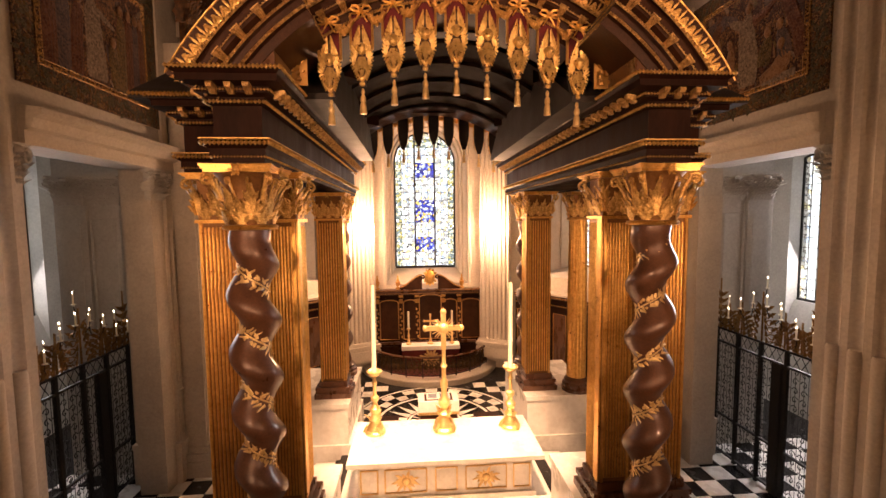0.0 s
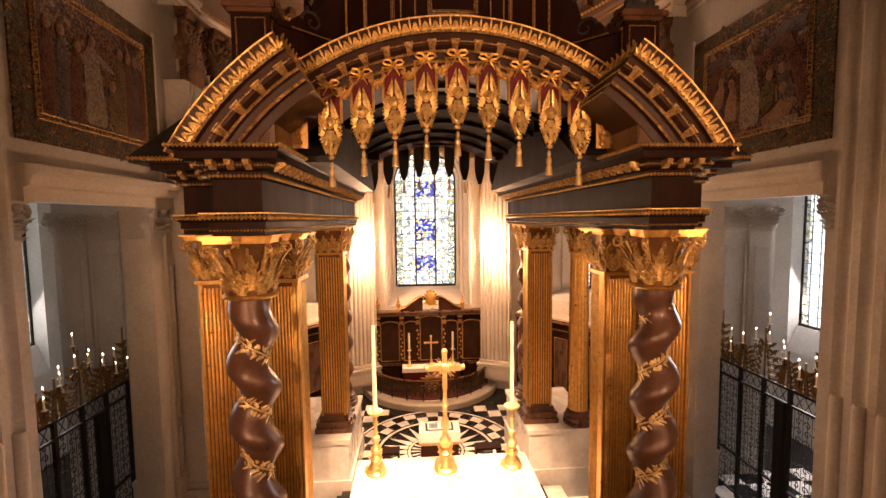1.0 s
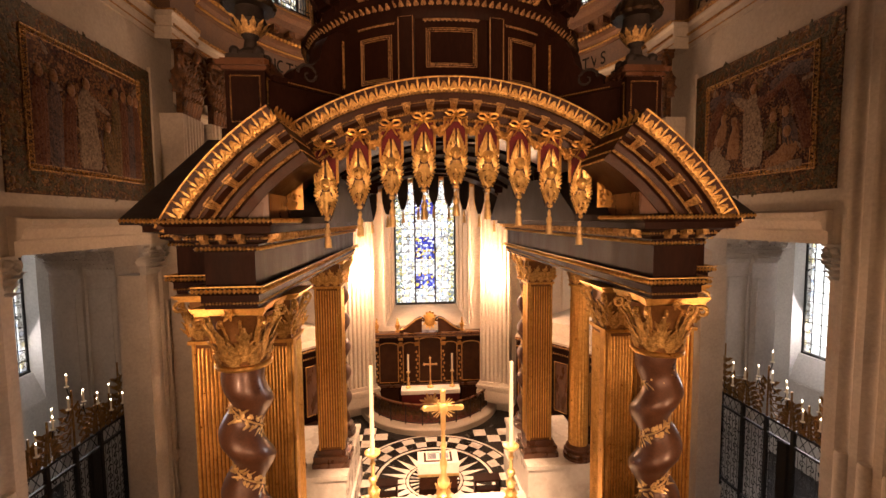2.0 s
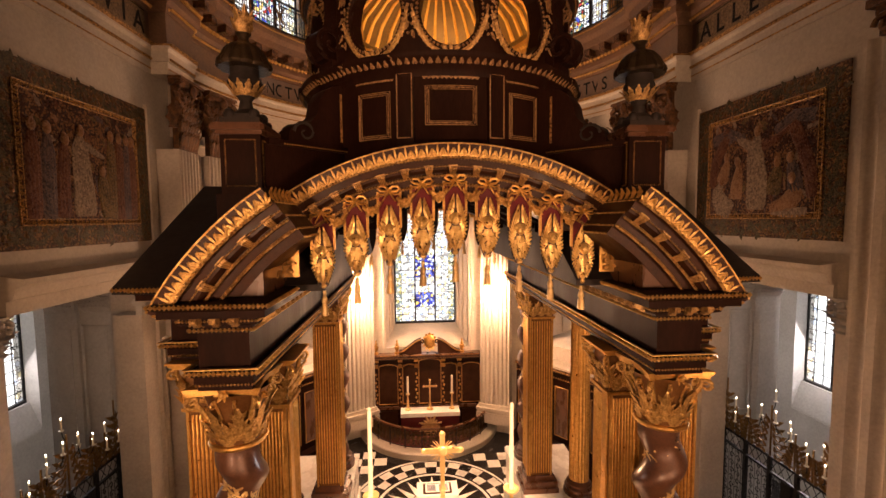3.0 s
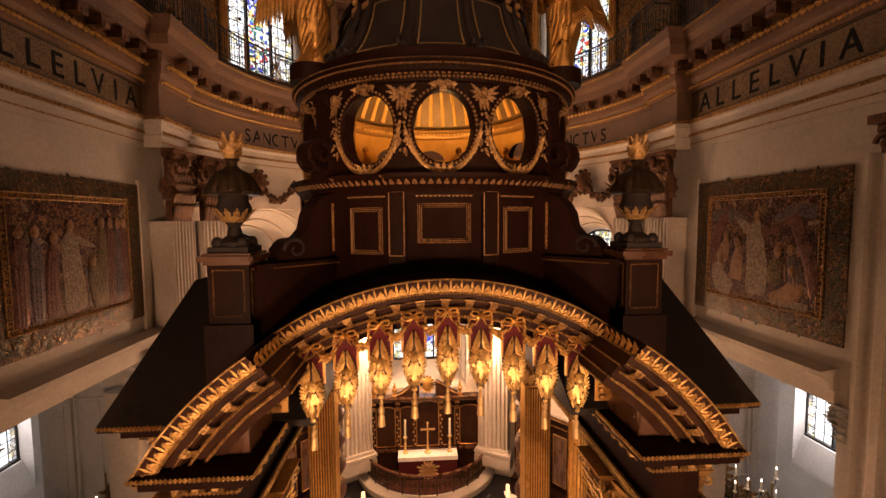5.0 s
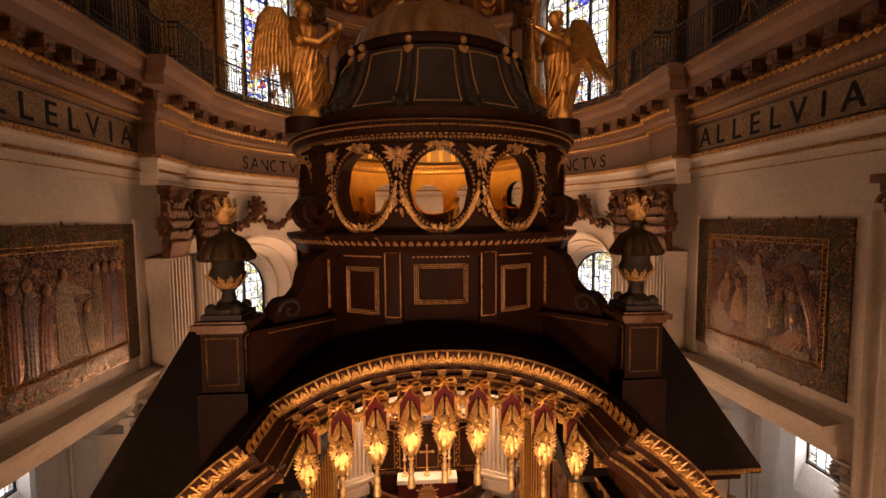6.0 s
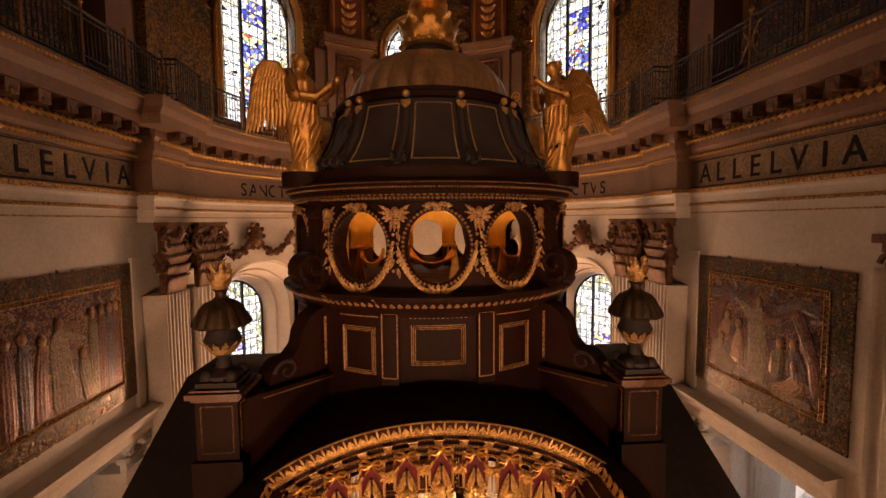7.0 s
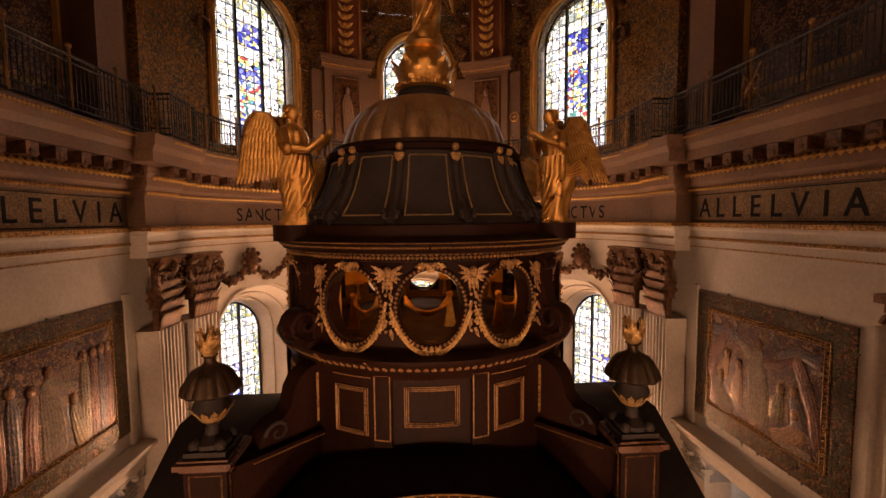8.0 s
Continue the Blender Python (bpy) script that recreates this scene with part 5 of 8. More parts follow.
for q in (0, 90, 270):
    for c in (q - 40, q - 13.5, q + 13.5, q + 40):
        g = Geo()
        n = Vector((math.sin(radians(c)), -math.cos(radians(c)), 0))
        side = Vector((math.cos(radians(c)), math.sin(radians(c)), 0))
        p = Vector(P(2.96, c, 15.02))
        g.ball(p, 0.075, 0.08, 0.095)
        for sd in (-1, 1):
            for k in range(4):
                g.leaf(p + side * sd * 0.06 + Vector((0, 0, -0.02 * k)), side * sd * 0.9 + Vector((0, 0, 0.55 - 0.45 * k)), n, 0.24 - 0.03 * k, 0.06, 0.2)
        for k in range(3):
            g.leaf(p + Vector((0, 0, -0.1)) + side * 0.05 * (k - 1), Vector((0, 0, -1)) + side * 0.1 * (k - 1), n, 0.22, 0.06, 0.3)
        for k in range(5):
            g.leaf(p + Vector((0, 0, -0.32 - 0.15 * k)) + side * 0.03 * (-1) ** k, Vector((0, 0, -1)) + side * 0.35 * (-1) ** k, n, 0.17, 0.065, 0.4, 0.012, 2)
            g.ball(p + Vector((0, 0, -0.36 - 0.15 * k)) - side * 0.035 * (-1) ** k, 0.028, n=6, m=4)
        part("winged_mask", g, DULL_CARVING, lantern, "gilded winged mask")
g = Geo().lathe([(2.8, 15.18), (2.92, 15.2), (2.95, 15.3), (3.05, 15.34), (3.08, 15.42), (3.14, 15.46), (3.14, 15.52), (2.9, 15.6), (2.88, 15.78), (2.6, 15.8)], 64, (CX, BY))
bpart("lantern_cornice", g, OAK)
g = Geo()
for r, z, st, sz in ((3.1, 15.43, 0.05, 0.028), (2.97, 15.26, 0.07, 0.035), (3.15, 15.5, 0.04, 0.015)):
    g.beads([P(r, a, z) for a in range(0, 361, 4)], st, sz)
for i in range(180):
    a = 2.0 * i
    n = Vector((math.sin(radians(a)), -math.cos(radians(a)), 0))
    g.leaf(P(2.97, a, 15.3), Vector((0, 0, 1)) + n * 0.75, n, 0.12, 0.07, 0.25, 0.012, 1)
bpart("lantern_gilding", g, DULL_CARVING)
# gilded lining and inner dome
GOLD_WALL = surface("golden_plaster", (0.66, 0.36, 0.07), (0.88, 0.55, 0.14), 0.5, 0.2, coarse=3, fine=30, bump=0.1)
# Gilding darkened for shade between dome ribs and on the lantern's lower wall.
GILT_SHADE = surface("shaded_gilt", (0.10, 0.06, 0.02), (0.22, 0.13, 0.04), 0.5, 0.5, coarse=6, fine=40, bump=0.2)
inner = bpart("inner_dome", Geo().lathe([(2.42, 15.5), (2.3, 15.55), (2.05, 16.05), (1.6, 16.45), (1.0, 16.7), (0.4, 16.8), (0.0, 16.82)], 64, (CX, BY)), GILT_SHADE, None, "gilded inner dome, shade-dark between bright ribs")
for i in range(40):
    a = 360 * i / 40
    part("dome_rib", Geo().tube([P(2.28, a, 15.57), P(2.04, a, 16.03), P(1.58, a, 16.42), P(0.98, a, 16.67), P(0.4, a, 16.77)], 0.06, 6, 0.015), GOLD_WALL, inner)
bpart("inner_cornice", Geo().lathe([(2.55, 15.22), (2.46, 15.26), (2.44, 15.34), (2.34, 15.38), (2.33, 15.46), (2.42, 15.52)], 64, (CX, BY)), GOLD_DULL, None, "carved gilded inner cornice")
g = Geo()
for i in range(150):
    a = 2.4 * i
    n = Vector((-math.sin(radians(a)), math.cos(radians(a)), 0))
    g.leaf(P(2.42, a, 15.3), Vector((0, 0, 1)) + n * 0.5, n, 0.13, 0.09, 0.4, 0.01, 1)
bpart("inner_frieze", g, GOLD)
# lining wall: gold above a ledge, round-headed openings on the line of the ovals
g, low = Geo(), Geo()
for a, b in zip(cuts, cuts[1:]):
    mid = (a + b) / 2
    hit = [c for c in OVALS if abs((mid - c + 180) % 360 - 180) < 10]
    near = min(mid, 360 - mid) < 39
    for r0, q, z in ((2.56, g, 14.16), (2.60, low, 13.6)):
        top = 15.26 if q is g else 14.16
        lo = [15.2, 15.2] if near and q is g else [z, z]
        if hit and q is g:
            lo = lo if near else [14.5 + 0.42 * math.sqrt(max(0, 1 - (((e - hit[0] + 180) % 360 - 180) / 10) ** 2)) for e in (a, b)]
        if hit and q is low:
            top = 13.82
        vs = []
        for ang, l in ((a, lo[0]), (b, lo[1])):
            vs += [P(r0, ang, l), P(r0 + 0.05, ang, l), P(r0 + 0.05, ang, top), P(r0, ang, top)]
        q.add(vs, [(0, 4, 5, 1), (1, 5, 6, 2), (2, 6, 7, 3), (3, 7, 4, 0)])
lining = bpart("lantern_lining", g, GOLD_WALL, None, "golden lining wall with round-headed openings")
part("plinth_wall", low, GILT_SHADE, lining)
for k in range(12):
    c = (OVALS[k] + OVALS[(k + 1) % 12]) / 2 if k < 11 else -40.5 + 0
    if k % 3 == 2:
        c = OVALS[k] + 18
    if min(c % 360, 360 - c % 360) < 39:
        continue
    part("ledge", Geo().lathe([(2.6, 14.12), (2.48, 14.14), (2.48, 14.2), (2.6, 14.22)], 4, (CX, BY), c - 3.2, c + 3.2), GOLD, lining)
    part("drop", Geo().tube([P(2.54, c, 14.12), P(2.54, c, 13.98)], 0.035, 6).tube([P(2.54, c, 14.0), P(2.54, c - 0.9, 13.72)], 0.03, 6, 0.045).tube([P(2.54, c, 14.0), P(2.54, c + 0.9, 13.72)], 0.03, 6, 0.045), GOLD_DULL, lining)
def lantern_drape(x0, x1, y, dip):
    """A looped gold cloth between two points with a knotted tail at the second."""
    g = Geo()
    for j in range(6):
        g.tube([(x0 + (x1 - x0) * i / 14, y - 0.02 * j, 14.32 - (dip - 0.05 * j) * math.sin(math.pi * i / 14) - 0.03 * j) for i in range(15)], 0.035, 6)
    for k in range(5):
        g.tube([(x1, y - 0.04, 14.34), (x1 + 0.02 * (k - 2), y - 0.06, 14.05), (x1 + 0.045 * (k - 2), y - 0.06, 13.68)], 0.03, 6, 0.04)
    g.ball((x1, y - 0.05, 14.34), 0.07)
    bpart("drapery", g, GOLD, None, "golden looped drapery")


for x0, x1, y, dip in ((-0.42, 0.51, 10.6, 0.42), (-0.95, -1.44, 10.6, 0.4), (1.95, 1.51, 10.6, 0.3)):
    lantern_drape(x0, x1, y, dip)
bpart("lantern_floor", Geo().lathe([(0.0, 13.62), (2.7, 13.62)], 48, (CX, BY)), OAK)

# concave roof, ribs, dome, pedestal of the statue
ROOF = [(2.74, 15.8), (2.5, 15.98), (2.31, 16.25), (2.16, 16.55), (2.06, 16.85), (1.99, 17.15)]
bpart("lantern_roof", Geo().lathe(ROOF, 64, (CX, BY)), LEAD, None, "dark concave roof with panelled sides")
bpart("roof_collar", Geo().lathe([(1.95, 17.1), (2.08, 17.13), (2.1, 17.22), (2.02, 17.26), (2.02, 17.33), (1.75, 17.36)], 64, (CX, BY)), OAK)
for q in (0, 90, 270):
    for d in (-40.5, -13.5, 13.5, 40.5):
        c = q + d
        rib = bpart("roof_rib", Geo().tube([P(r + 0.03, c, z) for r, z in ROOF], 0.075, 8), LEAD)
        g = Geo()
        n = Vector((math.sin(radians(c)), -math.cos(radians(c)), 0))
        g.ball(P(2.12, c, 17.16), 0.07, 0.07, 0.07)
        for k in (-1, 0, 1):
            g.leaf(P(2.14, c + 2 * k, 17.05), Vector((0.0, 0, -1)) + Vector((n.y, -n.x, 0)) * 0.4 * k + n * 0.1, n, 0.17, 0.08, 0.4)
        part("rib_leaf", g, GILT_BRACKET, rib, "gilded leaf boss")
        coil = Geo()
        for sd in (-1, 1):
            coil.tube([P(2.72 + 0.02, c + sd * 2.2, 15.9)] + [P(2.66 + (0.1 - 0.007 * i) * math.cos(i * 0.6), c + sd * 2.2, 15.95 + (0.1 - 0.007 * i) * math.sin(i * 0.6)) for i in range(12)], 0.04, 6)
        coil.tube([P(2.72, c, 15.86), P(2.6, c, 16.02), P(2.45, c, 16.2)], 0.09, 6, 0.05)
        part("rib_scroll", coil, LEAD, rib)
    for d in (-27, 0, 27):
        c = q + d
        g = Geo()
        pts = []
        zs = [15.95, 16.15, 16.4, 16.7, 17.02]
        rad = lambda z: float(np.interp(z, [b for a, b in ROOF], [a for a, b in ROOF])) + 0.015
        left = [P(rad(z), c - 9.2, z) for z in zs]
        right = [P(rad(z), c + 9.2, z) for z in zs]
        top = [P(rad(17.02), c - 9.2 + 18.4 * i / 6, 17.02) for i in range(7)]
        low = [P(rad(15.95), c + 9.2 - 18.4 * i / 6, 15.95) for i in range(7)]
        g.beads(left + top[1:] + right[::-1][1:] + low[1:] + left[:1], 0.05, 0.021)
        bpart("roof_panel_frame", g, GOLD_PALE)
DOME_MAT = surface("gilt_bronze_dome", (0.16, 0.095, 0.045), (0.42, 0.26, 0.13), 0.4, 0.55, coarse=4, fine=26, bump=0.1, stretch=(1, 1, 0.3))
bpart("dome", Geo().lathe([(1.78, 17.34), (1.76, 17.5), (1.66, 17.8), (1.46, 18.08), (1.16, 18.3), (0.85, 18.42), (0.6, 18.46)], 240, (CX, BY), wave=lambda a, z: 0.965 + 0.05 * abs(math.sin(12 * a)) ** 0.45 if z < 18.4 else 1), DOME_MAT, None, "ribbed gilt bronze dome", 70)
bpart("dome_collar", Geo().lathe([(0.6, 18.44), (0.66, 18.46), (0.66, 18.54), (0.58, 18.58), (0.56, 18.68)], 40, (CX, BY)), LEAD)
g = Geo().lathe([(0.54, 18.66), (0.63, 18.72), (0.62, 18.8), (0.5, 18.84), (0.6, 18.98), (0.62, 19.1), (0.52, 19.32), (0.4, 19.5), (0.36, 19.56), (0.43, 19.6), (0.43, 19.68), (0.38, 19.72), (0, 19.74)], 40, (CX, BY))
for i in range(10):
    a = 36 * i
    n = Vector((math.sin(radians(a)), -math.cos(radians(a)), 0))
    g.leaf(Vector((CX, BY, 18.84)) + n * 0.52, n * 0.2 + Vector((0, 0, 1)), n, 0.5, 0.28, 0.35)
for i in range(16):
    g.ball(P(0.62, i * 22.5, 18.76), 0.06)
bpart("statue_pedestal", g, GOLD, None, "bulbous gilded leaf pedestal")


GOLD_STATUE = surface("statue_gilding", (0.36, 0.165, 0.035), (0.80, 0.48, 0.15), 0.36, 0.8, coarse=6, fine=45, bump=0.3, spread=0.14)


def robed(height, seed, wings=0):
    """A draped statue as one plain mesh, swaying at the hip; wings: feathered wings behind."""
    g, rnd = Geo(), random.Random(seed)
    h, ph = height, rnd.random() * 6
    fold = lambda a, z: 1 + 0.16 * math.sin(4 * a + ph + 9 * z / h) * max(0.15, 1 - 1.15 * z / h) + 0.06 * math.sin(11 * a - 9 * z / h) + 0.08 * math.sin(2 * a + 7 * z / h)
    prof = ((0.0, 0), (0.125, 0.0), (0.135, 0.03), (0.105, 0.1), (0.11, 0.2), (0.125, 0.3), (0.135, 0.4), (0.13, 0.47), (0.1, 0.56), (0.092, 0.6), (0.115, 0.68), (0.125, 0.75), (0.105, 0.8), (0.055, 0.835), (0.04, 0.855), (0.04, 0.885), (0, 0.89))
    g.lathe([(r * h, z * h) for r, z in prof], 40, wave=fold)
    g.ball((0, -0.015 * h, 0.93 * h), 0.052 * h, 0.062 * h, 0.072 * h, 14, 10)
    g.ball((0, -0.078 * h, 0.925 * h), 0.012 * h, 0.016 * h, 0.02 * h, 6, 5)
    for i in range(14):                                   # curled hair
        a = i * 2.4
        g.ball((0.045 * h * math.cos(a), 0.018 * h + 0.042 * h * math.sin(a), (0.945 + 0.035 * math.sin(i * 1.7)) * h), 0.025 * h, n=7, m=5)
    for k in range(9):                                    # sweeping folds from the hip
        u = k / 8
        a0, a1 = -1.4 + 2.6 * u, -2.3 + 3.2 * u
        g.tube([(0.125 * h * math.sin(a0), -0.125 * h * math.cos(a0), 0.58 * h), (0.14 * h * math.sin((a0 + a1) / 2), -0.14 * h * math.cos((a0 + a1) / 2), (0.46 - 0.06 * u) * h), (0.12 * h * math.sin(a1 - 0.5), -0.12 * h * math.cos(a1 - 0.5), (0.30 - 0.1 * u) * h), (0.11 * h * math.sin(a1 - 1.3), -0.11 * h * math.cos(a1 - 1.3), (0.16 - 0.1 * u) * h)], 0.024 * h, 6, 0.01 * h)
    for k in range(5):                                    # sash round the hips, ends flying
        g.tube([(0.13 * h * math.sin(-1.6 + 0.8 * j), -0.13 * h * math.cos(-1.6 + 0.8 * j), (0.50 + 0.02 * k - 0.025 * j) * h) for j in range(5)] + [(0.2 * h, 0.06 * h, (0.42 + 0.03 * k) * h), (0.23 * h, 0.12 * h, (0.33 + 0.03 * k) * h)], 0.016 * h, 5, 0.01 * h)
    arms = (((0.11, 0.0, 0.775), (0.17, -0.1, 0.66), (0.1, -0.24, 0.7), (0.05, -0.33, 0.77)), ((-0.11, 0.0, 0.775), (-0.17, -0.07, 0.63), (-0.08, -0.2, 0.62), (0.0, -0.29, 0.72)))
    for q in arms:
        g.tube([tuple(v * h for v in p) for p in q], 0.042 * h, 9, 0.024 * h)
        g.ball(tuple(v * h for v in q[3]), 0.028 * h, 0.03 * h, 0.035 * h, 8, 6)
        g.ball(tuple(v * h for v in q[1]), 0.05 * h, 0.05 * h, 0.05 * h, 8, 6)
    if wings:
        for sd in (-1, 1):
            for row, (ln, num, wd) in enumerate(((0.56, 12, 0.062), (0.36, 12, 0.056), (0.22, 12, 0.05), (0.12, 11, 0.045))):
                for i in range(num):
                    t = i / (num - 1)
                    base = Vector((sd * (0.05 + 0.07 * t + 0.008 * row) * h, (0.09 + 0.26 * t - 0.012 * row) * h, (0.66 + 0.27 * math.sin(0.35 + t * 1.9)) * h))
                    way = Vector((sd * 0.04, -0.12 + 0.32 * t, -1.0))
                    g.leaf(base, way, (sd, -0.15, 0), ln * h * (0.62 + 0.42 * math.sin(t * 2.2)), wd * h, 0.08, 0.012, 1)
            g.tube([(sd * 0.05 * h, 0.07 * h, 0.72 * h), (sd * 0.08 * h, 0.17 * h, 0.92 * h), (sd * 0.11 * h, 0.28 * h, 0.94 * h), (sd * 0.13 * h, 0.36 * h, 0.86 * h)], 0.034 * h, 8, 0.02 * h)
    sway = lambda z: 0.035 * h * math.sin(1.6 * math.pi * z / h)
    g.v = [(x + sway(z), y + 0.03 * h * math.sin(math.pi * z / h) - 0.015 * h, z) for x, y, z in g.v]
    return g


st = tagged(new("statue", robed(2.6, 4).mesh("statue", GOLD_STATUE, 60)), "gilded robed statue standing on the canopy's dome", "statue")
st.location = (CX, BY, 19.72)
ang = robed(2.15, 9, 1).mesh("angel_statue", GOLD_STATUE, 60)
for s, f, turn in ((-1, -1, 68), (1, -1, -58), (-1, 1, 128), (1, 1, -128)):
    o = tagged(new("angel_statue", ang), "gilded winged angel statue praying on the canopy's corner", "statue", "angels on the canopy")
    o.location = (CX + s * 2.42, BY + f * 1.62, 15.78)
    o.rotation_euler.z = radians(turn)
    if f > 0:
        o.scale = (0.8, 0.8, 0.8)
    bpart("angel_block", Geo().lathe([(0, 15.5), (0.42, 15.5), (0.42, 15.79), (0, 15.79)], 20, (CX + s * 2.42, BY + f * 1.62)), OAK)

# inner vault of the canopy
g = Geo()
n = 24
inner = [(3.8 * math.sin(radians(-47 + 94 * i / n)), PZ + 3.8 * math.cos(radians(-47 + 94 * i / n))) for i in range(n + 1)]
for (x0, z0), (x1, z1) in zip(inner, inner[1:]):
    g.add([(x0, 8.9, z0), (x1, 8.9, z1), (x1, YB(8.9), z1), (x0, YB(8.9), z0)], [(0, 1, 2, 3)])
# Oak darkened so that its colour carries the shade under the arch.
VAULT = surface("shaded_oak", (0.004, 0.0018, 0.0012), (0.011, 0.0048, 0.003), 0.8, coarse=3, fine=26, bump=0.1, spec=0.05)
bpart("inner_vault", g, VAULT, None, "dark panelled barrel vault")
for s in (-1, 1):
    xa, xb = sorted((s * 2.78, s * 3.2))
    bpart("attic_board", Geo().box(xa, xb, 8.0, YB(8.0), 9.86, 10.35), OAK)
g = Geo()
for y in (9.3, 10.4, 11.65, 12.9, 14.0):
    g.arch(0, PZ, -46, 46, 24, [(3.72, y - 0.06), (3.81, y - 0.06), (3.81, y + 0.06), (3.72, y + 0.06)])
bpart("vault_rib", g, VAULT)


# hanging cartouches, festoons
def cartouche():
    t = thing("cartouche", "gilded winged cartouche on crimson cloth with hanging tassel", "ornament")
    part("cloth", Geo().box(-0.165, 0.165, 0.0, 0.03, 0.02, 0.60), CRIMSON, t, "crimson cloth")
    back = [(-0.165, 0.62), (-0.165, -0.1), (-0.11, -0.36), (-0.05, -0.53), (0.05, -0.53), (0.11, -0.36), (0.165, -0.1), (0.165, 0.62)]
    part("lining", Geo().add([(x, y, z) for y in (0.034, 0.055) for x, z in back], [tuple(range(8)), tuple(range(15, 7, -1))] + [(j, (j + 1) % 8, 8 + (j + 1) % 8, 8 + j) for j in range(8)]), DARK_CLOTH, t, "dark lining")
    g = Geo()
    prof = [(-0.15, 0.1), (-0.15, -0.12), (-0.1, -0.34), (-0.05, -0.46), (-0.06, -0.52), (0.06, -0.52), (0.05, -0.46), (0.1, -0.34), (0.15, -0.12), (0.15, 0.1), (0.1, 0.26), (0, 0.38), (-0.1, 0.26)]
    k = len(prof)
    g.add([(x, y, z) for y in (-0.03, 0.02) for x, z in prof], [tuple(range(k)), tuple(range(k, 2 * k))[::-1]] + [(j, (j + 1) % k, k + (j + 1) % k, k + j) for j in range(k)])
    part("board", g, surface_board, t, "dark board")
    for sd in (-1, 1):
        g = Geo()
        for i in range(11):                               # long outer feathers, tips meeting above
            q = i / 10
            g.leaf((sd * (0.105 - 0.055 * q), -0.045 - 0.01 * q, -0.17 + 0.36 * q), (sd * (0.62 - 0.72 * q), 0, 0.3 + 0.7 * q), (0, -1, 0), 0.10 + 0.13 * q, 0.055, 0.16, 0.014, 1)
        for i in range(8):                                # short inner feathers
            q = i / 7
            g.leaf((sd * (0.075 - 0.035 * q), -0.075, -0.08 + 0.26 * q), (sd * (0.5 - 0.62 * q), 0, 0.45 + 0.55 * q), (0, -1, 0), 0.09 + 0.07 * q, 0.045, 0.16, 0.014, 1)
        for i in range(6):                                # tail feathers
            q = i / 5
            g.leaf((sd * (0.10 - 0.05 * q), -0.045, -0.15 - 0.2 * q), (sd * (0.5 - 0.25 * q), 0, -0.5 - 0.4 * q), (0, -1, 0), 0.11, 0.05, 0.2, 0.012, 1)
        part("wing", g, GOLD_CART, t, "gilded feathered wing")
    g = Geo().ball((0, -0.11, 0.02), 0.07, 0.065, 0.09, 14, 10)
    g.ball((0, -0.09, 0.085), 0.075, 0.06, 0.045, 10, 6)
    g.ball((0, -0.178, 0.015), 0.014, 0.018, 0.024, 6, 5)
    g.ball((0, -0.165, -0.02), 0.022, 0.014, 0.008, 6, 4)
    for sd in (-1, 1):
        g.ball((sd * 0.028, -0.165, 0.04), 0.02, 0.012, 0.008, 6, 4)
        g.ball((sd * 0.035, -0.15, -0.005), 0.025, 0.02, 0.022, 6, 5)
        g.ball((sd * 0.07, -0.09, 0.05), 0.03, 0.04, 0.05, 7, 5)
    part("mask", g, GOLD_CART, t)
    g = Geo()
    for sd in (-1, 1):
        g.leaf((sd * 0.02, -0.055, -0.09), (sd * 0.3, 0, -0.95), (0, -1, 0), 0.27, 0.09, 0.3)
        g.tube([(sd * 0.12, -0.05, -0.2), (sd * 0.085, -0.08, -0.33), (0, -0.07, -0.46)], 0.016, 5)
    g.leaf((0, -0.07, -0.08), (0, 0, -1), (0, -1, 0), 0.36, 0.09, 0.2)
    g.ball((0, -0.05, -0.4), 0.05, 0.04, 0.07, 8, 6)
    g.ball((0, -0.04, -0.5), 0.045, 0.035, 0.04, 8, 6)
    part("shield", g, GOLD_CART, t)
    g = Geo().lathe([(0.012, -0.56), (0.03, -0.6), (0.03, -0.64), (0.02, -0.66), (0.045, -0.7), (0.05, -0.76), (0.035, -0.79), (0.05, -0.83), (0.06, -0.97), (0.0, -0.97)], 12, wave=lambda a, z: 1 + (0.12 * math.sin(6 * a) if z < -0.8 else 0))
    part("tassel", g, GOLD_PALE, t, "gold thread tassel")
    for sd in (-1, 1):
        part("side_strip", Geo().box(sd * 0.175 - 0.018, sd * 0.175 + 0.018, -0.02, 0.03, 0.06, 0.62).beads([(sd * 0.175, -0.024, 0.08), (sd * 0.175, -0.024, 0.6)], 0.04, 0.016), GOLD_DULL, t, "narrow gilded strip")
    g = Geo()
    for sd in (-1, 1):
        g.tube([(0, -0.07, 0.64), (sd * 0.06, -0.1, 0.7), (sd * 0.13, -0.09, 0.705), (sd * 0.165, -0.08, 0.665), (sd * 0.12, -0.09, 0.63), (sd * 0.05, -0.07, 0.625), (0, -0.07, 0.64)], 0.02, 6)
        g.tube([(sd * 0.02, -0.07, 0.62), (sd * 0.09, -0.1, 0.575), (sd * 0.15, -0.08, 0.585), (sd * 0.19, -0.06, 0.53)], 0.018, 5, 0.01)
        g.tube([(sd * 0.01, -0.06, 0.62), (sd * 0.06, -0.08, 0.53), (sd * 0.1, -0.06, 0.47)], 0.016, 5, 0.01)
    g.ball((0, -0.09, 0.645), 0.04, 0.04, 0.035)
    part("bow", g, GOLD, t, "gilded ribbon bow")
    return t


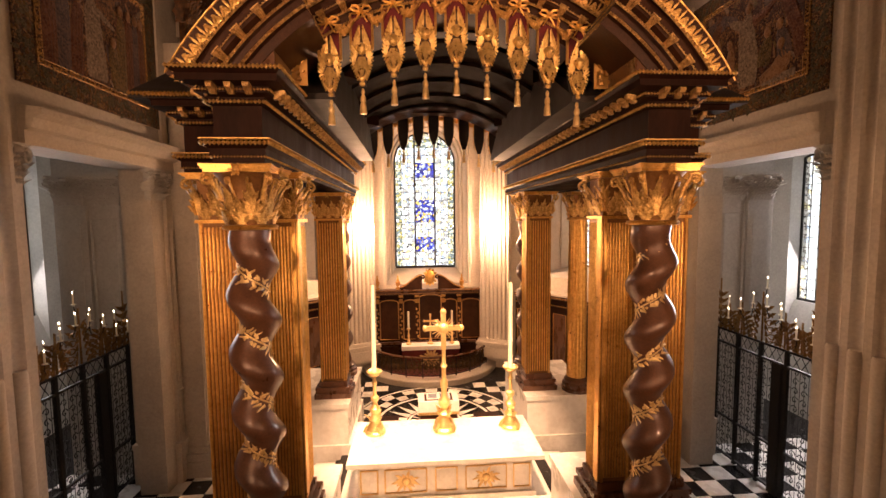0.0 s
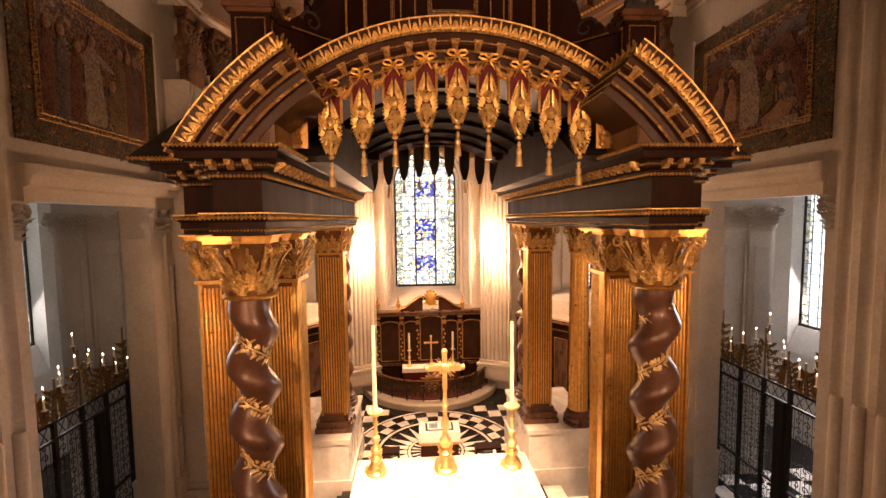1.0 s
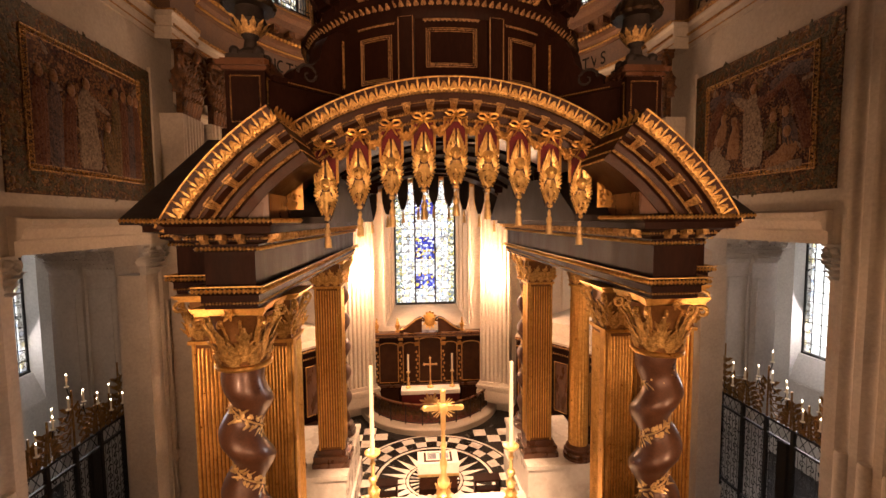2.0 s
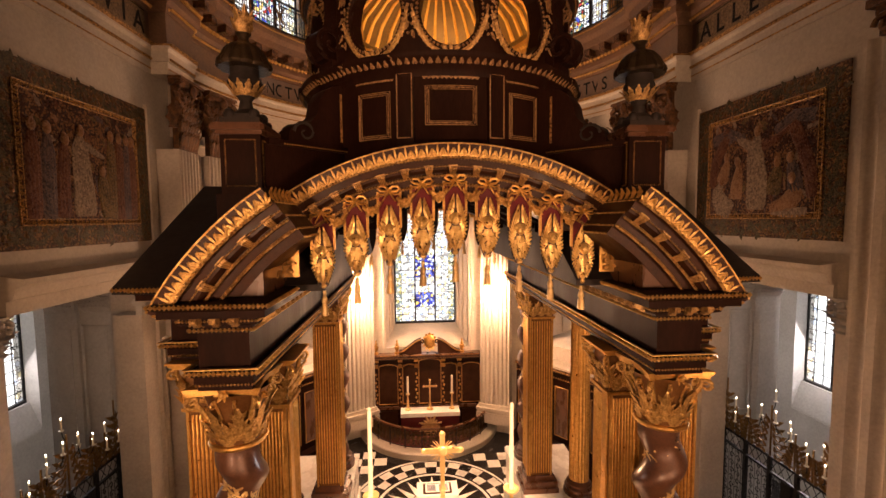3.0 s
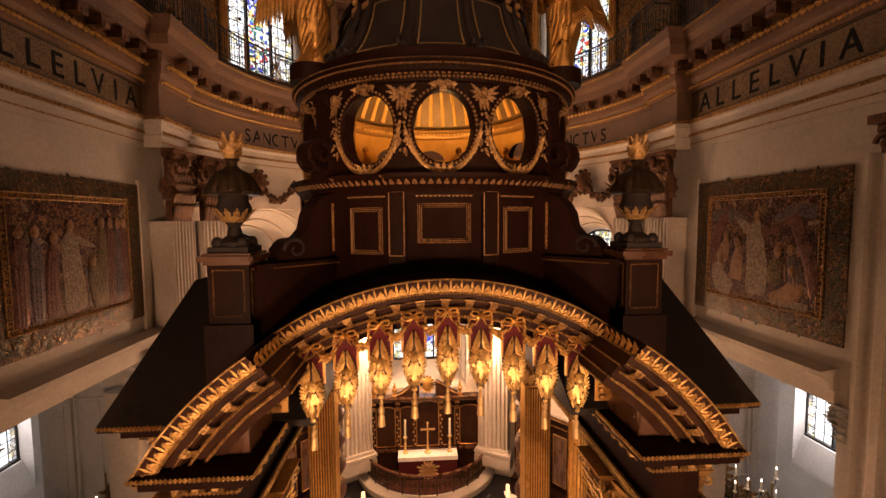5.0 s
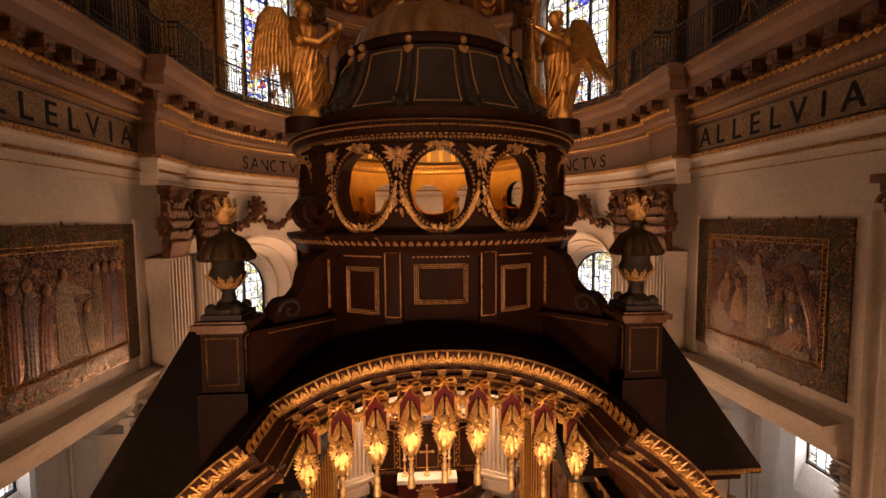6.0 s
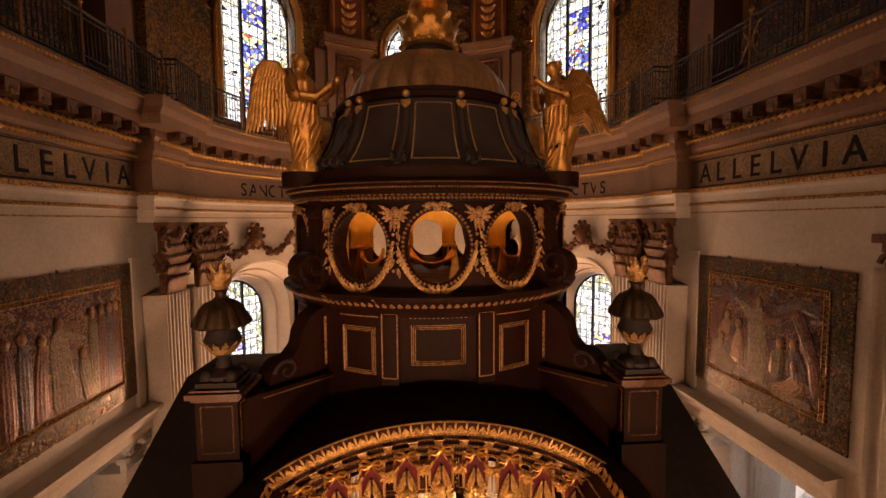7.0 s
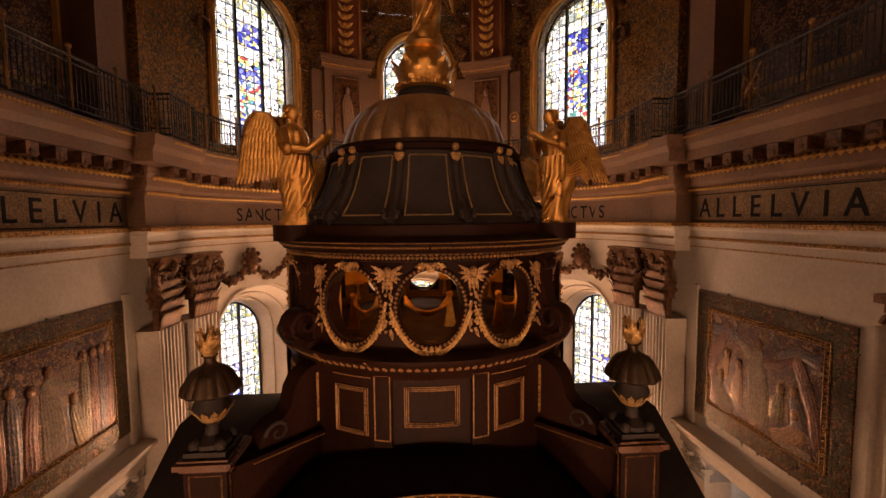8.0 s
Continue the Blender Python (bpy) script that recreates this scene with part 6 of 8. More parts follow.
GOLD_CART = surface("bright_gold_leaf", (0.56, 0.32, 0.09), (0.95, 0.69, 0.29), 0.34, 0.8, coarse=14, fine=70, bump=0.25)
surface_board = surface("umber_board", (0.05, 0.022, 0.010), (0.11, 0.05, 0.02), 0.5, coarse=5, fine=30, bump=0.1)
CXS = [0.04 + 0.515 * k for k in range(-4, 5)]
CZS = [10.85 - 0.105 * abs(k) ** 1.55 * 0.55 for k in range(-4, 5)]
one = cartouche()
one.location = (CXS[0], 7.95, CZS[0])
tagged(one, group="hanging cartouches of the canopy")
for k in range(1, 9):
    copy_thing(one, pose(CXS[k], 7.95, CZS[k]))
for k in range(9):
    copy_thing(one, pose(CXS[k], YB(7.95), CZS[k], 0, 0, 180))
for f in (-1, 1):
    for k in range(8):
        g = Geo()
        y = 7.86 if f < 0 else YB(7.86)
        pts = []
        rnd = random.Random(31 + k)
        for i in range(13):
            q = i / 12
            w = 0.24 + 0.52 * q
            z = CZS[k] * (1 - w) + CZS[k + 1] * w + 0.50 - 0.11 * math.sin(math.pi * q)
            x = CXS[k] * (1 - w) + CXS[k + 1] * w
            pts.append((x, y, z))
            thick = 0.022 + 0.036 * math.sin(math.pi * q)
            for j in range(3):
                a = rnd.uniform(0, 6.28)
                g.ball((x, y + f * abs(0.6 * thick * math.cos(a)), z + 0.8 * thick * math.sin(a)), thick * rnd.uniform(0.45, 0.7), n=6, m=4)
        for j in range(7):
            x, yy_, z = pts[3 + j]
            g.leaf((x, yy_ + f * 0.03, z), (rnd.uniform(-1, 1), 0, rnd.uniform(-1, 1)), (0, f, 0), 0.09, 0.05, 0.4, 0.008, 1)
        g.tube(pts, 0.03, 6)
        tagged(new("festoon", g.mesh("festoon", GOLD_DULL, 60)), "gilded fruit festoon slung between two cartouches", "ornament", "festoons of the canopy")
    for s in (-1, 1):
        g = Geo()
        y = 7.9 if f < 0 else YB(7.9)
        x = s * 2.58
        rnd = random.Random(11)
        g.box(x - 0.2, x + 0.2, y, y + 0.03, 10.0, 10.5)
        for i in range(26):
            g.ball((x + rnd.uniform(-0.15, 0.15), y - 0.03 * (1 if f < 0 else -1), 10.05 + rnd.uniform(0, 0.4)), rnd.uniform(0.025, 0.05), n=6, m=4)
        for i in range(5):
            g.leaf((x - 0.1 + 0.05 * i, y - 0.03, 10.35), (0.4 * (i - 2) / 2, 0, 1), (0, -1 if f < 0 else 1, 0), 0.3, 0.1, 0.5)
        bpart("corner_carving", g, GOLD_DULL, None, "gilded carved corner panel")


# ---- altar and sanctuary ----
g = Geo().box(-3.14, 3.14, 8.9, 13.4, 0.0, 0.55).box(-2.95, 2.95, 9.3, 13.1, 0.55, 0.78)
setting("altar_steps", g, BLACK_MARBLE, "black marble altar steps", "steps")
for s in (-1, 1):
    xa, xb = sorted((s * 3.143, s * 3.7))
    setting("step_border", Geo().box(xa, xb, 8.9, 13.1, 0.0, 0.58), MARBLE, "white marble step border", "steps")
setting("foot_pace", Geo().box(-2.6, 2.6, 9.6, 12.9, 0.78, 1.0), MARBLE, "white marble foot pace below the altar", "steps")
al = thing("altar", "white marble altar with gilded front panels", "altar", (0, 11.3, 1.0))
part("body", Geo().box(-2.12, 2.12, -0.72, 0.9, 0.1, 0.93).box(-2.2, 2.2, -0.8, 0.98, 0, 0.12), MARBLE, al)
g = Geo().box(-2.36, 2.36, -1.0, 1.08, 1.03, 1.13).box(-2.26, 2.26, -0.9, 1.0, 0.97, 1.03).box(-2.18, 2.18, -0.8, 0.95, 0.92, 0.97)
part("slab", g, MARBLE, al, "polished white marble slab")
part("slab_dentils", Geo().beads([(-2.28, -0.92, 1.0), (2.28, -0.92, 1.0)], 0.06, 0.025), GOLD_PALE, al)
for x, w, gold in ((-1.86, 0.2, 0), (-0.98, 0.5, 1), (0, 0.26, 0), (0.98, 0.5, 1), (1.86, 0.2, 0)):
    q = [(x - w, -0.735, 0.22), (x + w, -0.735, 0.22), (x + w, -0.735, 0.8), (x - w, -0.735, 0.8), (x - w, -0.735, 0.22)]
    g = Geo()
    for a, b in zip(q, q[1:]):
        g.tube([a, b], 0.022, 4)
    p = part("panel_frame", g, GOLD_PALE, al)
    if gold:
        g = Geo()
        for k in range(14):
            an = k * 0.46
            g.leaf((x + 0.1 * math.cos(an), -0.73, 0.5 + 0.06 * math.sin(an)), (math.cos(an) * 1.4, 0, math.sin(an)), (0, -1, 0), 0.26 if k % 2 else 0.16, 0.08, 0.3)
        g.ball((x, -0.74, 0.5), 0.1, 0.04, 0.1)
        part("carving", g, GOLD_PALE, al, "gilded foliage carving")
for s in (-1, 1):
    c = thing("altar_candlestick", "tall ornate brass candlestick with white candle on the altar", "candlestick", (s * 1.83 + 0.03, 11.78, 2.13), "altar candlesticks")
    g = Geo().lathe([(0, 0), (0.27, 0), (0.27, 0.06), (0.22, 0.1), (0.22, 0.16), (0.15, 0.26), (0.13, 0.34), (0.17, 0.38), (0.12, 0.44), (0.09, 0.52), (0.14, 0.6), (0.14, 0.68), (0.08, 0.74), (0.06, 0.84), (0.11, 0.9), (0.11, 0.98), (0.05, 1.02), (0.045, 1.3), (0.08, 1.36), (0.05, 1.42), (0.05, 1.54)], 24)
    for i in range(3):
        a = radians(120 * i + 30)
        d = Vector((math.sin(a), math.cos(a), 0))
        g.tube([d * 0.2 + Vector((0, 0, 0.2)), d * 0.27 + Vector((0, 0, 0.12)), d * 0.3 + Vector((0, 0, 0.02))], 0.035, 6)
        g.leaf(d * 0.12 + Vector((0, 0, 0.3)), d * 0.3 + Vector((0, 0, 1)), d, 0.25, 0.12, 0.7)
    part("stem", g, BRASS, c)
    part("pan", Geo().lathe([(0.04, 1.52), (0.12, 1.56), (0.2, 1.64), (0.21, 1.68), (0.18, 1.69), (0.06, 1.66), (0, 1.66)], 24), BRASS, c)
    part("candle", Geo().lathe([(0.0, 1.66), (0.062, 1.66), (0.05, 3.9), (0.045, 3.97), (0.0, 3.98)], 14), WAX, c, "long white candle")
c = thing("altar_cross", "tall brass altar cross with rays on ornate stem", "cross", (0.05, 11.78, 2.13))
g = Geo().lathe([(0, 0), (0.31, 0), (0.31, 0.07), (0.25, 0.12), (0.24, 0.2), (0.16, 0.32), (0.14, 0.42), (0.2, 0.48), (0.12, 0.54), (0.1, 0.62), (0.16, 0.72), (0.16, 0.82), (0.09, 0.9), (0.07, 1.1), (0.1, 1.2), (0.1, 1.35), (0.06, 1.42), (0.06, 1.7), (0.1, 1.76), (0.06, 1.82), (0.05, 2.2)], 24)
for i in range(4):
    a = radians(90 * i + 45)
    d = Vector((math.sin(a), math.cos(a), 0))
    g.tube([d * 0.22 + Vector((0, 0, 0.24)), d * 0.3 + Vector((0, 0, 0.14)), d * 0.33 + Vector((0, 0, 0.02))], 0.04, 6)
    g.leaf(d * 0.13 + Vector((0, 0, 0.36)), d * 0.3 + Vector((0, 0, 1)), d, 0.28, 0.14, 0.7)
part("stem", g, BRASS, c)
g = Geo().box(-0.065, 0.065, -0.035, 0.035, 2.2, 3.2).box(-0.45, 0.45, -0.035, 0.035, 2.72, 2.85)
for x, z in ((-0.47, 2.785), (0.47, 2.785), (0, 3.22)):
    g.ball((x, 0, z), 0.085, 0.05, 0.085)
g.ball((0, -0.03, 2.785), 0.13, 0.06, 0.13, 12, 8)
part("crosspiece", g, BRASS, c)
g = Geo()
for q in range(4):
    for k in (-1, 0, 1):
        a = radians(45 + 90 * q + 15 * k)
        g.tube([(0.1 * math.cos(a), 0, 2.785 + 0.1 * math.sin(a)), (0.34 * math.cos(a), 0, 2.785 + (0.34 - 0.04 * abs(k)) * math.sin(a))], 0.018, 5, 0.008)
part("rays", g, BRASS, c)
t = thing("credence_table", "low table with white cloth and open book", "table", (0.1, 15.55, 0.19))
part("cloth", Geo().box(-0.72, 0.72, -0.4, 0.4, 0.75, 1.2), LINEN, t, "white cloth")
part("gold_band", Geo().box(-0.725, 0.725, -0.405, -0.395, 0.72, 0.82), GOLD_PALE, t, "gold embroidered band")
part("stand", Geo().box(-0.66, 0.66, -0.36, 0.36, 0.25, 0.75), OAK_RED, t)
part("base", Geo().box(-0.68, 0.68, -0.27, 0.27, 0, 0.25), OAK, t)
bk = thing("open_book", "open book with pale printed pages on the cloth", "book", (0.1, 15.55, 1.39))
INK = surface("grey_print", (0.12, 0.13, 0.17), (0.3, 0.32, 0.38), 0.7, coarse=6, fine=60, bump=0.05)
part("cover", Geo().box(-0.5, 0.5, -0.29, 0.29, 0.0, 0.012), OAK_RED, bk, "dark cover")
for sd in (-1, 1):
    for k in range(6):
        part("print_bar", Geo().box(min(sd * 0.06, sd * 0.37), max(sd * 0.06, sd * 0.37), -0.18 + 0.06 * k, -0.145 + 0.06 * k, 0.03, 0.054), INK, bk)
part("page", Geo().add([(0, -0.22, 0.03), (0.42, -0.22, 0.05), (0.42, 0.22, 0.05), (0, 0.22, 0.03), (0, -0.22, 0), (0.42, -0.22, 0), (0.42, 0.22, 0), (0, 0.22, 0)], [(0, 1, 2, 3), (0, 4, 5, 1), (1, 5, 6, 2), (2, 6, 7, 3), (7, 6, 5, 4)]), LINEN, bk)
part("page", Geo().add([(0, -0.22, 0.03), (-0.42, -0.22, 0.05), (-0.42, 0.22, 0.05), (0, 0.22, 0.03), (0, -0.22, 0), (-0.42, -0.22, 0), (-0.42, 0.22, 0), (0, 0.22, 0)], [(0, 1, 2, 3), (0, 4, 5, 1), (1, 5, 6, 2), (2, 6, 7, 3), (7, 6, 5, 4)]), LINEN, bk)
for s in (-1, 1):
    k = thing("kneeler", "dark wooden kneeling desk on the marble floor", "kneeler", (s * 1.75, 14.9, 0.19), "kneelers")
    part("top", Geo().box(-0.45, 0.45, -0.2, 0.22, 0.72, 0.78), OAK, k)
    for x in (-0.41, 0.41):
        part("side", Geo().box(x - 0.03, x + 0.03, -0.18, 0.2, 0, 0.72), OAK, k)
    part("shelf", Geo().box(-0.4, 0.4, -0.15, 0.15, 0.35, 0.39), OAK, k)

# apse altar, reredos, rail
setting("apse_step", Geo().lathe([(3.0, 0.1), (3.58, 0.1), (3.6, 0.44), (3.56, 0.48), (3.0, 0.48), (3.0, 0.1)], 64, (0.04, 22.86), -75, 75), STONE, "curved pale stone step", "step")
setting("apse_carpet", Geo().lathe([(3.0, 0.2), (3.0, 0.47), (0, 0.47)], 48, (0.04, 22.86), -90, 90), CRIMSON, "dark red carpet inside the rail", "carpet")
setting("apse_dais", Geo().box(-1.9, 1.9, 20.95, 22.2, 0.484, 0.56), OAK, "dark wooden dais below the apse altar", "step")
aa = thing("apse_altar", "altar with crimson frontal and white linen cloth", "altar", (0.08, 21.35, 0.5))
part("frontal", Geo().box(-1.4, 1.4, -0.35, 0.35, 0, 1.03), CRIMSON, aa, "crimson frontal")
part("linen", Geo().box(-1.43, 1.43, -0.38, 0.36, 1.03, 1.09).box(-1.43, 1.43, -0.385, -0.355, 0.9, 1.03), LINEN, aa, "white linen cloth")
g = Geo()
for k in range(16):
    a = 2 * math.pi * k / 16
    g.leaf((0.1 * math.cos(a), -0.36, 0.42 + 0.1 * math.sin(a)), (math.cos(a), 0, math.sin(a)), (0, -1, 0), 0.5 if k % 2 else 0.36, 0.17, 0.1, 0.01, 1)
g.ball((0, -0.37, 0.42), 0.14, 0.03, 0.14, 12, 6)
part("star", g, GOLD_PALE, aa, "embroidered gold star")
for x in (-1.08, 1.08):
    c = thing("small_candlestick", "brass candlestick with white candle on the apse altar", "candlestick", (0.08 + x, 21.4, 1.59), "apse altar candlesticks")
    part("stem", Geo().lathe([(0, 0), (0.14, 0), (0.13, 0.05), (0.05, 0.1), (0.07, 0.2), (0.035, 0.3), (0.06, 0.45), (0.03, 0.55), (0.03, 0.72), (0.1, 0.76), (0.1, 0.8), (0, 0.8)], 16), BRASS, c)
    part("candle", Geo().lathe([(0, 0.8), (0.05, 0.8), (0.048, 1.65), (0, 1.66)], 12), WAX, c, "white candle")
c = thing("small_cross", "brass cross standing on the apse altar", "cross", (0.08, 21.4, 1.59))
part("stem", Geo().lathe([(0, 0), (0.17, 0), (0.15, 0.06), (0.05, 0.12), (0.07, 0.24), (0.03, 0.34), (0.03, 0.7)], 16), BRASS, c)
part("crosspiece", Geo().box(-0.035, 0.035, -0.02, 0.02, 0.7, 1.45).box(-0.3, 0.3, -0.02, 0.02, 1.1, 1.18).ball((-0.3, 0, 1.14), 0.06).ball((0.3, 0, 1.14), 0.06).ball((0, 0, 1.45), 0.06), BRASS, c)

rr = thing("reredos", "carved dark wood reredos with gilded mouldings behind the apse altar", "reredos", (0.1, 21.76, 0))
part("backing", Geo().box(-2.72, 2.72, 0.0, 0.14, 0.1, 4.25), OAK, rr)
part("plinth_rail", Geo().box(-2.76, 2.76, -0.1, 0.02, 1.5, 1.64).box(-2.74, 2.74, -0.06, 0.02, 0.1, 0.5), WALNUT, rr)
for x, w, z1 in ((-2.05, 0.46, 3.75), (-1.0, 0.34, 3.75), (0, 0.55, 4.0), (1.0, 0.34, 3.75), (2.05, 0.46, 3.75)):
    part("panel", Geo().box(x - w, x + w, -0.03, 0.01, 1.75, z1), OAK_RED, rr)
    g = Geo()
    q = [(x - w, -0.03, 1.75), (x + w, -0.03, 1.75), (x + w, -0.03, z1 - 0.15)] + [(x + w * math.cos(math.pi * i / 8), -0.03, z1 - 0.15 + 0.15 * math.sin(math.pi * i / 8)) for i in range(1, 8)] + [(x - w, -0.03, z1 - 0.15), (x - w, -0.03, 1.75)]
    g.tube(q, 0.03, 5)
    part("panel_frame", g, GOLD_DULL, rr)
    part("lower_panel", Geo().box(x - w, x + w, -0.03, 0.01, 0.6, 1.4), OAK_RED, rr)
for x in (-2.62, -1.46, -0.66, 0.66, 1.46, 2.62):
    g = Geo().box(x - 0.09, x + 0.09, -0.12, 0.0, 1.64, 3.9)
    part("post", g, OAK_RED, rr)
    g = Geo().box(x - 0.11, x + 0.11, -0.15, 0.0, 3.9, 4.02)
    for k in range(4):
        g.leaf((x - 0.06 + 0.04 * k, -0.12, 3.6), (0, -0.1, 1), (0, -1, 0), 0.3, 0.1, 0.9)
    for k in range(8):
        g.ball((x + 0.03 * (-1) ** k, -0.14, 1.9 + 0.2 * k), 0.05, 0.04, 0.07, 6, 4)
    part("post_carving", g, GOLD_DULL, rr)
part("cornice", Geo().box(-2.8, 2.8, -0.16, 0.16, 4.02, 4.12).box(-2.86, 2.86, -0.24, 0.16, 4.12, 4.22).box(-2.9, 2.9, -0.28, 0.16, 4.22, 4.3), WALNUT, rr)
part("cornice_gilding", Geo().beads([(-2.8, -0.2, 4.1), (2.8, -0.2, 4.1)], 0.09, 0.035).beads([(-2.9, -0.29, 4.26), (2.9, -0.29, 4.26)], 0.06, 0.02), GOLD_DULL, rr)
for sd in (-1, 1):
    g = Geo()
    for k in range(8):
        q = k / 8
        x0, x1 = sd * (1.5 - 1.1 * q), sd * (1.5 - 1.1 * (k + 1) / 8)
        f = lambda u: 4.3 + 0.6 * (3 * u * u - 2 * u ** 3)
        g.add([(x, y, z) for x, zz in ((x0, f(q)), (x1, f((k + 1) / 8))) for z in (4.29, zz + 0.14) for y in (-0.2, 0.12)], [(0, 1, 3, 2), (4, 6, 7, 5), (2, 3, 7, 6), (0, 2, 6, 4), (1, 5, 7, 3), (0, 4, 5, 1)])
    g.tube([(sd * (0.36 + (0.13 - 0.009 * i) * math.cos(i * 0.55)), -0.18, 4.9 + (0.13 - 0.009 * i) * math.sin(i * 0.55)) for i in range(14)], 0.04, 6)
    part("pediment_scroll", g, OAK_RED, rr)
    part("scroll_gilding", Geo().tube([(sd * (1.5 - 1.1 * k / 8), -0.215, 4.42 + 0.6 * (3 * (k / 8) ** 2 - 2 * (k / 8) ** 3)) for k in range(9)], 0.03, 5), GOLD_DULL, rr)
g = Geo().ball((0, -0.1, 4.9), 0.27, 0.12, 0.36, 12, 8)
for k in range(12):
    a = 2 * math.pi * k / 12
    g.leaf((0.2 * math.cos(a), -0.12, 4.9 + 0.28 * math.sin(a)), (math.cos(a), 0, math.sin(a)), (0, -1, 0), 0.2, 0.13, 0.7)
part("crest", g, GOLD, rr, "gilded carved crest")
for x in (-2.62, -1.6, 1.6, 2.62):
    part("finial", Geo().lathe([(0.12, 4.3), (0.12, 4.38), (0.05, 4.42), (0.11, 4.55), (0.13, 4.66), (0.06, 4.72), (0.08, 4.78), (0.03, 4.88), (0.05, 4.94), (0, 5.02)], 14, (x, -0.05)), GOLD_DULL, rr, "gilded urn finial")

for a0, a1 in ((-86, -35), (35, 86)):
    st = thing("stall_panelling", "dark oak stall panelling with gilded cornice along the apse wall", "panelling", kind="structure")
    part("backing", ring_wall(7.2, 7.58, a0, a1, 0, 4.15), OAK, st)
    part("cornice", ring_wall(7.05, 7.58, a0, a1, 4.15, 4.3), WALNUT, st)
    part("ledge", ring_wall(7.1, 7.96, a0, a1, 4.3, 4.38), STONE, st, "pale stone ledge")
    part("seat_rail", ring_wall(6.75, 7.2, a0, a1, 0, 1.0), OAK, st)
    part("gilding", Geo().beads([polar(7.04, a0 + (a1 - a0) * i / 40, 4.22) for i in range(41)], 0.08, 0.035).beads([polar(7.17, a0 + (a1 - a0) * i / 40, 3.85) for i in range(41)], 0.12, 0.05), GOLD_DULL, st)
    for k in range(7):
        c = a0 + (a1 - a0) * (k + 0.5) / 7
        part("panel", ring_wall(7.15, 7.21, c - 2.6, c + 2.6, 1.3, 3.5), WALNUT, st)
        part("panel_moulding", Geo().tube([polar(7.14, c - 2.6, 1.3), polar(7.14, c + 2.6, 1.3), polar(7.14, c + 2.6, 3.5), polar(7.14, c - 2.6, 3.5), polar(7.14, c - 2.6, 1.3)], 0.025, 4), GOLD_DULL, st)

RAIL_IRON = surface("dark_gilt_iron", (0.012, 0.009, 0.006), (0.14, 0.08, 0.03), 0.5, 0.6, coarse=9, fine=40, bump=0.3, spread=0.12)
rail = thing("communion_rail", "curved iron scrollwork rail with polished wooden top", "railing", (0.04, 22.86, 0.48))
AR0, RA = 3.16, 65
RP = lambda r, a, z: (r * math.sin(radians(a)), -r * math.cos(radians(a)), z)
part("top_rail", Geo().sweep([RP(AR0, -RA + 2 * RA * i / 48, 0)[:2] for i in range(49)], [(-0.06, 0.92), (0.06, 0.92), (0.07, 0.95), (0.045, 0.99), (-0.045, 0.99), (-0.07, 0.95)]), WALNUT, rail, "polished wooden top")
part("bottom_rail", Geo().tube([RP(AR0, -RA + 2 * RA * i / 40, 0.1) for i in range(41)], 0.025, 6), IRON, rail)
scroll = Geo()
for k in range(3):
    c = (k - 1) * 4.6
    for sd in (-1, 1):
        for up in (-1, 1):
            scroll.tube([RP(AR0, c + sd * (1.15 + 1.0 * (1 - j / 12) * math.cos(0.75 * j + 0.6)), 0.5 + up * (0.2 + 0.15 * (1 - j / 12) * math.sin(0.75 * j + 0.6))) for j in range(11)], 0.03, 5, 0.018)
    scroll.ball(RP(AR0, c, 0.5), 0.09, 0.03, 0.09, 8, 5)
    for q in range(6):
        an = q * math.pi / 3
        scroll.ball(RP(AR0, c + 1.5 * math.cos(an), 0.5 + 0.1 * math.sin(an)), 0.05, 0.02, 0.06, 6, 4)
    scroll.tube([RP(AR0, c + 2.3, 0.1), RP(AR0, c + 2.3, 0.92)], 0.014, 5)
scroll = scroll.mesh("scrollwork", RAIL_IRON, 50)
for i in range(10):
    a = -RA + 2 * RA * i / 9
    part("post", Geo().tube([RP(AR0, a, 0.0), RP(AR0, a, 0.93)], 0.03, 6), IRON, rail)
    if i < 9:
        o = part("scrollwork", scroll, None, rail, "iron scroll panel")
        o.rotation_euler.z = radians(a + RA / 9)

# lamps on the apse pilasters
for s in (-1, 1):
    p = polar(6.95, s * 24.5, 0)
    la = thing("wall_sconce", "brightly lit branched wall lamp on the pilaster", "lamp", (p.x, p.y, 7.4), "wall lamps")
    part("bracket", Geo().tube([(0, 0.3, -0.2), (0, 0.1, -0.3), (0, 0, -0.1), (0, 0, 0.15)], 0.03, 6).lathe([(0.02, -0.35), (0.1, -0.3), (0.03, -0.2)], 12), BRASS, la)
    for k in range(6):
        a = radians(60 * k)
        part("arm", Geo().tube([(0, 0, -0.1), (0.15 * math.cos(a), 0.15 * math.sin(a), -0.2), (0.28 * math.cos(a), 0.28 * math.sin(a), -0.02)], 0.012, 5), BRASS, la)
        part("bulb", Geo().ball((0.28 * math.cos(a), 0.28 * math.sin(a), 0.08), 0.05, 0.05, 0.1), BULB, la, "lit bulb")


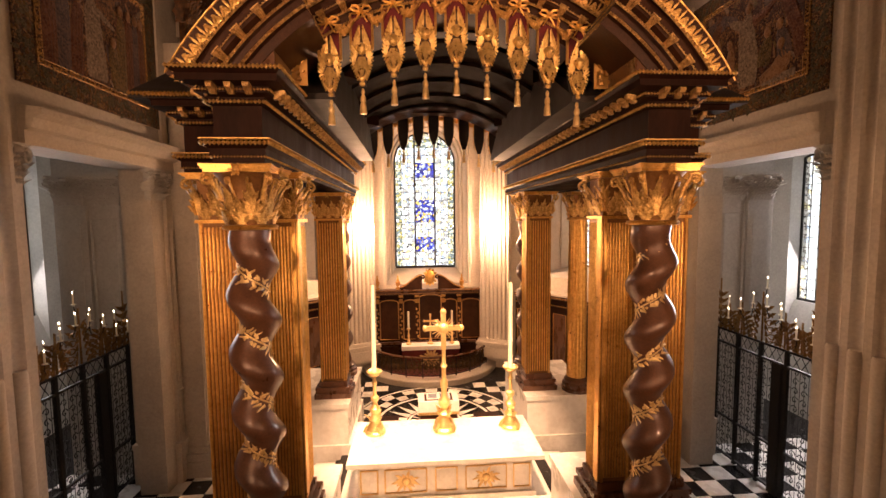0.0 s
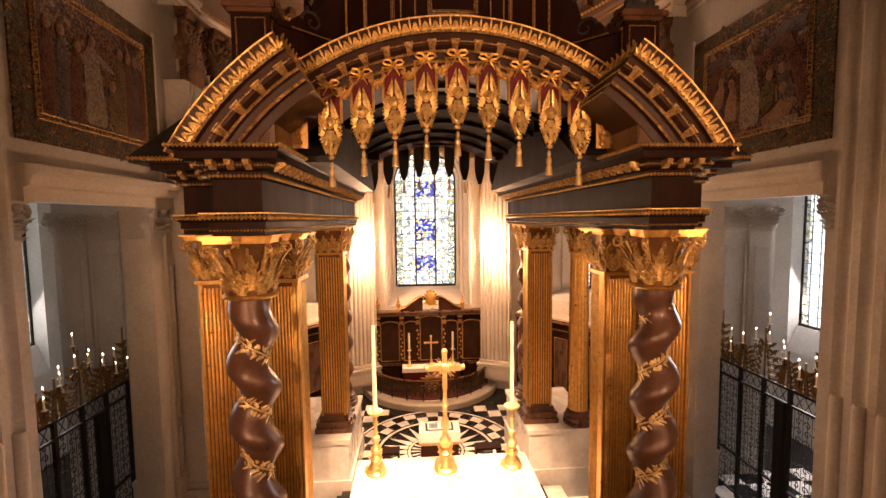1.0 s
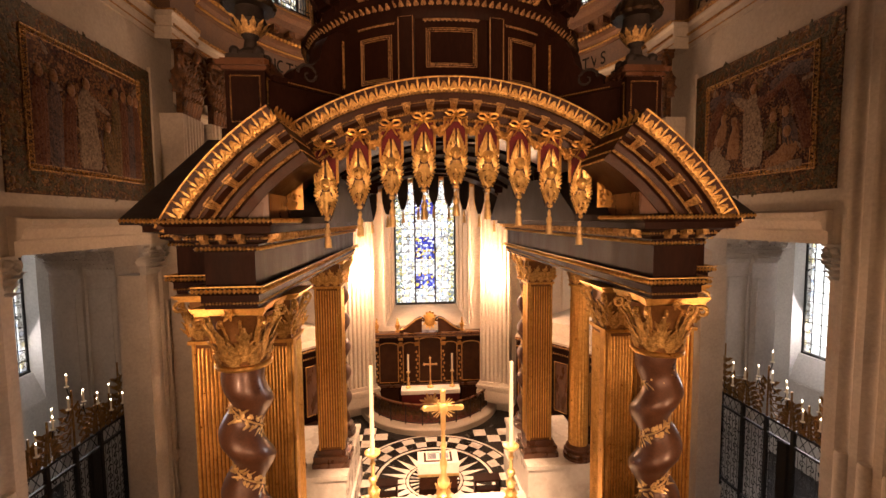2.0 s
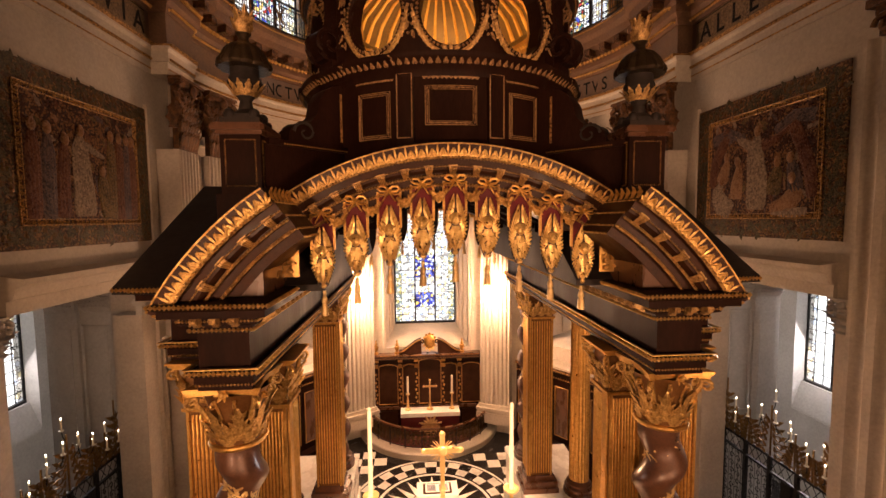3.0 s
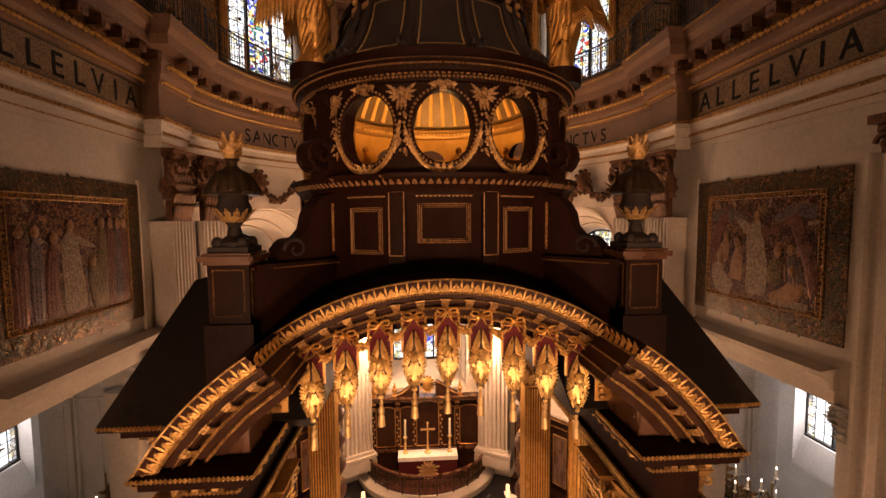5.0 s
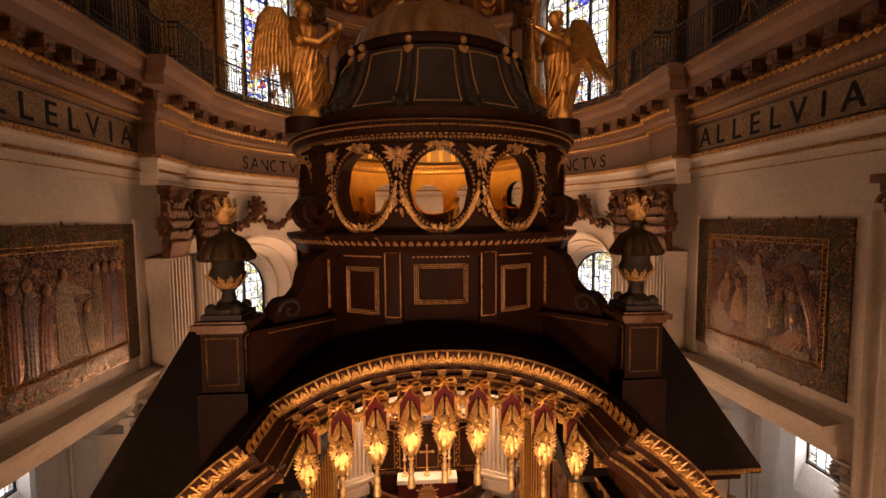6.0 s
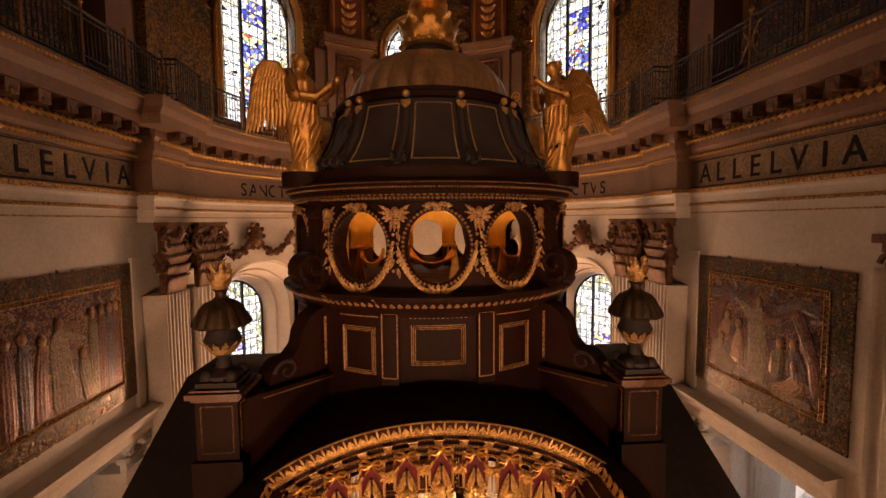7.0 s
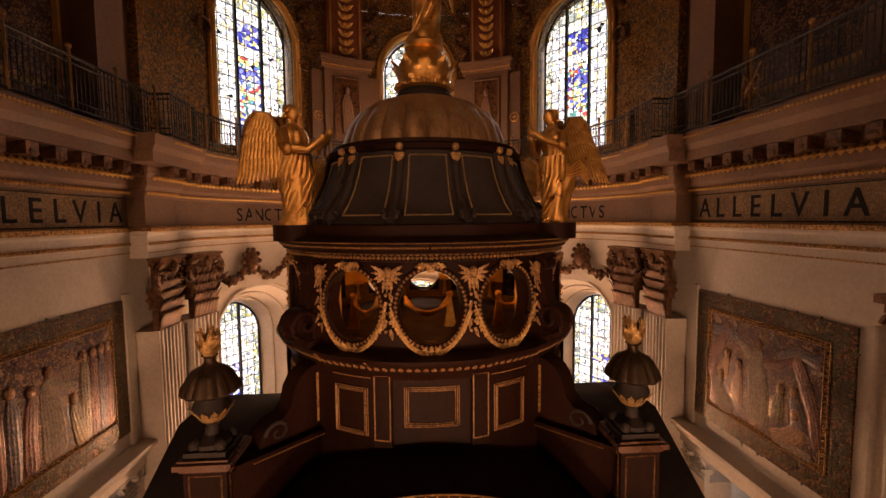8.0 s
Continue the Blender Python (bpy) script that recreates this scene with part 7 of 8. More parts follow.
# gates in the side openings
def gate():
    t = thing("iron_gate", "black wrought iron gates with gilded crest and lit candles", "gate")
    L, H = 3.5, 3.75                     # along x
    for x in (0.0, 0.9, 1.75, 2.6, L):
        part("stile", Geo().box(x - 0.045, x + 0.045, -0.045, 0.045, 0, H + 0.45), IRON, t)
    part("dark_pier", Geo().box(1.02, 1.3, -0.07, 0.07, 0, H), IRON, t)
    for z in (0.12, 1.35, H, H + 0.42):
        part("rail", Geo().box(0, L, -0.035, 0.035, z - 0.03, z + 0.03), IRON, t)
    rnd = random.Random(2)
    g = Geo()
    for i in range(14):
        for j in range(15):
            cx, cz = 0.125 + i * 0.25, 0.25 + j * 0.245
            sg, ph = (-1) ** (i + j), rnd.random() * 0.5
            g.tube([(cx + sg * 0.10 * (1 - k / 9) * math.cos(0.85 * k + ph), 0, cz + 0.11 * (1 - k / 11) * math.sin(0.85 * k + ph)) for k in range(8)], 0.013, 4)
    for i in range(29):
        g.tube([(i * 0.125, 0, 0.1), (i * 0.125, 0, H)], 0.007, 4)
    tagged(part("scrollwork", g, IRON, t), kind="stuff")
    g = Geo()
    for i in range(14):
        x = 0.125 + 0.25 * i
        g.tube([(x - 0.1, 0, H + 0.05), (x + 0.1, 0, H + 0.37)], 0.01, 4)
        g.tube([(x + 0.1, 0, H + 0.05), (x - 0.1, 0, H + 0.37)], 0.01, 4)
    part("lattice_band", g, IRON, t)
    for c, w, h in ((0.1, 0.3, 1.5), (0.5, 0.42, 0.75), (1.0, 0.5, 0.9), (1.75, 0.85, 1.35), (2.5, 0.5, 0.9), (3.0, 0.42, 0.75), (3.4, 0.3, 1.5)):
        g = Geo()
        for sd in (-1, 1):
            for k in range(6):
                z0 = H + 0.45 + h * 0.14 * k
                ww = w * (1 - 0.14 * k)
                g.tube([(c + sd * (ww * 0.5 + ww * 0.42 * (1 - j / 10) * math.cos(0.7 * j)), 0, z0 + 0.12 * (1 - j / 12) * math.sin(0.7 * j)) for j in range(10)], 0.02, 5)
                g.leaf((c + sd * ww * 0.5, -0.02, z0), (sd * 0.8, 0, 0.7), (0, -1, 0), 0.22, 0.1, 0.5)
                g.leaf((c + sd * ww * 0.2, 0.02, z0), (sd * 0.3, 0, 0.9), (0, 1, 0), 0.22, 0.1, 0.5)
        g.tube([(c, 0, H + 0.45), (c, 0, H + 0.55 + h)], 0.025, 5)
        part("crest", g, IRON_GILT, t, "gilded iron crest")
    for k in range(15):
        x = 0.1 + 3.3 * k / 14
        z = H + 0.85 + 0.8 * math.exp(-((x - 1.75) / 0.55) ** 2) + 0.25 * (k % 3 == 1) + 0.1 * (k % 2)
        cd = part("candle", Geo().lathe([(0.05, z - 0.02), (0.06, z), (0.022, z + 0.01), (0.022, z + 0.26), (0, z + 0.26)], 8, (x, 0.1 * (-1) ** k)), WAX, t)
        part("candle_arm", Geo().tube([(x, 0.1 * (-1) ** k, z), (x, 0.08 * (-1) ** k, z - 0.15), (x * 0.9 + 0.175, 0, z - 0.3)], 0.012, 4), IRON, t)
        part("flame_bulb", Geo().ball((x, 0.1 * (-1) ** k, z + 0.3), 0.014, 0.014, 0.03, 6, 5), CANDLE_BULB, cd, "lit candle bulb")
    return t


gt = gate()
gt.matrix_basis = pose(-9.25, 13.75, 0, 0, 0, -90)
tagged(gt, group="side gates")
copy_thing(gt, pose(9.25, 10.25, 0, 0, 0, 90))


# ---- wall mosaics, inscriptions, gallery, upper apse ----
def robe_shape(g, spine, widths, folds=5, relief=0.012):
    """A draped band in low relief along a line of (x, z); local x along the panel, -y outwards."""
    n, m, vs = 14, folds * 4 + 1, []
    k = len(spine)
    at = lambda row, t: float(np.interp(t * (k - 1), range(k), row))
    xs, zs = [p[0] for p in spine], [p[1] for p in spine]
    for j in range(n + 1):
        t = j / n
        e = 0.02
        d = Vector((at(xs, min(1, t + e)) - at(xs, max(0, t - e)), at(zs, min(1, t + e)) - at(zs, max(0, t - e)))).normalized()
        w = at(widths, t) * (1 if 0 < j < n else 0.8)
        for i in range(m):
            u = i / (m - 1) - 0.5
            vs.append((at(xs, t) + d.y * u * w, -0.034 - relief * math.sqrt(max(0, 1 - 4 * u * u)) - 0.4 * relief * math.cos(2 * math.pi * folds * u + 2.5 * t) * (0.3 + 0.7 * abs(u)), at(zs, t) - d.x * u * w))
    g.add(vs, [(j * m + i, j * m + i + 1, (j + 1) * m + i + 1, (j + 1) * m + i) for j in range(n) for i in range(m - 1)])
    return g


def mosaic_panel(label, shapes, seed):
    t = thing("mosaic_panel", label, "mosaic")
    W2, Z0, Z1 = 2.13, 10.37, 13.86
    part("border", Geo().box(-W2, W2, -0.02, 0.05, Z0, Z1), MOSAIC_BORDER, t, "leafy green and brown mosaic border")
    part("field", Geo().box(-W2 + 0.5, W2 - 0.5, -0.03, 0.0, Z0 + 0.5, Z1 - 0.45), MOSAIC_FIELD, t)
    x0, x1, z0, z1 = -W2 + 0.46, W2 - 0.46, Z0 + 0.46, Z1 - 0.41
    g = Geo()
    for a, b in (((x0, z0), (x1, z0)), ((x1, z0), (x1, z1)), ((x1, z1), (x0, z1)), ((x0, z1), (x0, z0))):
        g.tube([(a[0], -0.03, a[1]), (b[0], -0.03, b[1])], 0.02, 4)
        d = Vector((b[0] - a[0], b[1] - a[1])).normalized()
        nn = Vector((-d.y, d.x)) * 0.11
        g.tube([(a[0] + nn.x, -0.03, a[1] + nn.y), (b[0] + nn.x, -0.03, b[1] + nn.y)], 0.014, 4)
        g.beads([(a[0] + nn.x * 0.5, -0.03, a[1] + nn.y * 0.5), (b[0] + nn.x * 0.5, -0.03, b[1] + nn.y * 0.5)], 0.1, 0.035)
    g.beads([(x0 + 0.05, -0.03, z0 + 0.05), (x1 - 0.05, -0.03, z0 + 0.05), (x1 - 0.05, -0.03, z1 - 0.05), (x0 + 0.05, -0.03, z1 - 0.05), (x0 + 0.05, -0.03, z0 + 0.05)], 0.13, 0.045)
    part("inner_frame", g, GOLD_SPECK, t, "gilded inner frame")
    rnd = random.Random(seed)
    for m, spine, widths, folds in shapes:
        g = robe_shape(Geo(), [(x, Z0 + 0.55 + z) for x, z in spine], widths, folds)
        part("draped_shape", g, m, t)
        if len(spine) > 3 and widths[-1] < 0.2:
            x, z = spine[-1]
            part("round_inlay", Geo().ball((x, -0.05, Z0 + 0.6 + z), 0.1, 0.03, 0.13, 12, 8), MOSAIC_SKIN, t)
    for q, m in enumerate((MOSAIC_ROBE, MOSAIC_RED, MOSAIC_BLUE, MOSAIC_GREEN, MOSAIC_SKIN)):
        g = Geo()
        for k in range(10):
            x, z = rnd.uniform(-W2 + 0.65, W2 - 0.65), rnd.uniform(Z0 + 0.6, Z1 - 0.6)
            g.leaf((x, -0.03, z), (rnd.uniform(-0.7, 0.7), 0, rnd.uniform(-1, 1)), (0, -1, 0), rnd.uniform(0.15, 0.4), rnd.uniform(0.06, 0.14), 0.05, 0.008, 2)
        g.v = [(x, -0.031 + (y + 0.03) * 0.06, z) for x, y, z in g.v]
        part("inlay", g, m, t)
    g, g2 = Geo(), Geo()
    for k in range(480):
        side = rnd.random()
        if side < 0.5:
            x, z = rnd.uniform(-W2 + 0.1, W2 - 0.1), rnd.choice((rnd.uniform(Z0 + 0.08, Z0 + 0.4), rnd.uniform(Z1 - 0.36, Z1 - 0.06)))
        else:
            x, z = rnd.choice((rnd.uniform(-W2 + 0.06, -W2 + 0.4), rnd.uniform(W2 - 0.4, W2 - 0.06))), rnd.uniform(Z0 + 0.1, Z1 - 0.1)
        if k % 3:
            a = rnd.uniform(0, 6.28)
            g.leaf((x, -0.02, z), (math.cos(a), 0, math.sin(a)), (0, -1, 0), rnd.uniform(0.12, 0.24), 0.10, 0.2, 0.01, 2)
        else:
            g2.ball((x, -0.02, z), rnd.uniform(0.04, 0.08), 0.03, rnd.uniform(0.04, 0.08), 8, 5)
    for q in (g, g2):
        q.v = [(x, -0.021 + (y + 0.02) * 0.3, z) for x, y, z in q.v]
    leafy = part("leaf_inlay", g, mosaic("mosaic_leaf_" + str(seed), [(0.028, 0.026, 0.017), (0.06, 0.052, 0.034), (0.11, 0.085, 0.045)], 40), t)
    tagged(leafy, kind="stuff")
    fruits = part("fruit_inlay", g2, mosaic("mosaic_fruit_" + str(seed), [(0.060, 0.024, 0.012), (0.108, 0.048, 0.018), (0.120, 0.078, 0.030)], 40), t)
    tagged(fruits, kind="stuff")
    return t


MOSAIC_RED = mosaic("mosaic_red", [(0.055, 0.02, 0.014), (0.10, 0.04, 0.026), (0.145, 0.065, 0.04)], 28, 3)
MOSAIC_GREEN = mosaic("mosaic_olive", [(0.05, 0.036, 0.02), (0.10, 0.07, 0.034), (0.17, 0.11, 0.05)], 28, 3)
crowd = lambda xs, h: [(m, [(x - 0.02, 0.02), (x, h * 0.4), (x + 0.02, h * 0.8), (x, h)], (0.34, 0.36, 0.32, 0.12), 4) for x, m in xs]
left = mosaic_panel("dark glittering wall mosaic with a pale draped shape and leafy border", crowd([(-1.36, MOSAIC_RED), (-1.02, MOSAIC_BLUE)], 1.75) + crowd([(0.72, MOSAIC_GREEN), (1.0, MOSAIC_RED), (1.25, MOSAIC_BLUE), (1.45, MOSAIC_RED)], 1.9) + [
    (MOSAIC_RED, [(-0.72, 0.05), (-0.7, 0.7), (-0.62, 1.3), (-0.6, 1.6)], (0.4, 0.36, 0.3, 0.12), 4),
    (MOSAIC_GREEN, [(0.62, 0.05), (0.5, 0.5), (0.42, 0.85), (0.4, 1.05)], (0.5, 0.42, 0.34, 0.12), 5),
    (MOSAIC_ROBE, [(-0.12, 0.08), (-0.14, 0.8), (-0.2, 1.5), (-0.18, 1.85)], (0.66, 0.56, 0.46, 0.14), 7),
    (MOSAIC_ROBE, [(-0.05, 1.62), (0.25, 1.5), (0.5, 1.42)], (0.2, 0.15, 0.08), 2)], 21)
left.matrix_basis = pose(-7.73, 11.15, 0, 0, 0, 90)
right = mosaic_panel("dark glittering wall mosaic with a pale draped shape and crouching shapes", [
    (MOSAIC_RED, [(-1.5, 0.75), (-1.42, 1.3), (-1.15, 1.8), (-0.95, 2.25)], (0.3, 0.34, 0.34, 0.3), 4),
    (MOSAIC_RED, [(1.5, 0.35), (1.42, 0.9), (1.2, 1.5), (0.95, 2.0)], (0.28, 0.3, 0.32, 0.3), 4),
    (MOSAIC_BLUE, [(-1.5, 2.0), (-0.9, 2.1), (-0.5, 1.95)], (0.3, 0.28, 0.2), 3), (MOSAIC_BLUE, [(0.5, 1.9), (1.0, 2.15), (1.5, 2.05)], (0.2, 0.26, 0.3), 3),
    (MOSAIC_SKIN, [(-1.15, 0.85), (-1.05, 1.1), (-0.98, 1.3), (-0.95, 1.45)], (0.42, 0.36, 0.26, 0.12), 4),
    (MOSAIC_SKIN, [(-0.62, 0.4), (-0.6, 0.8), (-0.55, 1.1), (-0.58, 1.3)], (0.42, 0.38, 0.26, 0.12), 4),
    (MOSAIC_ROBE, [(-0.75, 0.08), (-1.1, 0.25), (-1.3, 0.55), (-1.12, 0.85)], (0.5, 0.6, 0.45, 0.14), 6),
    (MOSAIC_GREEN, [(0.5, 0.45), (0.55, 0.8), (0.6, 1.0), (0.62, 1.15)], (0.4, 0.38, 0.26, 0.12), 4), (MOSAIC_BLUE, [(1.1, 0.5), (1.05, 0.8), (0.98, 1.05), (0.95, 1.2)], (0.42, 0.36, 0.28, 0.12), 4),
    (MOSAIC_SKIN, [(0.45, 0.1), (0.85, 0.2), (1.1, 0.45), (1.0, 0.75)], (0.3, 0.42, 0.42, 0.14), 5),
    (MOSAIC_ROBE, [(0.5, 0.05), (0.9, 0.02), (1.4, 0.05)], (0.16, 0.24, 0.2), 3),
    (MOSAIC_ROBE, [(0.02, 0.12), (0.04, 0.8), (-0.06, 1.5), (0.02, 1.95)], (0.6, 0.62, 0.5, 0.14), 8),
    (MOSAIC_ROBE, [(-0.2, 1.68), (-0.5, 1.85), (-0.72, 2.05)], (0.26, 0.18, 0.08), 2), (MOSAIC_RED, [(0.15, 1.62), (0.55, 1.72), (0.95, 1.98)], (0.26, 0.2, 0.08), 2)], 22)
right.matrix_basis = pose(7.73, 11.09, 0, 0, 0, -90)
for s, y0, y1 in ((-1, 9.02, 13.28), (1, 8.96, 13.22)):
    xa, xb = sorted((s * 7.66, s * 7.8))
    g = Geo().box(xa, xb, y1, y1 + 0.2, 10.0, 13.98)
    setting("trim_mosaic", g, STONE, "plain limestone frame of the mosaic", "trim")


def letter(ch, size, parent, m):
    cu = bpy.data.curves.new("letter", "FONT")
    cu.body, cu.size, cu.extrude, cu.align_x, cu.offset = ch, size, 0.006, "CENTER", 0.006
    cu.materials.append(LETTERS)
    o = new("letter", cu)
    o.parent = parent
    o.matrix_basis = m
    return o


for s in (-1, 1):
    xa, xb = sorted((s * 7.688, s * 7.72))
    ya, yb = (3.0, 13.45)
    fr = thing("inscription", "dark mosaic lettering on a glittering grey frieze panel", "inscription", (0, 0, 0))
    part("panel", Geo().box(xa, xb, ya, yb, 15.74, 16.5), MOSAIC_FRIEZE, fr, "glittering grey gold mosaic ground")
    g = Geo()
    for z in (15.76, 16.47):
        g.box(min(s * 7.683, s * 7.70), max(s * 7.683, s * 7.70), ya, yb, z - 0.012, z + 0.012)
    part("border_line", g, LETTERS, fr)
    word = "ALLELVIA"
    for i, ch in enumerate(word):
        span = 3.95
        k = i / (len(word) - 1)
        y = (13.05 - span * k) if s > 0 else (9.25 + span * k)
        letter(ch, 0.72, fr, pose(s * 7.685, y, 15.87, 90, 0, -90 * s) @ Matrix.Diagonal((0.92, 1, 1, 1)))
for s, a0 in ((-1, -61.5), (1, 46.3)):
    fr = thing("inscription", "dark lettering on the apse frieze", "inscription", (0, 0, 0))
    for i, ch in enumerate("SANCTVS"):
        a = a0 + 3.2 * i
        p = polar(AR - 0.055, a, 15.9)
        letter(ch, 0.68, fr, pose(p.x, p.y, p.z - 0.03, 90, 0, -a) @ Matrix.Diagonal((0.85, 1, 1, 1)))

# gallery railing
gr = thing("gallery_railing", "black iron gallery railing with gilded posts on the cornice", "railing")


def along(off, step, y_min):
    pts = [Vector(p) for p in wall_line(off) if p[1] > -50]
    out, left_ = [], 0.0
    for a, b in zip(pts, pts[1:]):
        d = (b - a).length
        u = left_
        while u < d:
            q = a + (b - a) * (u / d)
            if q.y > y_min:
                out.append(q)
            u += step
        left_ = u - d
    return out


line = [p for p in wall_line(0.78)]
for z, r in ((18.14, 0.03), (18.3, 0.018), (19.05, 0.02), (19.18, 0.035)):
    part("rail", Geo().tube([(x, max(y, 3.0), z) for x, y in line], r, 5), IRON, gr)
g = Geo()
for k, q in enumerate(along(0.78, 0.115, 3.0)):
    g.tube([(q.x, q.y, 18.14), (q.x, q.y, 19.18)], 0.013, 4)
    if k % 2:
        g.ball((q.x, q.y, 18.75), 0.028, n=5, m=4)
    else:
        g.tube([(q.x, q.y, 18.35), (q.x + 0.02, q.y + 0.04, 18.45), (q.x, q.y, 18.55)], 0.012, 4)
tagged(part("infill", g, IRON, gr), kind="stuff")
for q in along(0.78, 1.35, 3.0):
    part("post", Geo().tube([(q.x, q.y, 18.1), (q.x, q.y, 19.32)], 0.035, 6).ball((q.x, q.y, 19.36), 0.06), IRON_GILT, gr, "gilded iron post")
for q in along(0.78, 2.7, 3.0)[1::2]:
    g = Geo()
    d = 0.26
    n = Vector((-q.x, AY - q.y if q.y > AY else 0)).normalized()
    sd = Vector((-n.y, n.x))
    for k in (-1, 1):
        g.tube([(q.x - k * sd.x * d, q.y - k * sd.y * d, 18.3), (q.x, q.y, 18.68), (q.x + k * sd.x * d, q.y + k * sd.y * d, 19.05)], 0.022, 5)
        g.tube([(q.x + k * sd.x * d * (0.6 + 0.3 * math.cos(j * 0.7)), q.y + k * sd.y * d * (0.6 + 0.3 * math.cos(j * 0.7)), 18.68 + 0.15 * math.sin(j * 0.7)) for j in range(9)], 0.018, 4)
    g.ball((q.x, q.y, 18.68), 0.07)
    part("crossed_ornament", g, IRON_GILT, gr)

# upper apse: piers, arches round the windows
for a in (-25, 25):
    t = thing("upper_pier", "brown panelled pier with gilded carving between upper windows", "pier", kind="structure")
    part("lower_block", ring_wall(7.3, 7.72, a - 7.5, a + 7.5, 18.1, 22.35), FRIEZE_BROWN, t)
    for sd in (-1, 1):
        part("side_block", ring_wall(7.42, 7.72, a + sd * 9.6 - 2.0, a + sd * 9.6 + 2.0, 18.1, 22.2), FRIEZE_BROWN, t)
        part("roundel", Geo().tube([polar(7.4, a + sd * 9.6 + 1.4 * math.cos(q * math.pi / 8), 20.3 + 0.19 * math.sin(q * math.pi / 8)) for q in range(17)], 0.03, 5).tube([polar(7.4, a + sd * 9.6 - 0.8, 20.3), polar(7.4, a + sd * 9.6 + 0.8, 20.3)], 0.03, 5).tube([polar(7.4, a + sd * 9.6, 20.18), polar(7.4, a + sd * 9.6, 20.42)], 0.03, 5), GOLD_DULL, t)
    part("panel", ring_wall(7.26, 7.31, a - 4.4, a + 4.4, 19.4, 22.0), CARVED, t)
    part("panel_frame", Geo().tube([polar(7.25, a - 4.4, 19.4), polar(7.25, a + 4.4, 19.4), polar(7.25, a + 4.4, 22.0), polar(7.25, a - 4.4, 22.0), polar(7.25, a - 4.4, 19.4)], 0.05, 5), STONE_DIM, t)
    g = Geo()
    robe_shape(g, [(0, 19.6), (0.04, 20.2), (-0.02, 20.9), (0, 21.35)], (0.5, 0.52, 0.46, 0.16), 5, 0.06)
    g.ball((0, -0.06, 21.45), 0.12, 0.08, 0.16, 10, 7)
    part("draped_shape", g.moved(Matrix.Translation(polar(7.24, a)) @ Matrix.Rotation(radians(-a), 4, "Z")), STONE_DIM, t)
    for z0, z1, r in ((22.35, 22.5, 7.2), (22.5, 22.65, 7.1), (22.65, 22.8, 7.0)):
        part("cornice", ring_wall(r, 7.72, a - 8.3 - (7.3 - r) * 4, a + 8.3 + (7.3 - r) * 4, z0, z1), STONE_DIM, t)
    part("dentils", Geo().beads([polar(7.14, a - 9 + 1.8 * i, 22.45) for i in range(11)], 0.11, 0.045), GOLD_DULL, t)
    part("upper_shaft", ring_wall(7.35, 7.72, a - 6.2, a + 6.2, 22.8, 28), RED_MARBLE, t)
    g = Geo()
    rnd = random.Random(int(a) + 60)
    for sd in (-1, 1):
        g.tube([polar(7.33, a + sd * 5, 22.9), polar(7.33, a + sd * 5, 27.5)], 0.06, 5)
    for i in range(12):
        z = 23.1 + 0.36 * i
        for sd in (-1, 1):
            n_ = -Vector((math.sin(radians(a)), math.cos(radians(a)), 0))
            e = Vector((math.cos(radians(a)), -math.sin(radians(a)), 0)) * sd
            g.leaf(polar(7.33, a, z), e + Vector((0, 0, 0.6)), n_, 0.42, 0.2, 0.6)
        g.ball(polar(7.3, a, z + 0.1), 0.09)
    part("shaft_carving", g, GOLD_DULL, t, "gilded scroll carving")
for a, h, sill, spring, rise in WINDOWS_HIGH + WINDOWS_LOW[:1] + WINDOWS_LOW[1:]:
    high = sill > 10
    r = AR + (0.04 if high else 0.33)
    for k, (e, th) in enumerate(((0.9, 0.11), (2.0, 0.07)) if high else ((0.7, 0.06),)):
        q = [polar(r, a - h - e, sill)] + [polar(r, a - (h + e) * math.cos(math.pi * i / 18), spring + (rise + e * 0.13) * math.sin(math.pi * i / 18)) for i in range(19)] + [polar(r, a + h + e, sill)]
        g = Geo().tube(q, th, 6)
        if high:
            g.beads([p * 1.0 - Vector((math.sin(radians(a)), math.cos(radians(a)), 0)) * 0.08 for p in q], 0.14, 0.05)
        setting("trim_window_arch", g, GOLD_DULL if high else STONE, "moulded arch round the window", "moulding")
    if high:
        g = Geo()
        for sd in (-1, 1):
            for j in range(14):
                t = j / 14
                c = polar(r, a + sd * (h + 4.5 + 2 * math.sin(j)), spring + 0.4 + 2.6 * t)
                g.ball(c, 0.16 + 0.08 * math.sin(j * 2.3), 0.14, 0.16, 7, 5)
            n_ = -Vector((math.sin(radians(a)), math.cos(radians(a)), 0))
            g.tube([polar(r - 0.05, a + sd * (h + 4.2) + 2.0 * math.cos(i * 0.6), spring - 0.6 + 0.28 * math.sin(i * 0.6)) for i in range(12)], 0.06, 5)
        setting("trim_spandrel", g, CARVED, "brown and gilt carved spandrel ornament", "carving")
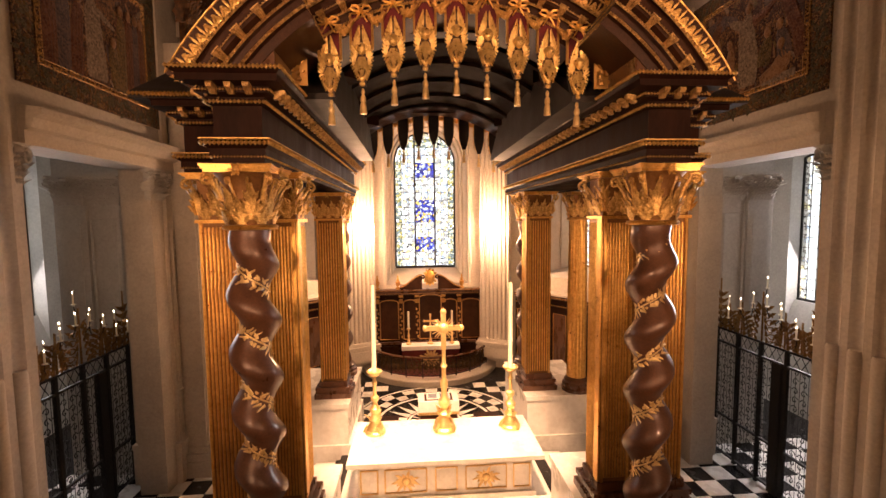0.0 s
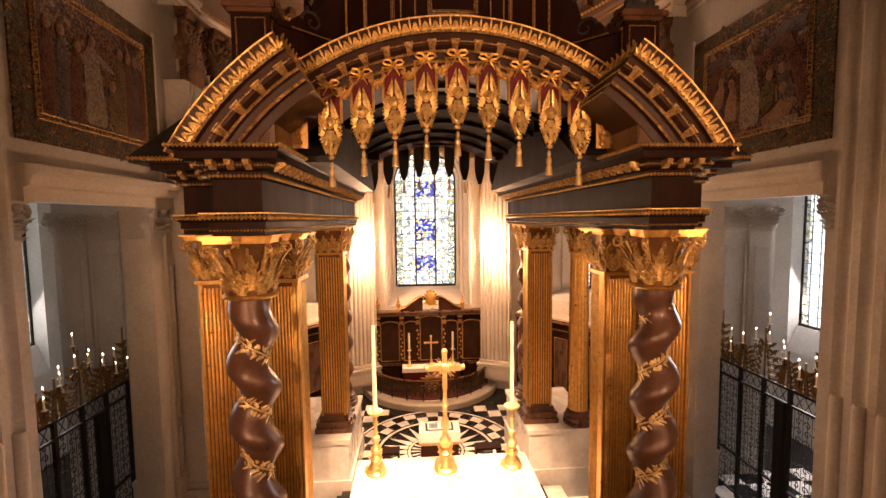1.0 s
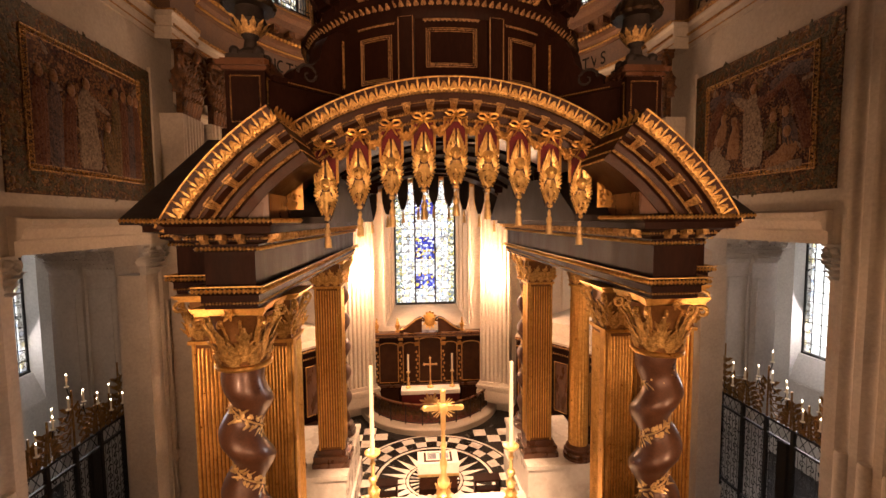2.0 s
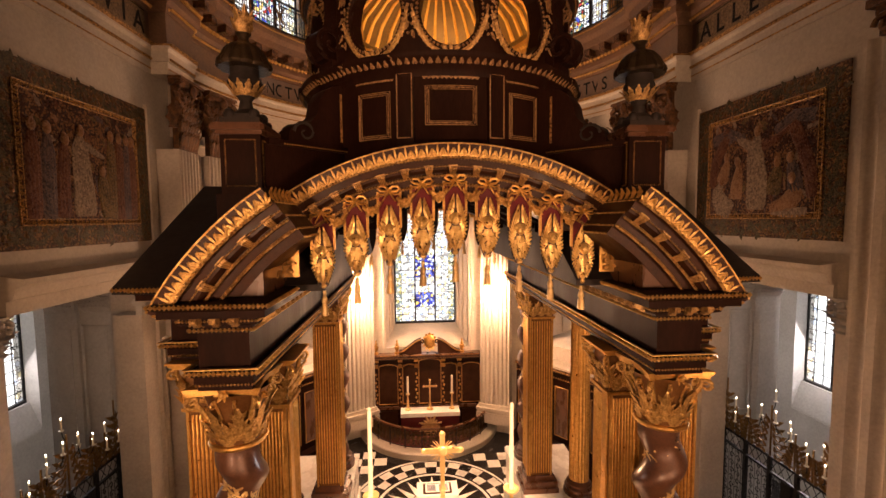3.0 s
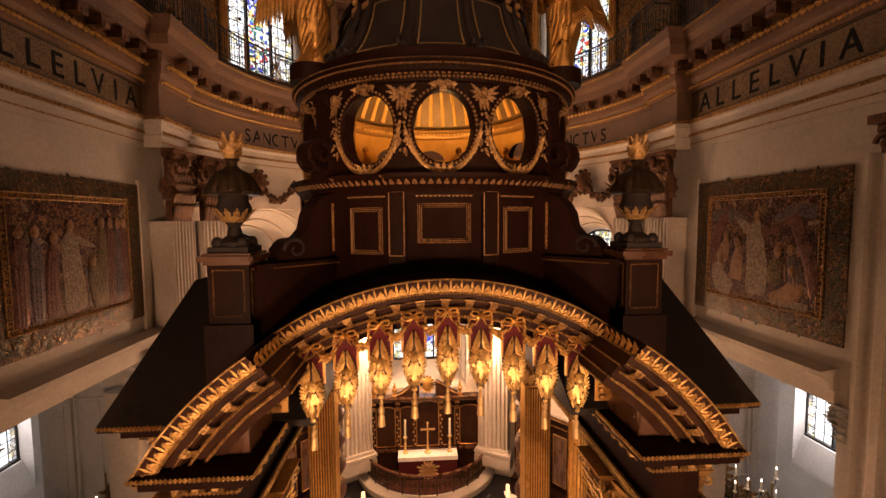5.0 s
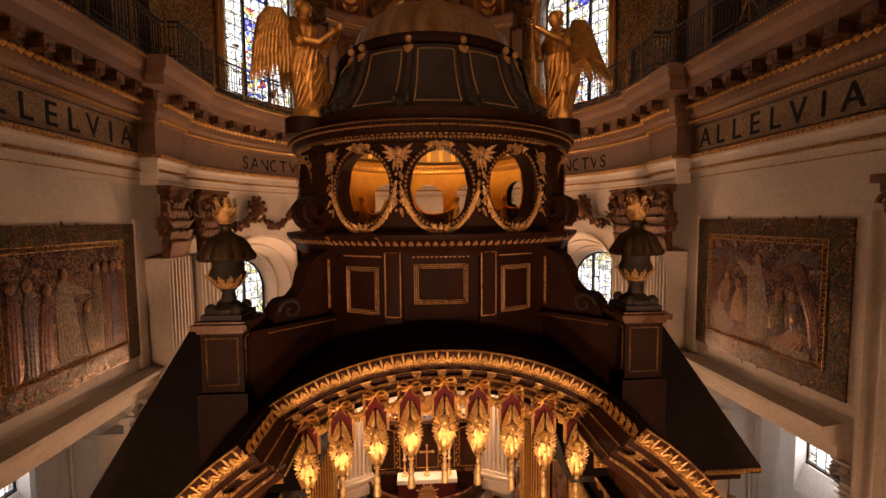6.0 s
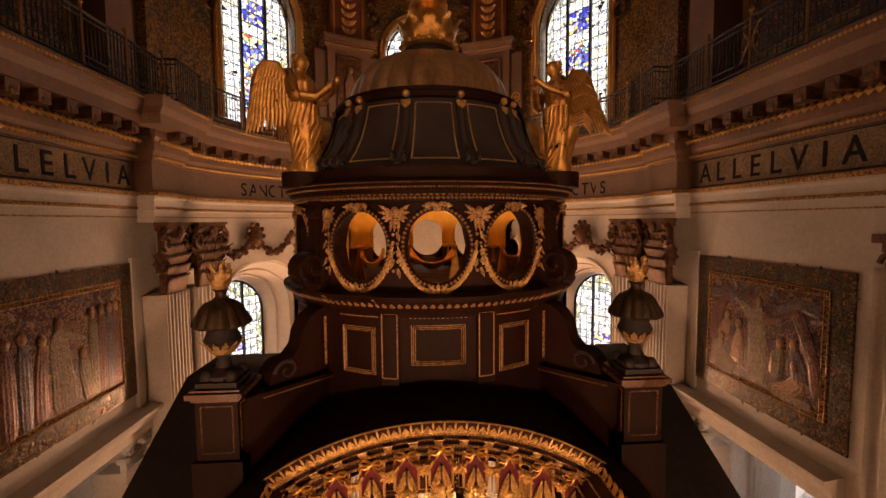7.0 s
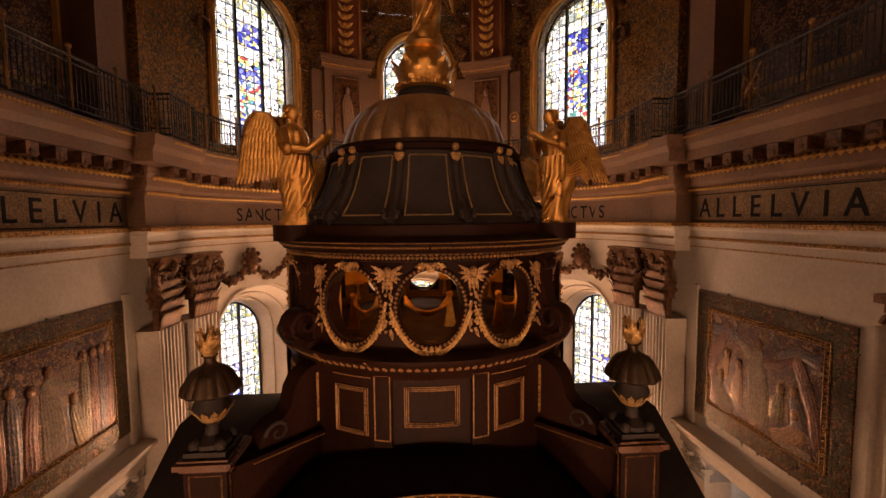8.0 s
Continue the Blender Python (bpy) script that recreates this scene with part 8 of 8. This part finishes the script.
# carved swags under the entablature
for s in (-1, 1):
    g = Geo()
    rnd = random.Random(8)
    for a0, a1 in ((72, 59), (59, 46)):
        for i in range(22):
            t = i / 21
            a = a0 + (a1 - a0) * t
            z = 14.45 - 0.75 * math.sin(math.pi * t) ** 0.8
            for k in range(3):
                g.ball(polar(AR - 0.12 - 0.05 * rnd.random(), s * (a + rnd.uniform(-0.8, 0.8)), z + rnd.uniform(-0.09, 0.09)), rnd.uniform(0.06, 0.12), n=6, m=4)
            if i % 3 == 0:
                g.leaf(polar(AR - 0.15, s * a, z), (rnd.uniform(-1, 1), 0, rnd.uniform(-1, 1)), -polar(1, s * a).normalized() + Vector((0, AY / 16, 0)), 0.25, 0.13, 0.5)
    g.ball(polar(AR - 0.1, s * 59, 14.35), 0.34, 0.25, 0.42, 12, 8)
    for k in range(10):
        a = 2 * math.pi * k / 10
        g.ball(polar(AR - 0.18, s * (59 + 2.8 * math.cos(a)), 14.35 + 0.45 * math.sin(a)), 0.1, n=6, m=4)
    o = tagged(new("carved_swag", g.mesh("carved_swag", CARVED, 60)), "carved brown fruit swag with shield on the apse wall", "carving", "carved swags")
# piers and framed panels on the upper choir walls
for s in (-1, 1):
    X = lambda a, b: (min(s * a, s * b), max(s * a, s * b))
    for y0, y1 in ((13.3, 15.1), (8.2, 9.4), (3.5, 4.7)):
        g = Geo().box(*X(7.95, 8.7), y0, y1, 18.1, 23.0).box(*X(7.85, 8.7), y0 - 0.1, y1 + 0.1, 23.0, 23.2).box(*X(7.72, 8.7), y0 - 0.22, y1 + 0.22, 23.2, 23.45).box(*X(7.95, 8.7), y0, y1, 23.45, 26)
        setting("upper_wall_pier", g, STONE_DIM, "brown-toned stone pier above the gallery", "pier")
    for y0, y1 in ((9.8, 12.9), (5.0, 7.9)):
        g = Geo()
        for a, b in (((y0, 19.0), (y1, 19.0)), ((y1, 19.0), (y1, 23.2)), ((y1, 23.2), (y0, 23.2)), ((y0, 23.2), (y0, 19.0))):
            g.tube([(s * 8.56, a[0], a[1]), (s * 8.56, b[0], b[1])], 0.09, 5)
        setting("trim_upper_frame", g, GOLD_DULL, "gilded frame on the upper wall", "moulding")
        setting("mosaic_upper", Geo().box(*X(8.58, 8.62), y0, y1, 19.0, 23.2), MOSAIC_FIELD, "dark mosaic panel above the gallery", "mosaic")
    # small carved capitals below the lintel and on the aisle return
    for y, x, w in ((8.84, 7.95, 0.42), (13.2, 7.95, 0.6)):
        c = part("capital", CAP_STONE, None, setting("lintel_pilaster", Geo().box(*X(7.85, 8.6), y - w / 2, y + w / 2, 0, 8.4), STONE, "limestone pilaster with carved capital under the lintel", "pilaster"))
        c.matrix_basis = pose(s * 8.0, y, 8.4, 0, 0, -90 * s) @ Matrix.Diagonal((w / 1.25, 1, 0.85 / 1.95, 1))
    for x in (9.7, 10.7):
        c = part("capital", CAP_STONE, None, setting("aisle_pilaster", Geo().box(*X(x - 0.38, x + 0.38), 13.98, 14.2, 0, 8.3).box(*X(x - 0.2, x + 0.2), 13.95, 14.0, 3.0, 7.8), STONE_GREY, "grey limestone aisle pilaster with carved capital", "pilaster"))
        c.matrix_basis = pose(s * x, 14.05, 8.3) @ Matrix.Diagonal((0.62, 1, 0.85 / 1.95, 1))
    g = Geo()
    g.box(*X(7.3, 7.8), 5.3, 8.4, 14.45, 14.6)
    g.box(*X(7.38, 7.8), 5.4, 8.3, 14.3, 14.45)
    for y in (8.12,):
        g.tube([(s * 7.38, y + (0.2 - 0.012 * i) * math.cos(i * 0.55), 14.12 + (0.2 - 0.012 * i) * math.sin(i * 0.55)) for i in range(15)], 0.05, 6)
    g.box(*X(7.42, 7.75), 5.5, 8.25, 13.95, 14.3)
    setting("scroll_capital", g, CARVED, "gilded scrolled capital of the choir pier", "capital")
    for y0, y1, z0, z1 in ((13.55, 14.45, 3.1, 7.6), (13.55, 14.45, 1.5, 2.8)):
        g = Geo().tube([(s * 7.72, y0, z0), (s * 7.72, y1, z0), (s * 7.72, y1, z1), (s * 7.72, y0, z1), (s * 7.72, y0, z0)], 0.04, 4)
        setting("trim_pier_panel", g, STONE, "raised limestone panel moulding", "moulding")
    for z0, z1 in ((4.6, 7.9), (2.0, 4.2)):
        g = Geo().tube([(s * 9.25, 13.98, z0), (s * 10.2, 13.98, z0), (s * 10.2, 13.98, z1), (s * 9.25, 13.98, z1), (s * 9.25, 13.98, z0)], 0.04, 4)
        setting("trim_aisle_panel", g, STONE_GREY, "raised grey panel moulding", "moulding")
    # dado mouldings on the pier near the apse
    g = Geo().box(*X(7.68, 9.05), 13.38, 14.65, 0, 1.1).box(*X(7.64, 9.05), 13.34, 14.65, 1.1, 1.25)
    setting("pier_dado", g, STONE, "moulded limestone pier foot", "dado")

# ---- floor pieces ----
SQ = 0.66
tile = Geo().box(-SQ / 2 + 0.006, SQ / 2 - 0.006, -SQ / 2 + 0.006, SQ / 2 - 0.006, -0.012, 0.004).mesh("tile", MARBLE, 0)
floor = bpy.data.objects["floor"]
for s in (-1, 1):
    for i in range(13):
        for j in range(14):
            if (i + j) % 2 == 0:
                o = new("tile", tile)
                o.parent = floor
                o.location = (s * (5.15 + i * SQ), 5.2 + j * SQ, 0)
small = Geo().box(-0.272, 0.272, -0.272, 0.272, 0.18, 0.196).mesh("tile", MARBLE, 0)
apse_floor = bpy.data.objects["floor_apse"]
cy = 16.1
for i in range(-9, 10):
    for j in range(0, 12):
        x, y = i * 0.55, 13.9 + j * 0.55
        if (i + j) % 2 == 0 and math.hypot(x, y - cy) > 3.55 and math.hypot(x - 0.04, y - 22.86) > 4.0 and math.hypot(x, y - AY) < 7.2 and (y > AY + 0.3 or abs(x) < 2.3):
            o = new("tile", small)
            o.parent = apse_floor
            o.location = (x, y, 0)
P2 = lambda r, q: (r * math.cos(q), cy + r * math.sin(q), 0.193)
for r0, r1 in ((2.12, 2.24), (3.16, 3.26), (0.95, 1.05)):
    g = Geo()
    for i in range(96):
        a, b = 2 * math.pi * i / 96, 2 * math.pi * (i + 1) / 96
        g.add([P2(r0, a), P2(r0, b), P2(r1, b), P2(r1, a)], [(0, 1, 2, 3)])
    part("floor_ring", g, MARBLE, apse_floor)
wedge = math.pi / 24
for i in range(24):
    a = 2 * math.pi * i / 24
    part("star_piece", Geo().add([P2(1.1, a - wedge), P2(2.08, a), P2(1.1, a + wedge), P2(1.07, a)], [(0, 1, 2, 3)]), MARBLE, apse_floor, smooth=0)
    part("wedge_piece", Geo().add([P2(0.25, a), P2(0.92, a - wedge * 0.5), P2(0.92, a + wedge * 0.5)], [(0, 1, 2)]), MARBLE, apse_floor, smooth=0)
for i in range(36):
    for row, (r0, r1) in enumerate(((2.32, 2.71), (2.72, 3.11))):
        if (i + row) % 2 == 0:
            a, w = 2 * math.pi * i / 36, math.pi / 36
            part("ring_square", Geo().add([P2(r0, a - w), P2(r1, a - w), P2(r1, a), P2(r1, a + w), P2(r0, a + w), P2(r0, a)], [(0, 1, 2, 3, 4, 5)]), MARBLE, apse_floor, smooth=0)
